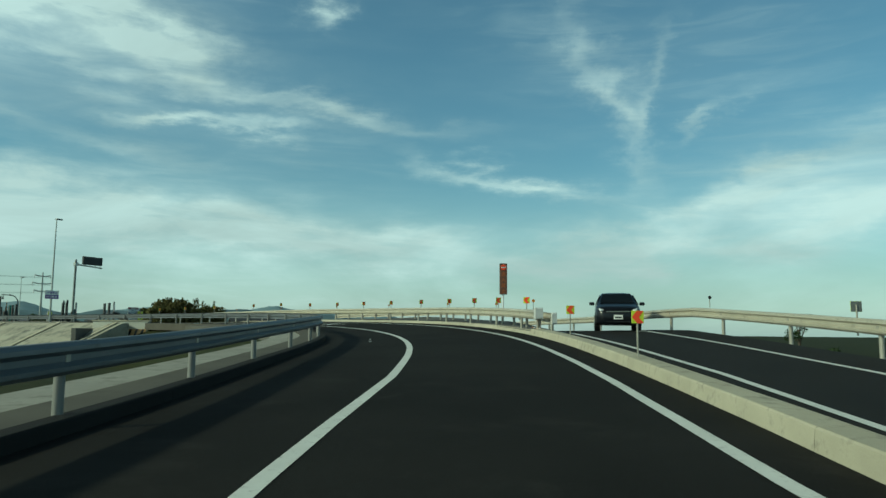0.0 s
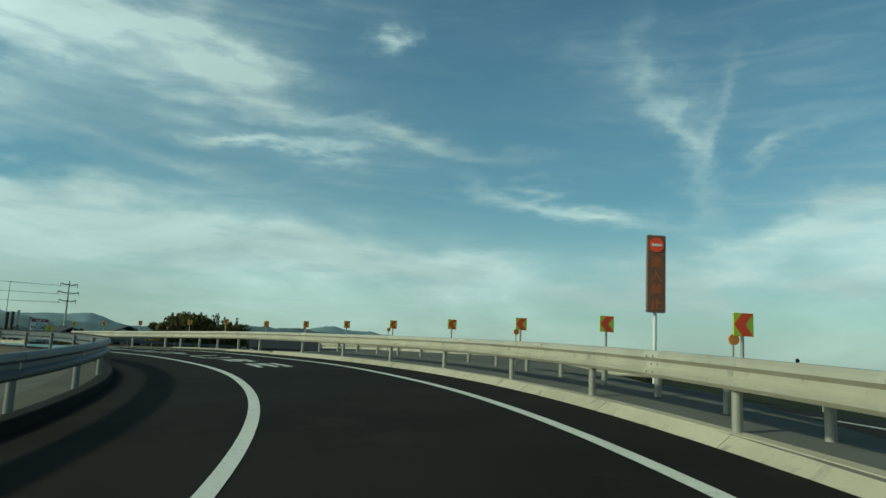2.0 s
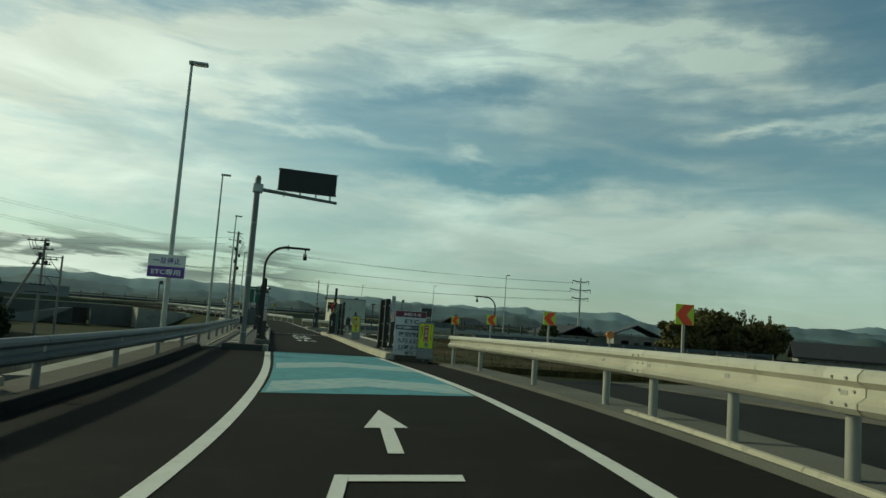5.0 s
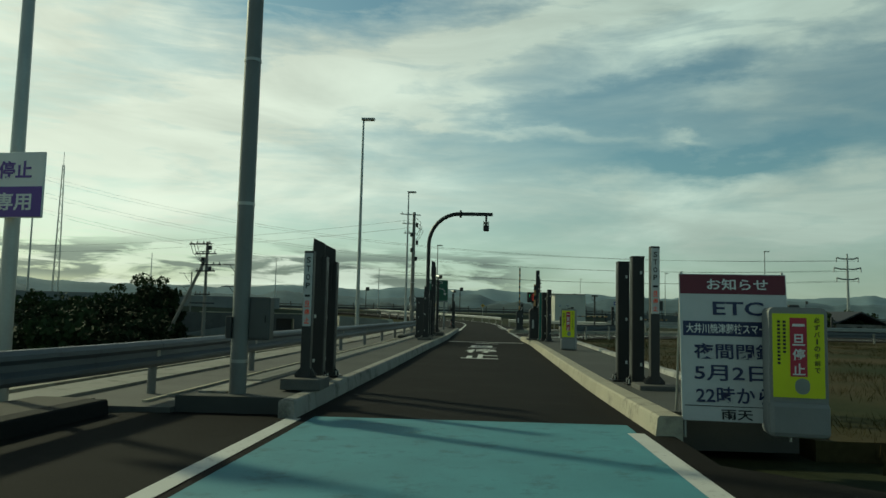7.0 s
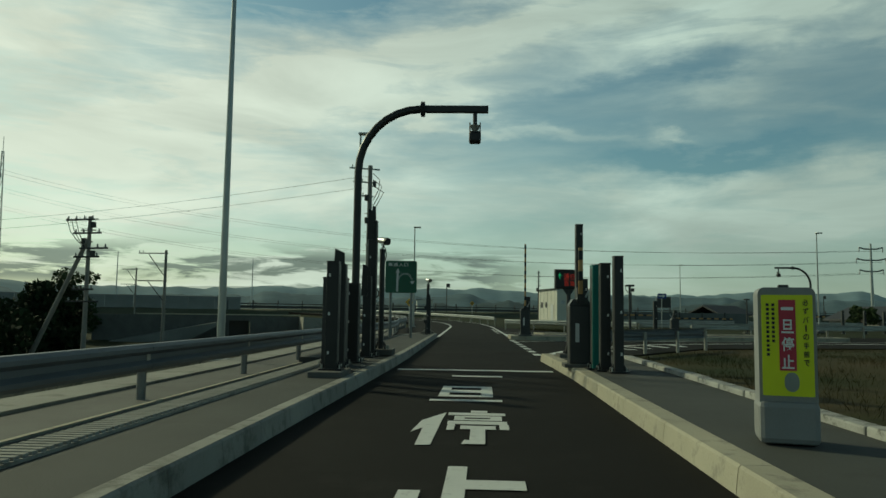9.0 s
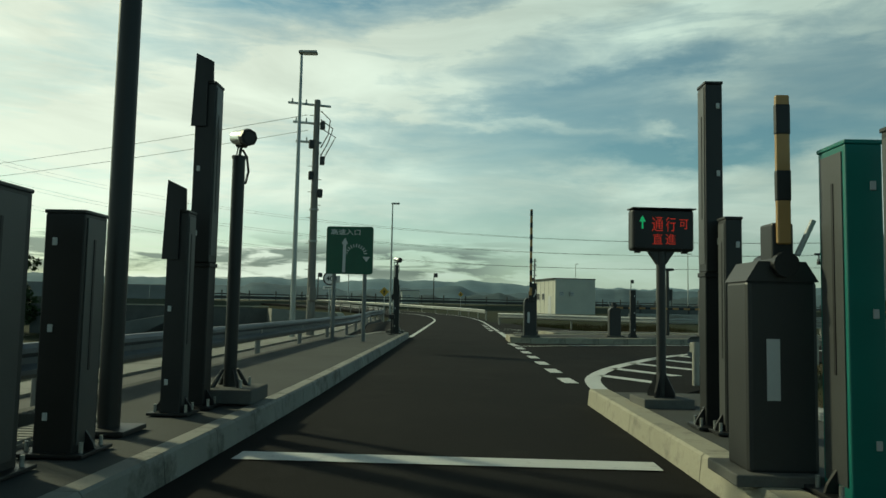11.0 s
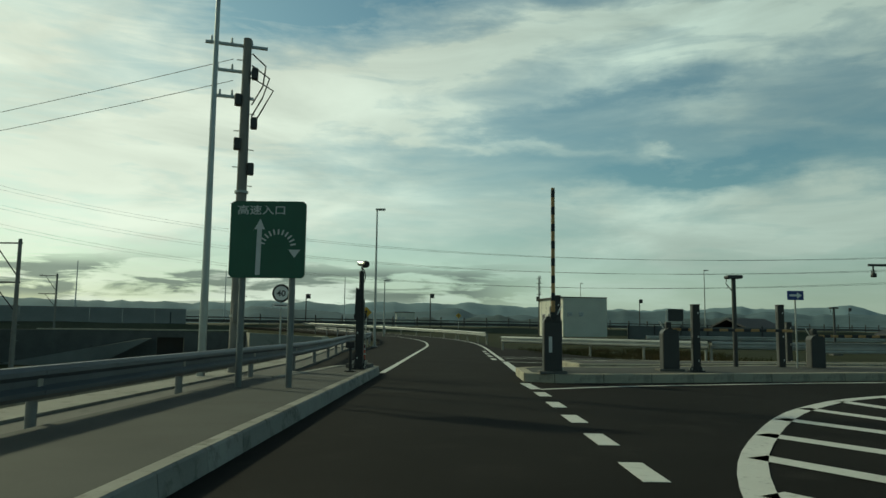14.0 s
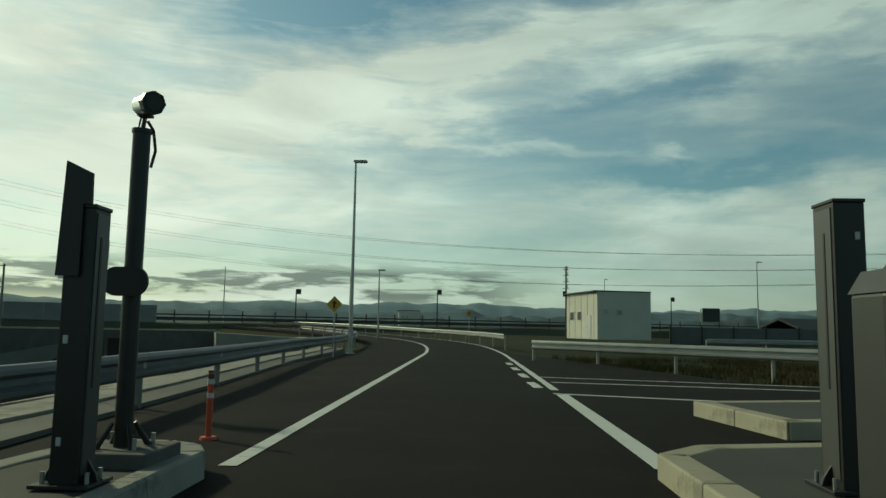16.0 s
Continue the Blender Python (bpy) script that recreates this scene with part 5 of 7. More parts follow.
def stop_post(m, h):
    t = thing("stop_post", m, "square dark post with a white stop plate", "toll pillar", "stop posts")
    part("body", box(0, 0, h / 2, 0.15, 0.15, h, 0.008), CHARCOAL, t)
    p = part("stop_plate", box(0, -0.08, h - 0.50, 0.13, 0.012, 0.94, 0.003), GREYWHITE, t, "white plate with lettering")
    for k, ch in enumerate("STOP"):
        lettering("letter", ch, 0, -0.088, h - 0.12 - 0.11 * k, 0.065, 0.075, BLACK, p, 0.015)
    for k, ch in enumerate("一旦停止"):
        lettering("letter", ch, 0, -0.088, h - 0.58 - 0.105 * k, 0.08, 0.03 if ch == "一" else 0.08, RED if k else BLACK, p, 0.02)
    part("plinth", box(0, 0, -0.06, 0.62, 0.7, 0.14, 0.015), CONCRETE, t, "concrete plinth")
    for sx in (-1, 1):
        for sy in (-1, 1):
            part("gusset", prism(((0.07, 0.0), (0.16, 0.0), (0.16, 0.05), (0.07, 0.14)) if sx > 0 else ((-0.07, 0.0), (-0.16, 0.0), (-0.16, 0.05), (-0.07, 0.14)), sy * 0.05 - 0.01, sy * 0.05 + 0.01), CHARCOAL, t)
    return t


stop_post(pose(-2.17, 5.3, 0.34) @ Matrix.Diagonal((0.82, 0.82, 1, 1)), 1.63)
pillar(pose(-2.30, 6.6, 0.2), 1.77, plate=True, label="dark sensor pillar with a slanted visor plate")
pillar(pose(-2.27, 7.25, 0.2), 1.74, plate=True, label="dark sensor pillar with a slanted visor plate")
pillar(pose(2.34, 7.85, 0.2), 1.88)
pillar(pose(2.44, 7.25, 0.2), 1.92)
stop_post(pose(2.55, 6.62, 0.26) @ Matrix.Diagonal((0.86, 0.86, 1, 1)), 1.98)

first = pillar(pose(-1.95, 24.0, 0.28), 1.70, 0.19, 0.2)
part("plinth", box(-0.02, 0.0, -0.05, 0.52, 0.95, 0.10, 0.012), CONCRETE, first, "pale concrete plinth")
pillar(pose(-2.0, 25.0, 0.2), 1.80, plate=True, label="dark sensor pillar with a slanted visor plate")
pillar(pose(-2.3, 26.2, 0.2), 1.62, 0.4, 0.55, label="broad charcoal equipment cabinet on the toll island", material=CHARCOAL, name="equipment_cabinet")
pillar(pose(-2.1, 27.0, 0.2), 1.55, 0.26, 0.3)
pillar(pose(-2.05, 28.72, 0.2), 1.78, plate=True, label="dark sensor pillar with a slanted visor plate")
pillar(pose(-2.0, 29.15, 0.2), 3.08, 0.19, 0.23, plate=True, step=1.36, label="very tall dark sensor pillar with a slanted visor plate")
pillar(pose(2.86, 25.45, 0.2), 2.03, 0.16, 0.2)
pillar(pose(2.70, 25.85, 0.2), 1.93)
pillar(pose(2.63, 26.3, 0.2), 1.92, 0.20, 0.3, label="teal green payment cabinet on the toll island", material=TEAL, name="payment_cabinet")
pillar(pose(2.72, 28.36, 0.2), 1.76, 0.14, 0.17)
pillar(pose(2.65, 28.62, 0.2), 2.98, 0.15, 0.20, step=1.33, label="very tall dark sensor pillar of the toll gate")
pillar(pose(3.12, 48.15, 0.2), 1.82, 0.2, 0.28, label="dark sensor pillar beside the exit barrier")
pillar(pose(-1.675, 47.75, 0.2), 1.67, 0.18, plate=True, label="dark sensor pillar with a slanted visor plate")


def barrier(m, arm_turn, label, arm_len=3.1, group="lane barriers"):
    """A barrier cabinet; arm_turn: degrees above level."""
    t = thing("lane_barrier", m, label, "barrier", group)
    b = part("cabinet", box(0, 0, 0.62, 0.42, 0.34, 1.14, 0.03), CHARCOAL, t)
    part("cabinet_cap", prism(((-0.215, 1.18), (0.215, 1.18), (0.14, 1.30), (-0.14, 1.30)), -0.175, 0.175), CHARCOAL, t)
    part("label_plate", box(-0.06, -0.174, 0.66, 0.075, 0.012, 0.36), GREYWHITE, b, "pale upright label")
    part("plinth", box(0, 0, 0.03, 0.62, 0.5, 0.07, 0.01), CONCRETE, t, "pale concrete plinth")
    part("hinge", tube((0, -0.24, 1.28), (0, 0.1, 1.28), 0.075, None, 16), DARK, t)
    part("counterweight", box(0.0, -0.1, 1.40, 0.13, 0.18, 0.26, 0.015), DARK, t)
    part("hand_lever", tube((0.1, -0.15, 1.34), (0.2, -0.15, 1.55), 0.018, None, 8), GREYWHITE, t)
    bmA = box(-arm_len / 2 - 0.1, -0.2, 0, arm_len, 0.035, 0.085, 0.012)
    arm = part("arm", bmA, STRIPE_Y, t, "striped orange and black boom")
    arm.matrix_basis = pose(0, 0, 1.30, 0, arm_turn, 0)
    k = 0.35
    while k < arm_len - 0.1:
        part("stripe", box(-0.1 - k, -0.2, 0, 0.19, 0.041, 0.091, 0.012), BLACK, arm)
        k += 0.40
    return t


barrier(pose(2.88, 47.0, 0.2), 90, "black barrier cabinet with its striped boom raised upright", 2.89)
barrier(pose(2.37, 26.75, 0.2), 90, "charcoal barrier cabinet at the toll gate with its boom raised", 0.9)
barrier(pose(6.08, 48.8, 0.2, 0, 0, 180) @ Matrix.Diagonal((1, 1, 0.80, 1)), 0, "grey barrier cabinet with its striped boom lowered", 3.1)
barrier(pose(11.1, 51.6, 0.0, 0, 0, 180) @ Matrix.Diagonal((1, 1, 0.85, 1)), 0, "grey barrier cabinet with its striped boom lowered", 3.0)
pillar(pose(6.73, 48.75, 0.2), 1.66)
pillar(pose(10.1, 51.6, 0.1), 1.88)


def camera_post(m, h, head=True, label="dark post with a hooded camera on top", mirror=False):
    t = thing("camera_post", m, label, "camera post", "camera posts")
    smooth(part("post", tube((0, 0, 0), (0, 0, h), 0.064, None, 18), DARK, t))
    part("post_cap", tube((0, 0, h), (0, 0, h + 0.03), 0.072, None, 18), DARK, t)
    part("plinth", box(0, 0, 0.02, 0.62, 0.62, 0.14, 0.015), CONCRETE, t, "concrete plinth")
    for a in range(4):
        c, s = math.cos(a * math.pi / 2 + 0.78), math.sin(a * math.pi / 2 + 0.78)
        part("gusset", tube((c * 0.19, s * 0.19, 0.08), (c * 0.08, s * 0.08, 0.26), 0.025, 0.015, 8), DARK, t)
        part("anchor_bolt", tube((c * 0.22, s * 0.22, 0.08), (c * 0.22, s * 0.22, 0.17), 0.017, None, 8), GALV, t)
    if head:
        hd = thing("camera_mount", pose(0, 0, h), "", "")
        hd.parent = t
        part("stem", tube((0.0, 0, 0), (0.02, 0, 0.14), 0.016, None, 8), DARK, hd)
        part("cradle", box(0.02, 0, 0.135, 0.10, 0.08, 0.02, 0.004), DARK, hd)
        aim = Vector((0.62, -0.76, -0.16)).normalized()
        mid_ = Vector((0.03, 0.0, 0.225))
        smooth(part("camera_housing", tube(mid_ - aim * 0.17, mid_ + aim * 0.11, 0.074, 0.080, 20), BRIGHTSTEEL, hd, "bright metal camera hood"))
        part("camera_front", tube(mid_ + aim * 0.10, mid_ + aim * 0.17, 0.094, 0.088, 8), BLACK, hd, "black front of the camera")
        part("camera_ring", tube(mid_ + aim * 0.165, mid_ + aim * 0.178, 0.060, 0.058, 16), CHARCOAL, hd)
        part("camera_tail", tube(mid_ - aim * 0.20, mid_ - aim * 0.165, 0.05, 0.066, 14), BLACK, hd)
        part("visor_rod", tube(mid_ + Vector((-0.04, 0, -0.08)), (-0.03, 0.0, 0.02), 0.007, None, 6), DARK, hd)
    part("cable", bent([(0.06, 0.05, h - 0.25), (0.085, 0.06, h - 0.12), (0.07, 0.04, h + 0.03), (0.03, 0.02, h + 0.10)], 0.012, 8), WIRE, t)
    if mirror:
        smooth(part("round_plate", prism(rounded(0.33, 0.21, 0.10, 6, 0.0, 1.27), -0.13, -0.10), BLACK, t, "oval black plate"))
    return t


camera_post(pose(-1.83, 29.6, 0.26), 2.40)
camera_post(pose(-1.77, 48.6, 0.2), 2.39, mirror=True)


def t_head_post(m, h):
    t = thing("sensor_mast", m, "dark mast with a flat disc head and looped cable", "mast", "sensor masts")
    smooth(part("post", tube((0, 0, 0), (0, 0, h), 0.07, 0.06, 16), CHARCOAL, t))
    part("head", prism(rounded(0.44, 0.10, 0.045, 5, 0.0, h + 0.04), -0.16, 0.16), CHARCOAL, t)
    part("cable", bent([(-0.06, 0, h - 0.35), (-0.22, 0, h - 0.15), (-0.2, 0, h + 0.0), (-0.06, 0, h)], 0.014, 8), WIRE, t)
    part("plinth", box(0, 0, -0.02, 0.6, 0.6, 0.1, 0.01), CONCRETE, t, "concrete plinth")
    return t


t_head_post(pose(8.75, 51.5, 0.15), 2.6)
t_head_post(pose(24.0, 76.0, -0.1), 2.8)


def antenna_arch(m, side=1, r=0.09):
    """A bent mast whose arm carries a hanging antenna box over the lane."""
    t = thing("antenna_arch", m, "dark bent steel mast with an antenna box hanging over the lane", "antenna mast", "antenna masts")
    pts = [(0, 0, 0), (0, 0, 2.5), (0, 0, 4.2)]
    for k in range(1, 9):
        a = math.pi / 2 * k / 8
        pts.append((side * 1.45 * (1 - math.cos(a)), 0, 4.2 + 1.45 * math.sin(a)))
    smooth(part("mast", bent(pts, r, 18), DARK, t))
    part("joint_flange", bent([(side * 1.45, 0, 5.65), (side * 1.55, 0, 5.65)], r * 1.9, 6), DARK, t)
    part("arm", box(side * 2.28, 0, 5.65, 1.52, 0.15, 0.15, 0.01), DARK, t)
    part("hanger", tube((side * 2.73, 0, 5.6), (side * 2.73, 0, 5.28), 0.05, None, 12), DARK, t)
    hb = part("antenna_box", box(side * 2.73, -0.02, 5.0, 0.28, 0.30, 0.26, 0.05), BLACK, t, "black antenna box")
    part("antenna_neck", tube((side * 2.73, 0, 5.28), (side * 2.73, 0, 5.13), 0.12, 0.06, 12), GALV, hb)
    for dx in (-0.12, 0.12):
        part("bracket_rod", tube((side * 2.73 + dx, 0, 5.35), (side * 2.73 + dx, 0, 5.08), 0.015, None, 6), DARK, hb)
    part("base_plate", box(0, 0, 0.02, 0.45, 0.45, 0.04, 0.006), DARK, t)
    return t


antenna_arch(pose(-2.17, 27.75, 0.2) @ Matrix.Diagonal((0.91, 0.905, 0.948, 1)))
antenna_arch(pose(30.0, 77.3, -0.1), -1)


def led_display(m):
    t = thing("lane_display", m, "black lane display with lit red characters on a post", "display")
    smooth(part("post", tube((0, 0, 0), (0, 0, 1.70), 0.055, None, 16), CHARCOAL, t))
    part("plinth", box(0, 0, -0.02, 0.60, 0.54, 0.13, 0.015), CONCRETE, t, "concrete plinth")
    for a in range(4):
        c, s = math.cos(a * math.pi / 2 + 0.78), math.sin(a * math.pi / 2 + 0.78)
        part("gusset", prism(((0.05, 0.04), (0.17, 0.04), (0.17, 0.10), (0.05, 0.32)), -0.012, 0.012), BLACK, t).matrix_basis = pose(0, 0, 0, 0, 0, 45 + 90 * a)
    for sx in (-1, 1):
        part("bracket", prism(((sx * 0.045, 1.54), (sx * 0.17, 1.71), (sx * 0.045, 1.71))[::sx], -0.035, 0.035), CHARCOAL, t, "dark triangular bracket")
    for sx in (-0.29, 0.29):
        part("drain_foot", tube((sx, 0, 1.68), (sx, 0, 1.71), 0.04, None, 12), BLACK, t)
    h = part("housing", box(0, 0, 1.94, 0.76, 0.18, 0.48, 0.035, None, 3), BLACK, t, "black display housing")
    part("screen", box(0, -0.092, 1.94, 0.70, 0.012, 0.42), BLACK, h)
    for ch, x, z, w, hh in (("通", -0.075, 2.005, 0.135, 0.16), ("行", 0.085, 2.005, 0.12, 0.16), ("可", 0.245, 2.01, 0.105, 0.11), ("直", -0.075, 1.835, 0.12, 0.12), ("進", 0.085, 1.835, 0.12, 0.12)):
        lettering("character", ch, x, -0.100, z, w, hh, LED_RED, h, -0.008, "lit red character")
    part("arrow", prism(((-0.27, 1.95), (-0.25, 1.95), (-0.25, 2.03), (-0.22, 2.03), (-0.26, 2.10), (-0.30, 2.03), (-0.27, 2.03)), -0.104, -0.099), LED_GREEN, h, "lit green arrow")
    part("hood", box(0, -0.02, 2.185, 0.78, 0.22, 0.014, 0.004), BLACK, h)
    return t


led_display(pose(2.62, 30.1, 0.24, 0, 0, 4) @ Matrix.Diagonal((0.885, 0.94, 0.932, 1)))

# ---- road signs of the toll area ----
def guide_sign(m):
    t = thing("guide_sign", m, "green motorway guide sign on two grey posts", "road sign")
    b = part("board", prism(rounded(1.28, 1.30, 0.08, 6, 0, 2.55), -0.02, 0.02), SIGNGREEN, t)
    lettering("lettering", "高速入口", -0.12, -0.024, 3.05, 0.80, 0.16, GREYWHITE, b, 0.01)
    part("arrow", prism(((-0.19, 1.95), (-0.11, 1.95), (-0.10, 2.72), (-0.05, 2.72), (-0.13, 2.90), (-0.23, 2.72), (-0.18, 2.72)), -0.028, -0.022), GREYWHITE, b, "white straight arrow")
    for k in range(11):
        a = radians(165 - 15.5 * k)
        c, s = math.cos(a), math.sin(a)
        x, z = 0.17 + 0.27 * c, 2.42 + 0.26 * s
        part("dash", box(0, -0.025, 0, 0.026, 0.006, 0.09), GREYWHITE, b).matrix_basis = pose(x, 0, z, 0, math.degrees(math.pi / 2 - a), 0)
    part("arrow_head", prism(((0.36, 2.38), (0.56, 2.38), (0.46, 2.24)), -0.028, -0.022), GREYWHITE, b)
    for x in (-0.42, 0.42):
        smooth(part("post", tube((x, 0.06, 0), (x, 0.06, 3.1), 0.055, None, 16), SIGNPOST, t))
        part("base_plate", box(x, 0.06, 0.015, 0.28, 0.28, 0.03, 0.005), GALV, t)
    return t


guide_sign(pose(-2.52, 42.1, 0.1, 0, 0, 0))


def speed_sign(m):
    t = thing("speed_sign", m, "round white speed limit sign with a dark rim", "road sign")
    d = smooth(part("disc", tube((0, 0.0, 2.30), (0, 0.02, 2.30), 0.30, None, 32), mat("dark_rim", (0.03, 0.022, 0.022), 0.5), t))
    smooth(part("face", tube((0, -0.004, 2.30), (0, -0.001, 2.30), 0.235, None, 32), WHITE, d))
    lettering("number", "40", 0, -0.008, 2.30, 0.30, 0.21, CHARCOAL, d, 0.02)
    p = part("plate", box(0, 0, 1.90, 0.56, 0.012, 0.13, 0.004), WHITE, t)
    part("plate_bar", box(0, -0.008, 1.90, 0.40, 0.004, 0.035), BLACK, p)
    part("side_plate", box(0.30, 0.04, 2.27, 0.30, 0.012, 0.3, 0.004), GREYWHITE, t)
    smooth(part("pole", tube((0, 0.04, -0.5), (0, 0.04, 2.4), 0.03, None, 12), GALV, t))
    return t


speed_sign(pose(-5.13, 54.0, -0.02))


def arrow_sign(m):
    t = thing("arrow_sign", m, "blue rectangular sign with a white arrow on a thin pole", "road sign")
    b = part("board", prism(rounded(0.46, 0.26, 0.02, 3, 0, 2.05), -0.01, 0.01), BLUE, t)
    part("arrow", prism(((-0.17, 2.02), (0.04, 2.02), (0.04, 1.96), (0.18, 2.05), (0.04, 2.14), (0.04, 2.08), (-0.17, 2.08)), -0.016, -0.012), WHITE, b, "white arrow")
    smooth(part("pole", tube((0, 0.03, -0.2), (0, 0.03, 2.15), 0.025, None, 10), GALV, t))
    return t


arrow_sign(pose(10.3, 51.0, 0.2))
def warning_sign(m):
    t = thing("warning_sign", m, "yellow diamond warning sign on a thin pole", "road sign", "warning signs")
    part("board", prism(((-0.32, 2.4), (0, 2.08), (0.32, 2.4), (0, 2.72)), -0.01, 0.01), mat("warning_yellow", (0.55, 0.33, 0.03), 0.5), t)
    part("symbol", prism(((-0.05, 2.26), (0.03, 2.26), (0.03, 2.42), (0.10, 2.42), (0.0, 2.54), (-0.11, 2.42), (-0.05, 2.42)), -0.016, -0.012), BLACK, t)
    smooth(part("pole", tube((0, 0.03, -0.5), (0, 0.03, 2.5), 0.03, None, 10), GALV, t))
    return t


warning_sign(pose(-4.54, 72.0, -0.35))
warning_sign(pose(0.8, 112.0, 0.2))


STANDGREY = mat("stand_grey_plastic", (0.235, 0.24, 0.235), 0.55, 0, 0.08, 2.5, 0.05, 40)


def yellow_pylon_sign(m, label, lettered=True):
    t = thing("stop_notice", m, label, "notice stand", "yellow notice stands")
    body = part("body", prism(rounded(0.52, 1.22, 0.06, 5, 0, 0.63), -0.16, 0.16), STANDGREY, t)
    part("foot", box(0, 0, 0.17, 0.55, 0.40, 0.34, 0.05), STANDGREY, t)
    f = part("face", prism(rounded(0.46, 0.80, 0.01, 3, 0.0, 0.78), -0.172, -0.163), YELLOW, t, "fluorescent yellow face")
    part("handle", box(0, 0, 1.25, 0.10, 0.06, 0.035, 0.012), CHARCOAL, t)
    part("red_panel", box(0.0, -0.175, 0.86, 0.15, 0.006, 0.56), mat("notice_red", (0.42, 0.03, 0.06), 0.5), f, "red panel with lettering")
    for k, ch in enumerate("一旦停止"):
        lettering("letter", ch, 0, -0.182, 1.07 - 0.14 * k, 0.11, 0.025 if ch == "一" else 0.11, WHITE, f, 0.02)
    for k, ch in enumerate("必ずバーの手前で"):
        lettering("letter", "|" if ch == "ー" else ch, 0.165, -0.176, 1.12 - 0.068 * k, 0.012 if ch == "ー" else 0.05, 0.05, BLACK, f, 0.01)
    for k in range(12):
        part("text_bar", box(-0.175, -0.175, 1.10 - 0.036 * k, 0.026, 0.004, 0.022), BLACK, f)
    for k in range(9):
        part("text_bar", box(-0.125, -0.175, 1.10 - 0.036 * k, 0.026, 0.004, 0.022), BLACK, f)
    part("picture_shape", prism(rounded(0.13, 0.15, 0.06, 5, 0.03, 0.49), -0.176, -0.173), mat("notice_grey", (0.25, 0.28, 0.25), 0.6), f, "plain grey printed shape")
    return t


yellow_pylon_sign(pose(2.79, 18.45, 0.2, 0, 0, -15) @ Matrix.Diagonal((0.82, 1, 1, 1)), "yellow notice stand with red panel and lettering on a grey base")
yellow_pylon_sign(pose(3.12, 3.3, 0.1, 0, 0, -10), "yellow notice stand beside the end of the guard rail")


def notice_board(m):
    t = thing("notice_board", m, "white A-frame notice board with a dark red heading", "notice board")
    tilt = pose(0, 0, 0, -7, 0, 0)
    b = part("panel", box(0, 0, 0.92, 1.06, 0.02, 1.5, 0.004), GREYWHITE, t)
    b.matrix_basis = tilt
    part("heading", box(0, -0.012, 1.56, 1.04, 0.006, 0.20), WINE, b, "dark wine-red heading band")
    part("name_band", box(0.0, -0.012, 1.10, 1.0, 0.006, 0.15), NAVY, b, "dark blue band")
    for body, x, z, w, h, m2 in (("お知らせ", 0.05, 1.56, 0.6, 0.12, WHITE), ("ETC", 0.05, 1.31, 0.5, 0.14, NAVY), ("大井川焼津藤枝スマートIC", 0, 1.10, 0.94, 0.10, WHITE),
                                ("夜間閉鎖", 0.0, 0.87, 0.80, 0.16, NAVY), ("5月2日", -0.05, 0.65, 0.70, 0.16, NAVY), ("22時から", -0.02, 0.43, 0.74, 0.17, NAVY), ("雨天", 0.0, 0.24, 0.3, 0.10, BLACK)):
        lettering("lettering", body, x, -0.018, z, w, h, m2, b, 0.015)
    part("rule", box(0, -0.013, 0.32, 1.0, 0.004, 0.008), BLACK, b)
    for x in (-0.5, 0.5):
        part("front_leg", tube((x, 0.02, 0.0), (x, 0.22, 1.68), 0.014, None, 8), GALV, t)
        part("back_leg", tube((x, 0.62, 0.0), (x, 0.24, 1.62), 0.014, None, 8), GALV, t)
    return t


notice_board(pose(2.62, 3.45, 0.02, 0, 0, -6))


def lane_bollard(x, y, z=0.0):
    t = thing("lane_bollard", pose(x, y, z), "slim orange flexible post with a pale band", "bollard", "orange bollards")
    smooth(part("post", tube((0, 0, 0.02), (0, 0, 0.68), 0.034, 0.030, 14), POSTRED, t))
    part("base", tube((0, 0, 0), (0, 0, 0.03), 0.09, 0.08, 18), POSTRED, t)
    part("tip", tube((0, 0, 0.62), (0, 0, 0.70), 0.033, 0.028, 14), CHARCOAL, t)
    for zz in (0.42, 0.56):
        part("band", tube((0, 0, zz), (0, 0, zz + 0.05), 0.0365, None, 14), GREYWHITE, t, "pale reflective band")
    return t


lane_bollard(-1.95, 50.9)
t = thing("low_sensor", pose(-1.74, 46.7, 0.2), "low dark sensor on a short stand", "sensor")
part("stand", tube((0, 0, 0), (0, 0, 0.55), 0.035, None, 12), DARK, t)
part("head", box(0, 0, 0.60, 0.2, 0.16, 0.14, 0.02), BLACK, t)
part("foot", box(0, 0, 0.012, 0.22, 0.22, 0.025, 0.005), DARK, t)


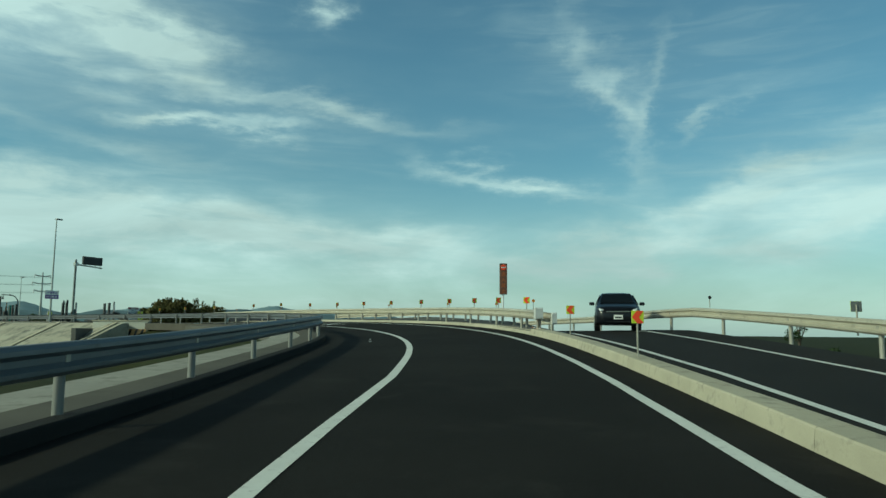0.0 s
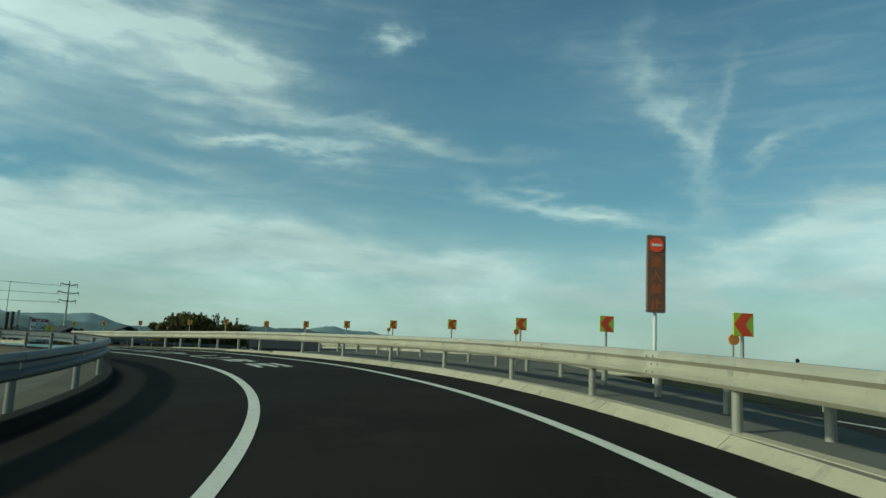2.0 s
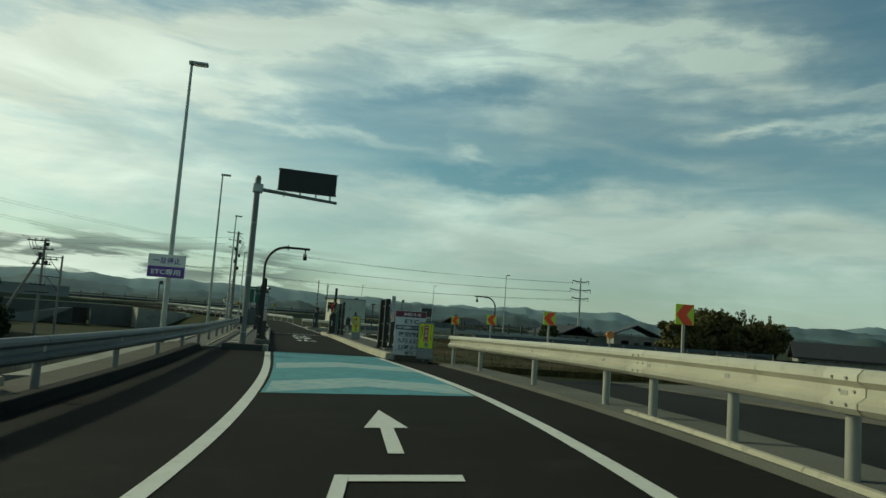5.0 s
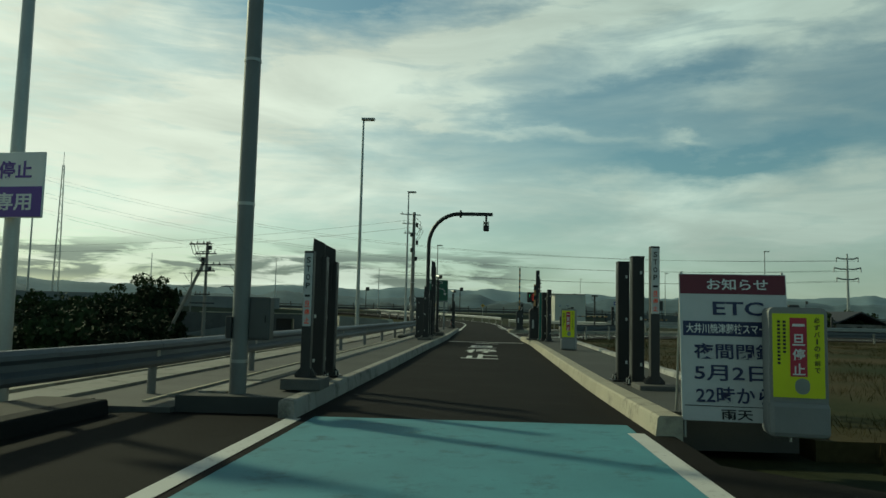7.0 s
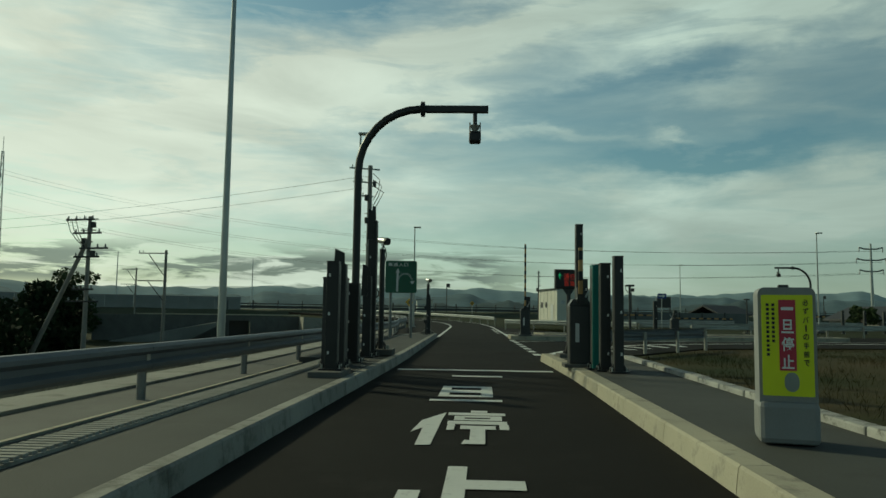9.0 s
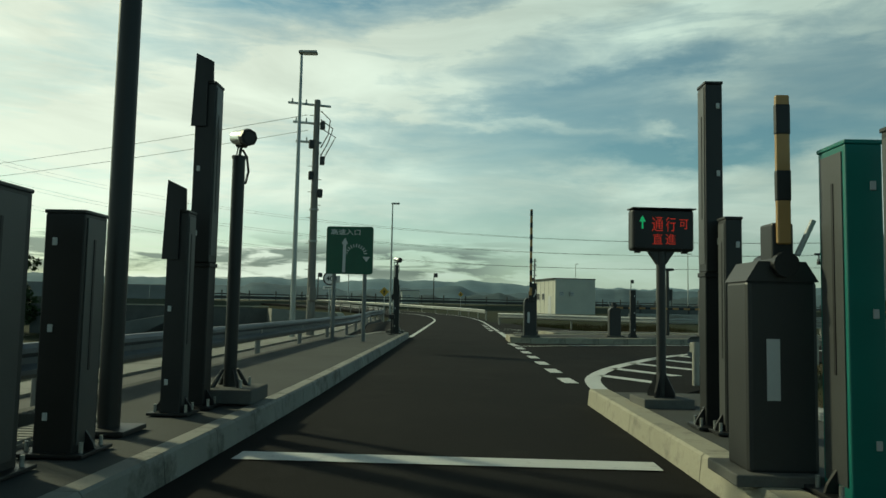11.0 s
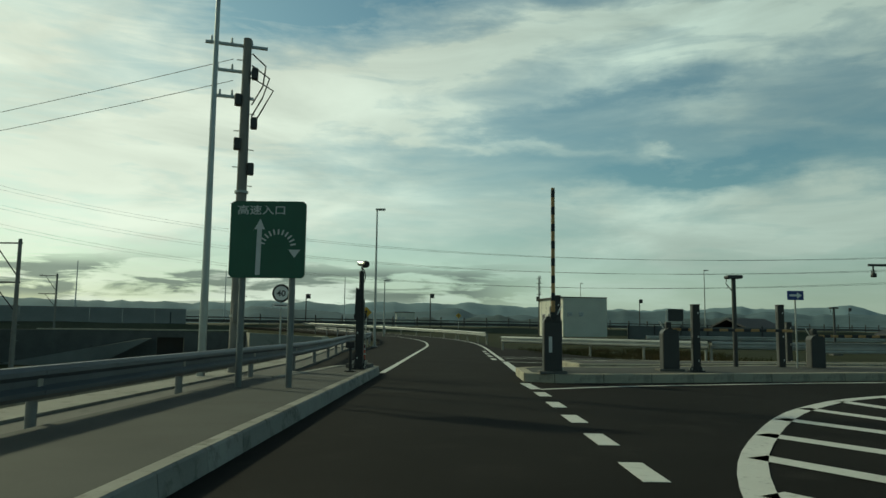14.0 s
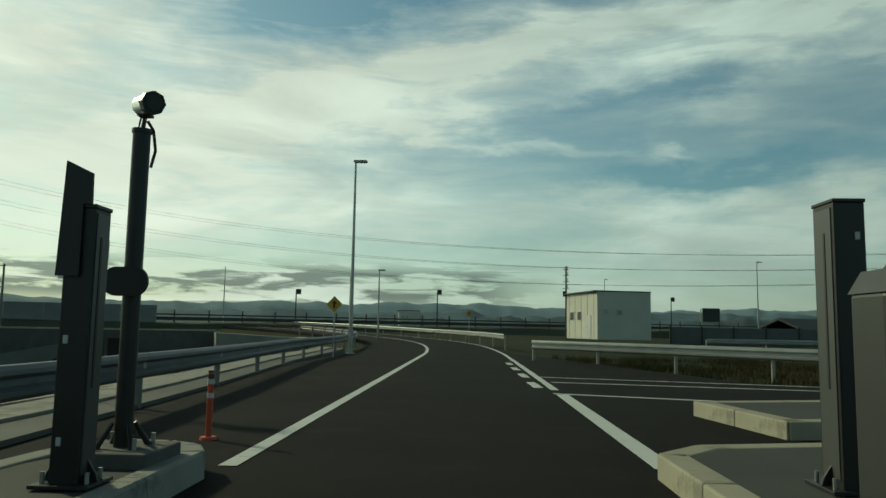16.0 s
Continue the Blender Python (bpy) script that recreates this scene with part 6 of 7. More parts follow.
# ---- far things ----
def hut(m, w, d, h, label, category="hut", wall=None):
    t = thing("equipment_hut", m, label, category)
    body = part("wall", box(0, 0, h / 2, w, d, h, 0.02), wall or WALLPANEL, t)
    part("roof", box(-0.12, 0, h + 0.04, w + 0.3, d + 0.06, 0.10, 0.02), CHARCOAL, t)
    for k in range(5):
        part("wall_joint", box(-w / 2 - 0.005, -d / 2 + d * (k + 0.5) / 5, h / 2, 0.012, 0.04, h * 0.96), CHARCOAL, body)
    dr = part("door", box(-w / 2 - 0.02, -d / 4, 1.0, 0.05, 0.9, 2.0, 0.01), GREYWHITE, t)
    part("door_handle", box(-w / 2 - 0.06, -d / 4 + 0.35, 1.0, 0.04, 0.1, 0.04), DARK, dr)
    for y in ((0.05 * d, 0.3 * d) if d > 5 else ()):
        wn = part("window", box(-w / 2 - 0.02, y, h * 0.5, 0.05, 0.9, 0.8, 0.01), GREYWHITE, t)
        part("pane", box(-w / 2 - 0.047, y, h * 0.5, 0.012, 0.78, 0.68), CHARCOAL, wn, "dark window pane")
    for x in (-0.35 * w, -0.1 * w):
        f = part("vent", box(x, -d / 2 - 0.08, h * 0.58, 0.45, 0.2, 0.42, 0.02), GREYWHITE, t)
        for k in range(4):
            part("vent_slat", box(x, -d / 2 - 0.185, h * 0.58 - 0.14 + 0.09 * k, 0.38, 0.02, 0.02), CHARCOAL, f)
    return t


hut(pose(12.7, 107.5, 0.5, 0, 0, 13), 4.7, 7.0, 3.9, "pale panelled equipment hut with a flat dark roof")
aerial = thing("aerial_mast", pose(9.6, 110.6, 0.4), "dark aerial mast with stacked dipoles beside the hut", "mast")
smooth(part("pole", tube((0, 0, 0), (0, 0, 6.6), 0.09, 0.07, 10), CHARCOAL, aerial))
for z in (4.6, 5.2, 5.8, 6.3):
    part("dipole", tube((-0.28, 0, z), (0.28, 0, z), 0.03, None, 8), CHARCOAL, aerial)
    part("dipole_arm", box(0.14, 0, z + 0.15, 0.05, 0.05, 0.34, 0.01), CHARCOAL, aerial)
part("aerial_box", box(-0.16, 0, 4.1, 0.26, 0.22, 0.5, 0.02), CHARCOAL, aerial)
hut(pose(-8.0, 152.0, 1.45, 0, 0, 8), 3.0, 2.4, 2.2, "small pale hut behind the road")




def lattice_mast(m, h):
    t = thing("lattice_mast", m, "tall thin lattice mast far across the fields", "mast")
    for sx in (-1, 1):
        for sy in (-1, 1):
            part("leg", tube((sx * 0.75, sy * 0.75, -3), (sx * 0.18, sy * 0.18, h), 0.09, 0.06, 6), GALV, t)
    for k in range(18):
        z0, z1 = h * k / 18, h * (k + 1) / 18
        a, b = 0.75 - 0.57 * z0 / h, 0.75 - 0.57 * z1 / h
        f = (-1) ** k
        part("brace", tube((-a * f, -a, z0), (b * f, -b, z1), 0.05, None, 5), GALV, t)
        part("brace", tube((-a, -a * f, z0), (-b, b * f, z1), 0.05, None, 5), GALV, t)
    part("aerial", tube((0, 0, h - 0.5), (0, 0, h + 3), 0.06, None, 6), GALV, t)
    return t


lattice_mast(pose(-95, 157, -3, 0, 0, 20), 36)


def pylon(m, h, label):
    t = thing("power_pylon", m, label, "power pylon", "power pylons")
    smooth(part("mast", tube((0, 0, -3), (0, 0, h), 0.45, 0.18, 12), GALV, t))
    for k, (z, w) in enumerate(((h - 1.2, 5.0), (h - 3.6, 6.2), (h - 6.0, 5.0))):
        a = part("crossarm", bent([(-w / 2, 0, z + 0.35), (-w / 4, 0, z), (w / 4, 0, z), (w / 2, 0, z + 0.35)], 0.16, 8), GALV, t)
        for x in (-w / 2, w / 2):
            part("insulator", tube((x, 0, z + 0.3), (x, 0, z - 0.7), 0.12, None, 8), GREYWHITE, a)
    return t


pylon(pose(86.6, 172.5, -2), 19.4, "slender steel power pylon with three crossarms")
pylon(pose(-160, 250.0, -2, 0, 0, 20), 51, "slender steel power pylon with three crossarms")


def wires(name, p, q, sag, r, label):
    t = thing(name, pose(0, 0, 0), label, "cable", "overhead cables")
    p, q = Vector(p), Vector(q)
    pts = [p.lerp(q, k / 24) - Vector((0, 0, sag * 4 * (k / 24) * (1 - k / 24))) for k in range(25)]
    part("wire", bent(pts, r, 5), WIRE, t)


for z0, z1 in ((15.8, 47.5), (13.4, 41.5), (11.0, 35.5)):
    for dx in (-2.5, 2.5):
        wires("power_line", (86.6 + dx, 172.5, z0), (-160 + dx, 250, z1), 9.0, 0.028, "thin overhead power line")
for k, dz in enumerate((7.75, 7.2)):
    wires("service_wire", (-4.9, 47.3, dz), (-44, 62, dz - 1.2), 0.5, 0.008, "thin service cable from the utility pole")


def hills(name, dist, a0, a1, base, amp, seed, material, label, rough=1.0):
    """A ridge with peaks, saddles and spurs, from summed ridged noise along the bearing."""
    n = 460
    bm = bmesh.new()
    rows = []
    for i in range(n + 1):
        a = a0 + (a1 - a0) * i / n
        h = 0.0
        for f, w in ((0.045, 1.0), (0.11, 0.62), (0.24, 0.34), (0.55, 0.17), (1.2, 0.09), (2.6, 0.05)):
            h += w * (0.5 - abs(noise.noise((a * f * rough + seed * 7.3, seed * 1.7, f)))) * 1.6
        h = (base + amp * (h - 0.9)) * min(1.0, max(0.0, (a - a0) / 7.0)) * min(1.0, max(0.0, (a1 - a) / 7.0))
        h = max(h, 4.0)
        ring = []
        for j, (dd, hh) in enumerate(((0.0, 0.0), (0.04, 0.30), (0.08, 0.58), (0.12, 0.82), (0.16, 1.0), (0.26, 0.7))):
            spur = 0.16 * noise.noise((a * 0.9 + 3.0 * j, seed + 0.8 * j, 2.0)) * (0 < j < 4)
            r = dist * (1 + dd + 0.4 * spur * dd)
            ring.append(bm.verts.new((-math.sin(radians(a)) * r, math.cos(radians(a)) * r, -4 + (h + 4) * hh * (1 + spur))))
        rows.append(ring)
    for p, q in zip(rows, rows[1:]):
        for k in range(5):
            bm.faces.new((p[k], q[k], q[k + 1], p[k + 1]))
    ob = part(name, bm, material, None)
    smooth(ob, 180)
    return tagged(ob, label, "hills", "", "structure")


# three ridges whose haze is only their base colour
hills("backdrop_far_hills", 3900, -60, 84, 112, 62, 3, FARHILL, "ridge of distant hills, coloured pale blue for haze")
hills("backdrop_mid_hills", 3000, -58, 82, 62, 58, 11, MIDHILL, "wooded hills in the middle distance, tinted blue-grey for haze", 1.3)
hills("backdrop_near_hills", 2200, -54, 74, 22, 52, 8, HILL, "dark wooded hills behind the plain, slightly tinted for haze", 1.2)


# ---- a car on the opposite lane ----
def small_estate(m):
    """A body lofted from rounded sections along its length; the front looks to -x."""
    t = thing("car", m, "dark blue-black small estate car on the opposite lane", "car")
    # x, half width, sill, shoulder height, roof height, roof half width
    secs = ((-2.10, 0.56, 0.36, 0.62, 0.66, 0.44), (-2.04, 0.70, 0.26, 0.72, 0.76, 0.56), (-1.85, 0.80, 0.22, 0.82, 0.87, 0.64), (-1.45, 0.845, 0.22, 0.90, 0.965, 0.68), (-1.05, 0.85, 0.22, 0.94, 1.03, 0.70),
            (-0.60, 0.85, 0.22, 0.96, 1.28, 0.62), (-0.20, 0.85, 0.22, 0.97, 1.455, 0.575), (0.30, 0.85, 0.22, 0.98, 1.52, 0.575), (0.90, 0.85, 0.22, 0.99, 1.52, 0.57), (1.45, 0.84, 0.23, 1.00, 1.46, 0.56),
            (1.80, 0.81, 0.26, 1.00, 1.32, 0.55), (1.98, 0.74, 0.32, 0.96, 1.08, 0.55), (2.06, 0.64, 0.40, 0.84, 0.92, 0.48))
    bm = bmesh.new()
    rows = []
    for x, w, z0, zb, zr, wr in secs:
        half = [(w * 0.80, z0), (w * 0.96, z0 + 0.07), (w, (z0 + zb) / 2), (w * 0.985, zb - 0.06), (w * 0.94, zb), (w * 0.5 + wr * 0.5, (zb + zr) / 2), (wr + 0.03, zr - 0.05), (wr - 0.04, zr - 0.008), (wr * 0.5, zr + 0.012)]
        pts = [(-y, z) for y, z in half] + [(y, z) for y, z in reversed(half)]
        rows.append([bm.verts.new((x, y, z)) for y, z in pts])
    n = len(rows[0])
    for p, q in zip(rows, rows[1:]):
        for k in range(n):
            bm.faces.new((p[k], q[k], q[(k + 1) % n], p[(k + 1) % n]))
    bm.faces.new(rows[0])
    bm.faces.new(rows[-1][::-1])
    bmesh.ops.recalc_face_normals(bm, faces=bm.faces)
    smooth(part("body", bm, CARBLACK, t), 42)

    def pane(name, pts, lift):
        b = bmesh.new()
        b.faces.new([b.verts.new(Vector(p) + Vector(lift)) for p in pts])
        r = bmesh.ops.extrude_face_region(b, geom=b.faces[:])
        bmesh.ops.translate(b, vec=Vector(lift) * -0.8, verts=[v for v in r["geom"] if isinstance(v, bmesh.types.BMVert)])
        return part(name, b, GLASS, t)
    pane("windscreen", ((-1.00, -0.66, 1.06), (-1.00, 0.66, 1.06), (-0.24, 0.54, 1.44), (-0.24, -0.54, 1.44)), (-0.014, 0, 0.026))
    pane("rear_window", ((1.52, -0.52, 1.43), (1.52, 0.52, 1.43), (1.96, 0.52, 1.10), (1.96, -0.52, 1.10)), (0.02, 0, 0.022))
    for g in (-1, 1):
        for x0, x1, x2, x3 in ((-0.72, -0.28, 0.22, 0.22), (0.30, 0.30, 1.02, 1.02), (1.10, 1.10, 1.40, 1.62)):
            top0, top1 = 1.40 if x0 < 0 else 1.45, 1.45 if x2 < 1.2 else 1.40
            pane("side_window", ((x0, g * 0.805, 1.02), (x1, g * 0.635, top0), (x2, g * 0.635, top1), (x3, g * 0.80, 1.03)), (0, g * 0.022, 0.008))
        part("headlight", box(0, 0, 0, 0.34, 0.20, 0.11, 0.03), LENS, t, "slanted clear headlight").matrix_basis = pose(-1.87, g * 0.62, 0.765, 0, -14, g * 24)
        part("fog_light", tube((-2.06, g * 0.56, 0.42), (-1.98, g * 0.56, 0.42), 0.05, None, 14), LENS, t)
        part("mirror", box(-0.72, g * 0.96, 1.05, 0.11, 0.2, 0.13, 0.04, None, 3), CARBLACK, t)
        for x in (-1.28, 1.28):
            part("wheel_arch", tube((x, g * 0.80, 0.32), (x, g * 0.855, 0.32), 0.355, None, 28), BLACK, t)
            wh = smooth(part("wheel", tube((x, g * 0.66, 0.30), (x, g * 0.865, 0.30), 0.305, None, 28), TYRE, t))
            rim = smooth(part("rim", tube((x, g * 0.80, 0.30), (x, g * 0.875, 0.30), 0.20, 0.185, 20), GALV, wh))
            for k in range(5):
                c, d = math.cos(k * 1.2566), math.sin(k * 1.2566)
                part("rim_gap", tube((x + 0.12 * c, g * 0.872, 0.30 + 0.12 * d), (x + 0.12 * c, g * 0.879, 0.30 + 0.12 * d), 0.04, None, 10), BLACK, wh)
    part("grille", box(-2.06, 0, 0.66, 0.08, 0.86, 0.07, 0.015), BLACK, t)
    part("grille_bar", box(-2.085, 0, 0.71, 0.05, 0.9, 0.022, 0.008), GALV, t, "bright trim bar")
    part("lower_intake", box(-2.03, 0, 0.36, 0.12, 0.9, 0.12, 0.02), BLACK, t)
    part("number_plate", box(-2.115, 0, 0.50, 0.02, 0.33, 0.165, 0.004), WHITE, t, "white plate with plain bars")
    part("plate_bar", box(-2.128, 0, 0.485, 0.008, 0.24, 0.06), CHARCOAL, t)
    return t


small_estate(Matrix.Translation(opp(28.4, 7.15, 0.0)) @ pose(0, 0, 0, 0, 0, road_yaw(28.6) + 90 - 20))


# ---- walls and slopes beside the toll road ----
def left_point(s, off, h):
    p = road(s, off, 0)
    return Vector((p.x, p.y, h))


bm = bmesh.new()
rows = []
for i in range(43):
    s = 67.4 + 2.2 * i
    rows.append([bm.verts.new(left_point(s, o, h)) for o, h in ((-6.4, 0.02), (-6.9, 0.0), (-11.5, -2.3), (-12.0, -2.75), (-6.4, -2.75))])
for p, q in zip(rows, rows[1:]):
    for k in range(5):
        bm.faces.new((p[k], p[(k + 1) % 5], q[(k + 1) % 5], q[k]))
bm.faces.new(rows[0])
bm.faces.new(rows[-1][::-1])
revet = setting("revetment", bm, mat("beige_concrete", (0.33, 0.315, 0.255), 0.88, 0, 0.15, 0.5, 0.12, 30, 0.2, 0.2, wear=((0.13, 0.13, 0.115), 0.4, 0.8)), "beige concrete-lined slope below the toll road", "retaining slope")
for k in range(10):
    s = 68 + 9.0 * k
    b = bmesh.new()
    vs = [b.verts.new(left_point(s + ds, o, h + up)) for up in (0.0, 0.10) for ds in (0, 0.45) for o, h in ((-6.95, 0.0), (-11.4, -2.25))]
    for f in ((0, 1, 3, 2), (4, 6, 7, 5), (0, 4, 5, 1), (2, 3, 7, 6), (0, 2, 6, 4), (1, 5, 7, 3)):
        b.faces.new([vs[i] for i in f])
    part("slope_rib", b, KERB, revet)

# underpass mouth with its wing walls, below the toll road
t = thing("underpass", pose(-6.6, -9.35, -1.9, 0, 0, -56), "pale concrete underpass wall with a striped height board", "underpass", "", "structure")
part("head_wall", box(-0.6, 0, 1.0, 4.2, 0.4, 2.1, 0.02), WALLPANEL, t)
part("wall_cap", box(-0.6, 0, 2.09, 4.4, 0.5, 0.12, 0.02), KERB, t)
part("height_board", box(0.4, -0.24, 1.22, 1.9, 0.06, 0.5, 0.01), STRIPE_Y, t, "orange and black striped board")
for k in range(4):
    part("board_stripe", prism(((-0.45 + 0.45 * k, 0.99), (-0.28 + 0.45 * k, 0.99), (-0.12 + 0.45 * k, 1.45), (-0.29 + 0.45 * k, 1.45)), -0.29, -0.272), BLACK, t)
part("wing_wall", box(-2.9, -1.4, 0.7, 0.35, 2.8, 1.6, 0.02), CONCRETE, t)

# retaining walls and a culvert mouth in the hollow before the motorway
t = thing("retaining_wall", pose(-29.0, 106.0, -3.2, 0, 0, 22), "long grey concrete retaining wall with a dark culvert mouth", "retaining wall", "", "structure")
part("wall_left", box(-9.2, 0, 1.9, 15.8, 0.6, 3.8, 0.03), CONCRETE, t)
part("wall_right", box(4.4, 0, 1.85, 6.2, 0.6, 3.7, 0.03), CONCRETE, t)
part("lintel", box(0, 0, 3.45, 2.6, 0.62, 0.7, 0.02), CONCRETE, t)
# a black sheet behind the opening stands in for the shade inside
part("culvert_shade_panel", box(0, 2.4, 1.5, 2.6, 0.3, 3.2), BLACK, t, "black panel standing in for the shade inside the culvert")
part("wall_cap", box(-2.3, 0, 3.86, 20.0, 0.8, 0.14, 0.02), KERB, t)
beige = mat("beige_slope_concrete", (0.30, 0.29, 0.25), 0.9, 0, 0.15, 0.5, 0.1, 20, 0.2, 0.2, wear=((0.20, 0.19, 0.165), 0.3, 0.7))
part("slope_wing", prism(((7.5, 3.7), (15.0, 3.3), (17.5, 0.0), (7.5, 0.0)), -4.0, 0.3), beige, t, "beige sloping wing wall")
part("slope_edge", prism(((14.8, 3.35), (15.6, 3.35), (18.2, 0.0), (17.3, 0.0)), -4.15, 0.2), WALLPANEL, t, "pale slanting edge")
# shade is put into this ramp wall's greyer concrete colour
part("slope_left", prism(((-18.0, 0.0), (-7.5, 0.0), (-1.9, 3.0), (-2.6, 3.0)), -3.2, -0.35), mat("shade_tinted_concrete", (0.20, 0.20, 0.185), 0.9, 0, 0.15, 0.5, 0.1, 20, 0.2, 0.2), t, "grey slanting ramp wall")


# ---- the motorway beyond ----
def along(p, q):
    d = Vector((*q, 0)) - Vector((*p, 0))
    return math.atan2(d.y, d.x), d.length


EXP_A, EXP_B = (-190.0, 62.0), (150.0, 215.0)
ang, length = along(EXP_A, EXP_B)
M = Matrix.Translation((*EXP_A, 0)) @ Matrix.Rotation(ang, 4, "Z")
t = thing("motorway_bank", M, "long dark motorway embankment behind the fields", "embankment", "", "structure")
b = bmesh.new()
rows = []
for i in range(40):
    x = length * i / 39
    rows.append([b.verts.new((x, y, z + 0.15 * math.sin(i * 1.7 + y))) for y, z in ((-9, -3.2), (-6, -1.6), (-2, 1.2), (0, 1.5), (14, 1.5), (22, -3.2))])
for p, q in zip(rows, rows[1:]):
    for k in range(5):
        b.faces.new((p[k], p[k + 1], q[k + 1], q[k]))
part("bank_slope", b, mat("dry_bank", (0.12, 0.118, 0.085), 0.95, 0, 0.25, 0.1, 0.3, 4, 0.3, 0.1, second=(0.07, 0.078, 0.05)), t)
wall_end = 165.0
panel = box(0, 0, 0, 3.96, 0.14, 2.7, 0.02)
w0 = None
k = 0
while 4 * k < wall_end:
    m = pose(2 + 4 * k, -0.6, 2.05)
    if w0 is None:
        w0 = part("noise_panel", panel, NOISEWALL, t)
        w0.matrix_basis = m
    else:
        share("noise_panel", w0.data, t, m)
    k += 1
post = part("fence_post", box(0, 0, 0.75, 0.16, 0.16, 1.5, 0.01), CHARCOAL, t)
post.matrix_basis = pose(wall_end + 1, -0.6, 1.4)
rail_b = part("fence_rail", box(2.0, 0, 0.95, 4.0, 0.07, 0.16, 0.01), CHARCOAL, post)
rail_c = part("fence_rail", box(2.0, 0, 0.45, 4.0, 0.05, 0.4, 0.01), CHARCOAL, post)
x = wall_end + 5
while x < length - 4:
    p = share("fence_post", post.data, t, pose(x, -0.6, 1.4))
    share("fence_rail", rail_b.data, p, Matrix())
    share("fence_rail", rail_c.data, p, Matrix())
    x += 4.0
for k, (x, h) in enumerate(((60, 5.5), (120, 4.8), (185, 4.6), (205, 5.2), (232, 4.8), (246, 5.4), (300, 5))):
    s = thing("motorway_mast", M @ pose(x, 1.5, 1.4), "slim dark camera mast beside the motorway", "mast", "motorway masts")
    part("pole", tube((0, 0, 0), (0, 0, h), 0.11, 0.07, 10), CHARCOAL, s)
    part("head", box(0.35, 0, h - 0.3, 0.55, 0.3, 0.7, 0.03), CHARCOAL, s)
for k in range(3):
    s = thing("relay_mast", pose(-120 + 38 * k, 260 + 30 * k, -3), "thin lattice relay mast far across the plain", "mast", "relay masts")
    smooth(part("pole", tube((0, 0, 0), (0, 0, 24), 0.28, 0.12, 10), GREYWHITE, s))

# noise barrier and gantry sign on the far side to the right
t = thing("noise_barrier", Matrix.Translation((22.5, 118, -0.3)) @ Matrix.Rotation(radians(-9), 4, "Z"), "dark panelled noise barrier beside the exit lanes", "barrier wall", "", "structure")
pan = part("noise_panel", box(0, 0, 1.0, 2.9, 0.14, 2.0, 0.02), DARKFENCE, t)
pst = part("panel_post", box(-1.5, -0.05, 1.08, 0.18, 0.24, 2.16, 0.01), CHARCOAL, t)
for k in range(1, 6):
    share("noise_panel", pan.data, t, pose(3 * k, 0, 0))
    share("panel_post", pst.data, t, pose(3 * k, 0, 0))
for x0, y0 in ((17.5, 96.0), (30.5, 93.5)):
    free_rail("guard_rail", (x0, y0), (x0 + 12, y0 - 1.2), 1, GALV, "pale guard rail across the exit lanes")
t = thing("gantry_sign", pose(41, 167, -0.9), "square guide sign board seen from behind on a mast", "road sign")
part("board", box(0, 0, 5.0, 2.8, 0.1, 2.2, 0.02), CHARCOAL, t)
part("board_rim", box(0, 0.02, 5.0, 2.95, 0.06, 2.35, 0.02), GALV, t)
smooth(part("mast", tube((-1.7, 0, 0), (-1.7, 0, 6.0), 0.12, 0.1, 12), GALV, t))
part("arm", box(-0.8, 0.05, 5.4, 1.8, 0.1, 0.1), GALV, t)

# exit lanes to the right
for k, (x, y, h) in enumerate(((12.5, 56.5, 1.6), (20.5, 60.5, 1.9), (23.0, 68.0, 1.9), (25.0, 68.3, 1.9), (27.5, 72.0, 1.9), (31.0, 74.0, 1.9), (33.0, 74.4, 1.9), (36, 77, 1.9), (38, 77, 1.8))):
    pillar(pose(x, y, -0.05), h, label="dark pillar of the exit toll lane")
barrier(pose(19.0, 58.6, 0.0, 0, 0, 170), 0, "grey barrier cabinet with its striped boom lowered", 3.0)
free_rail("guard_rail", (14, 58.2), (38, 63.5), -1, GALV, "pale guard rail along the exit lane")
free_rail("guard_rail", (16, 40.0), (52, 47.0), -1, STEELRAIL, "grey guard rail beyond the dry grass", z=-0.1)


# ---- buildings ----
HOUSEWALL = mat("weathered_render", (0.24, 0.23, 0.20), 0.85, 0, 0.15, 0.8, 0.1, 20, wear=((0.15, 0.14, 0.12), 0.3, 1.2))


def house(m, w, d, h, label, wall=None):
    t = thing("house", m, label, "house", "houses")
    part("wall", box(0, 0, h / 2, w, d, h), wall or HOUSEWALL, t)
    e, r = 0.6, h + w * 0.22
    part("roof", prism(((-w / 2 - e, h - 0.1), (0, r), (w / 2 + e, h - 0.1), (w / 2 + e, h + 0.12), (0, r + 0.25), (-w / 2 - e, h + 0.12)), -d / 2 - e, d / 2 + e), ROOFTILE, t)
    for sx in (-0.25, 0.25):
        f = part("window", box(sx * w, -d / 2 - 0.03, h * 0.55, 1.3, 0.08, 1.1), GLASS, t)
        part("window_frame", box(sx * w, -d / 2 - 0.05, h * 0.55 - 0.58, 1.5, 0.14, 0.08), GREYWHITE, f)
    part("door", box(0, -d / 2 - 0.03, 1.0, 0.9, 0.08, 2.0), BARK, t)
    return t


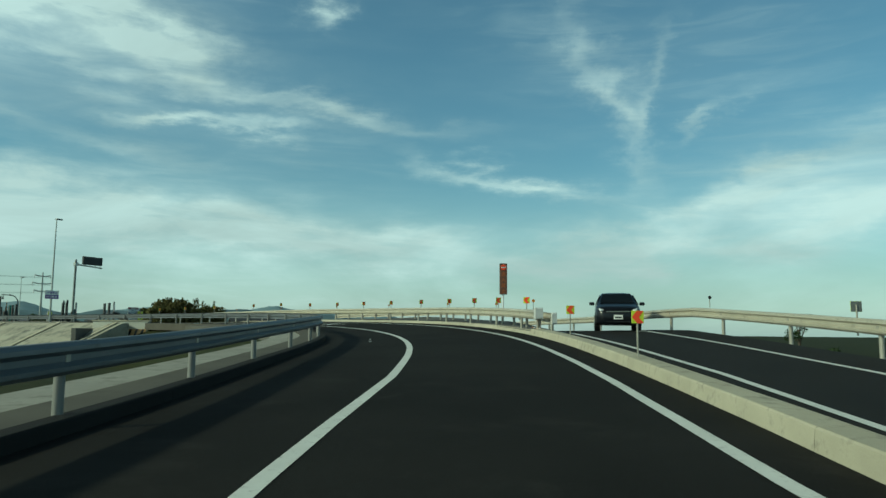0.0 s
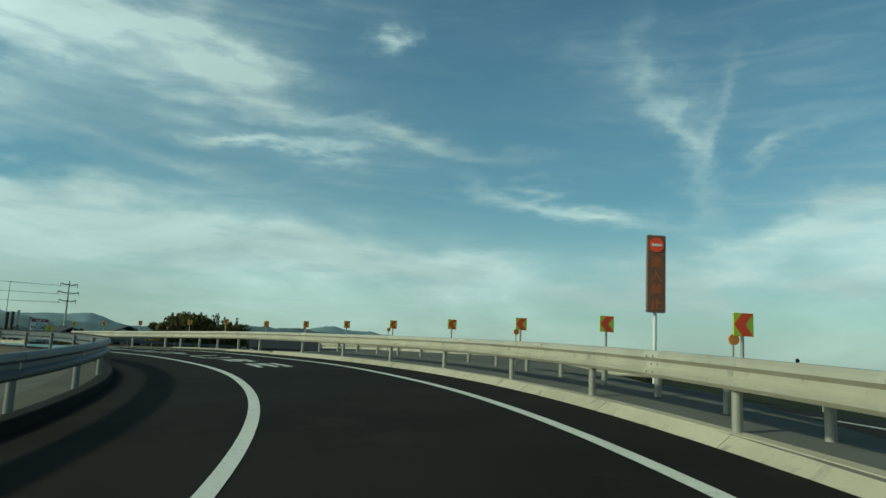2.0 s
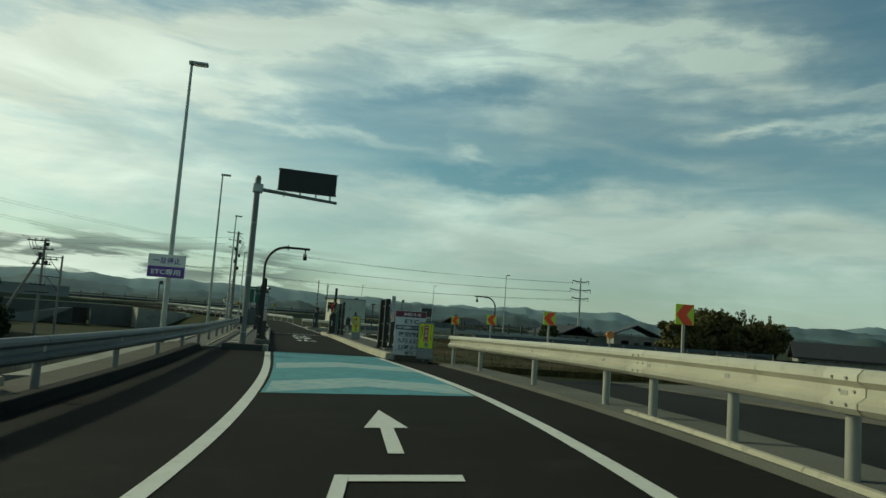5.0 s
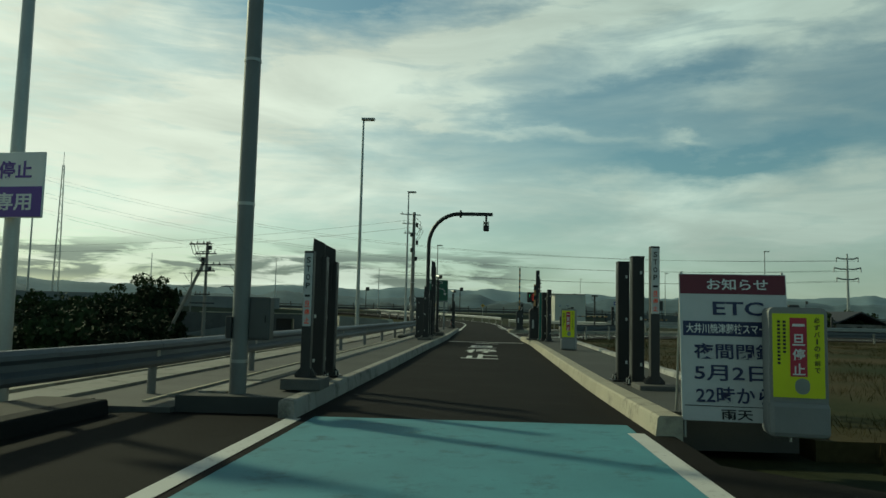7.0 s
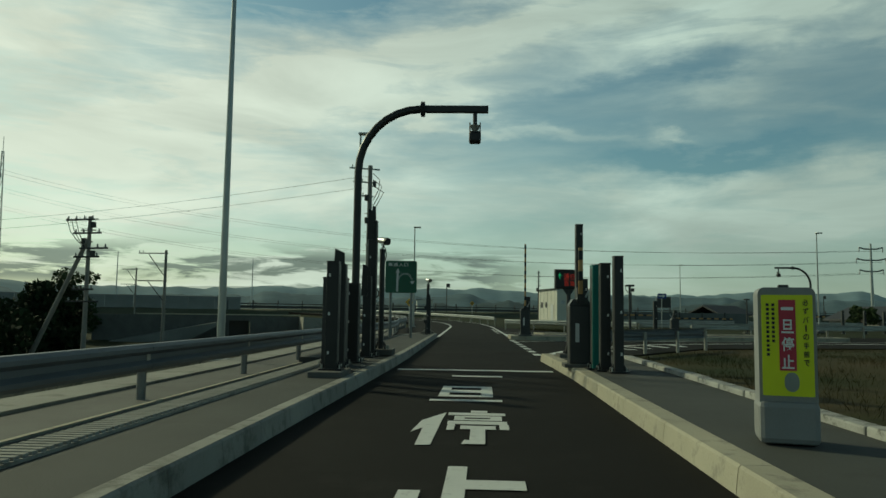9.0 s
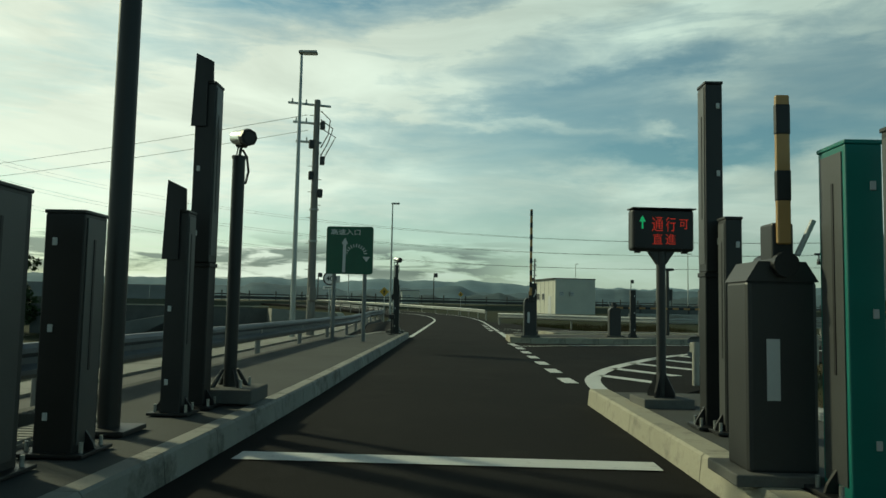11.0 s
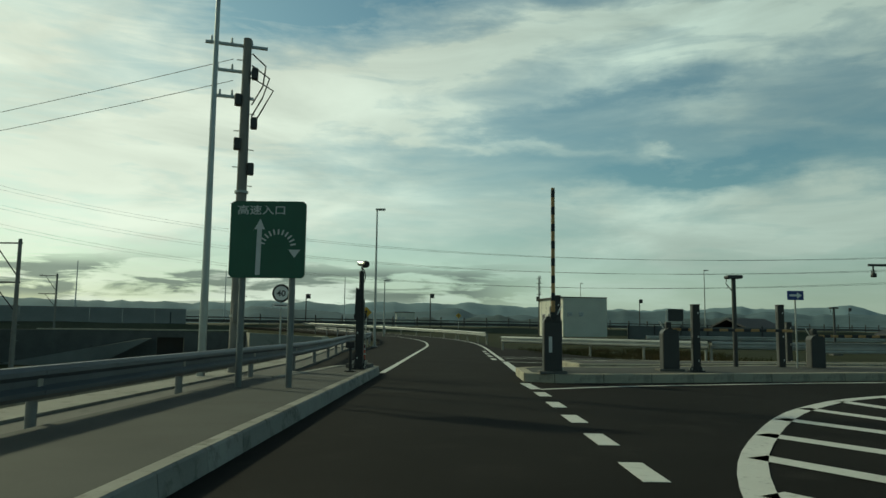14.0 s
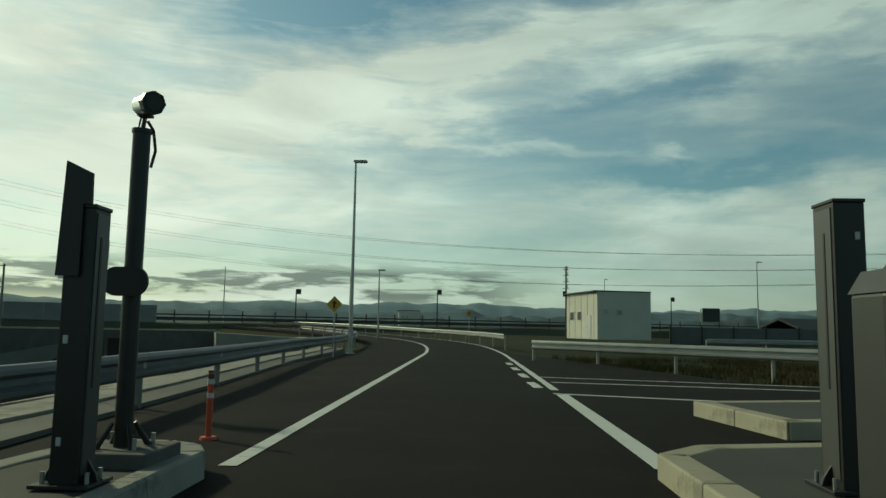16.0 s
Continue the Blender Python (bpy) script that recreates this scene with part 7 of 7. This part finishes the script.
for x, y, z, a, w, d, h, l in ((71, 57, -2.6, 55, 8, 13, 3.0, "long low house with a dark tiled roof"), (-46, 44, -2.9, 20, 8, 10, 3.6, "old house with a dark tiled roof"),
                               (58, 118, -1.3, 12, 8, 10, 2.3, "low house with a dark tiled roof"), (43, 139, -1.0, -60, 6, 7, 2.6, "low house with a dark tiled roof"), (66, 104, -1.5, -20, 8, 10, 3.2, "low house with a dark tiled roof"),
                               (96, 118, -2.5, 30, 9, 15, 3.2, "low house with a dark tiled roof")):
    house(pose(x, y, z, 0, 0, a), w, d, h, l, NOISEWALL if "shed" in l else None)

# ---- plants ----
def leaf_cloud(centre, radii, count, size, rnd, bm, squash=1.0):
    """Many small tilted leaf blades in an uneven ball."""
    for _ in range(count):
        while True:
            p = rnd.uniform(-1, 1, 3)
            q = np.linalg.norm(p)
            if 0.25 < q < 1.0:
                break
        pos = Vector(centre) + Vector((p[0] * radii[0], p[1] * radii[1], p[2] * radii[2]))
        s = size * rnd.uniform(0.6, 1.5)
        a, b = Vector(rnd.randn(3)).normalized(), Vector(rnd.randn(3)).normalized()
        b = a.cross(b).normalized()
        vs = [bm.verts.new(pos + a * s * u + b * s * 0.55 * v) for u, v in ((-1, 0), (0, -1), (1, 0), (0, 1))]
        bm.faces.new(vs)


def tree(m, h, spread, label, seed, leaf=None, clumps=16, density=110, size=0.22, name="tree"):
    rnd = np.random.RandomState(seed)
    t = thing(name, m, label, "tree")
    bm = tube((0, 0, -0.6), (0.05 * h * 0.3, 0, h * 0.55), h * 0.035, h * 0.02, 10)
    crown = bmesh.new()
    for k in range(clumps):
        a = rnd.rand() * 6.28
        z = h * (0.38 + 0.58 * rnd.rand())
        r = spread * (0.25 + 0.75 * math.sqrt(max(0.05, 1 - ((z / h - 0.6) / 0.45) ** 2))) * rnd.uniform(0.35, 0.95)
        c = (math.cos(a) * r, math.sin(a) * r, z)
        tube((0.05 * h * 0.2, 0, h * (0.25 + 0.25 * rnd.rand())), c, h * 0.013, h * 0.004, 6, bm)
        q = spread * rnd.uniform(0.28, 0.5)
        leaf_cloud(c, (q, q, q * 0.75), density, size, rnd, crown)
    part("trunk", bm, BARK, t)
    part("crown", crown, leaf or LEAF, t)
    return t


BAMBOO = mat("bamboo_leaf", (0.135, 0.125, 0.045), 0.8, 0, 0.35, 0.5, 0.35, 6, 0, 0.2, second=(0.075, 0.066, 0.026))
for k, (x, y, h, sp) in enumerate(((60, 79, 7.0, 3.0), (63.5, 81, 8.3, 3.4), (67, 80, 8.8, 3.6), (71, 81, 8.6, 3.6), (75, 80, 8.0, 3.4), (78.5, 81, 7.6, 3.0), (69, 84, 9.2, 3.6))):
    grove = tree(pose(x, y, -2.8), h, sp, "dense olive bamboo grove tree with an uneven top", 20 + k, BAMBOO, 20, 130, 0.28, "bamboo_clump")
    rnd = np.random.RandomState(300 + k)
    for c in range(5):
        bx, by, top = rnd.uniform(-sp, sp) * 0.8, rnd.uniform(-sp, sp) * 0.5, h * rnd.uniform(0.98, 1.14)
        culm = tube((bx, by, 0), (bx + rnd.uniform(-0.4, 0.4), by, top), 0.05, 0.02, 6)
        leaf_cloud((bx, by, top - 0.25), (0.28, 0.28, 0.5), 26, 0.16, rnd, culm)
        part("culm", culm, BAMBOO, grove)
for k, (x, y, h, sp) in enumerate(((-48, 100, 8.8, 3.2), (-51.5, 101, 7.0, 3.0), (-45.5, 97, 5.6, 2.6), (-44, 76, 5.0, 3.2), (-39, 64, 4.2, 3.0), (-33, 53, 3.4, 2.8), (-28, 44, 2.8, 2.4), (-46, 60, 4.6, 3.4), (-53, 80, 5.2, 3.4))):
    tree(pose(x, y, -3.0), h, sp, "dark round-crowned broadleaf tree beyond the guard rail", 40 + k, LEAF, 14, 110, 0.24)
for k, (x, y, h, sp) in enumerate(((-25.5, 50, 3.2, 2.6), (-28, 55, 4.0, 3.0), (-31, 60, 4.6, 3.2), (-29.5, 63.0, 3.6, 2.4), (-34, 66, 4.6, 3.2), (-31.5, 68, 6.2, 2.4), (-33.5, 71, 6.4, 2.6), (-38, 72, 4.6, 3.4), (-24, 44, 2.6, 2.2), (-30, 47, 3.0, 2.6), (-35, 56, 3.8, 3.0))):
    tree(pose(x, y, -3.3), h, sp, "dense dark bush growing in the hollow beside the road", 90 + k, DARKLEAF, 22, 150, 0.20, "bush")
for k, (x, y, h, sp) in enumerate(((161, -36, 13.0, 3.6), (52, 112, 4.6, 2.2), (60, 116, 4.0, 2.6))):
    t = tree(pose(x, y, -6.0 if k == 0 else -1.0), h, sp, "dark pine tree with layered open branches", 60 + k, LEAF, 9, 120, 0.22)
for k in range(10):
    tree(pose(110 + 9 * (k % 5), -48 + 14 * (k // 5) + 3 * (k % 3), -9.4), 5.0 + (k % 3), 3.0, "dark tree top below the ramp", 70 + k, LEAF, 10, 80, 0.3)


def grass_stuff(name, areas, seed, material, label, height=(0.18, 0.5)):
    """Tufts of blades, each a bent narrow triangle."""
    rnd = np.random.RandomState(seed)
    V, F = [], []
    for x0, x1, y0, y1, n, keep in areas:
        for _ in range(n):
            x, y = rnd.uniform(x0, x1), rnd.uniform(y0, y1)
            if not keep(x, y) or noise.noise((x * 0.35, y * 0.35, 1.0)) + 0.5 * noise.noise((x * 1.3, y * 1.3, 4.0)) < rnd.uniform(-0.35, 0.35):
                continue
            z = -0.22
            for _ in range(5):
                h = rnd.uniform(*height)
                a, w = rnd.rand() * 6.28, rnd.uniform(0.008, 0.022)
                dx, dy = math.cos(a), math.sin(a)
                bx, by = x + rnd.randn() * 0.10, y + rnd.randn() * 0.10
                lean = rnd.uniform(0.35, 1.25) * h
                i = len(V)
                V += [(bx - dy * w, by + dx * w, z), (bx + dy * w, by - dx * w, z), (bx + dx * lean * 0.4, by + dy * lean * 0.4, z + h * 0.7), (bx + dx * lean, by + dy * lean, z + h * 0.85 + 0.15)]
                F += [(i, i + 1, i + 2), (i + 1, i + 3, i + 2)]
    me = bpy.data.meshes.new(name)
    me.from_pydata(V, [], F)
    me.materials.append(material)
    return tagged(new(name, me), label, "grass", "", "stuff")


setting("dry_ground", slab(((3.62, 4.0), (34, 4.0), (40, 24), (42, 48.4), (24, 45.4), (9.2, 40.7), (5.0, 34.7), (3.62, 32.4)), -0.5, -0.05), DRYGRASS, "dry brown grassy ground beside the toll lane", "ground")
grass_stuff("dry_grass", ((4.0, 40, 3, 48, 48000, lambda x, y: x > 4.0 and y < min(28.8 + 1.25 * x, 37.5 + 0.33 * x) and (x < 24 or (x + int(y)) % 2 < 1)), (4.5, 16, 62.5, 80, 4000, lambda x, y: True)), 5, DRYGRASS, "dry brown and green grass beside the toll lane", (0.05, 0.24))
grass_stuff("verge_grass", ((-6.9, -5.8, 8, 60, 4500, lambda x, y: True),), 6, mat("green_grass", (0.07, 0.085, 0.02), 0.9, 0, 0.3, 0.5, 0.3, 8), "short green grass below the guard rail", (0.05, 0.18))
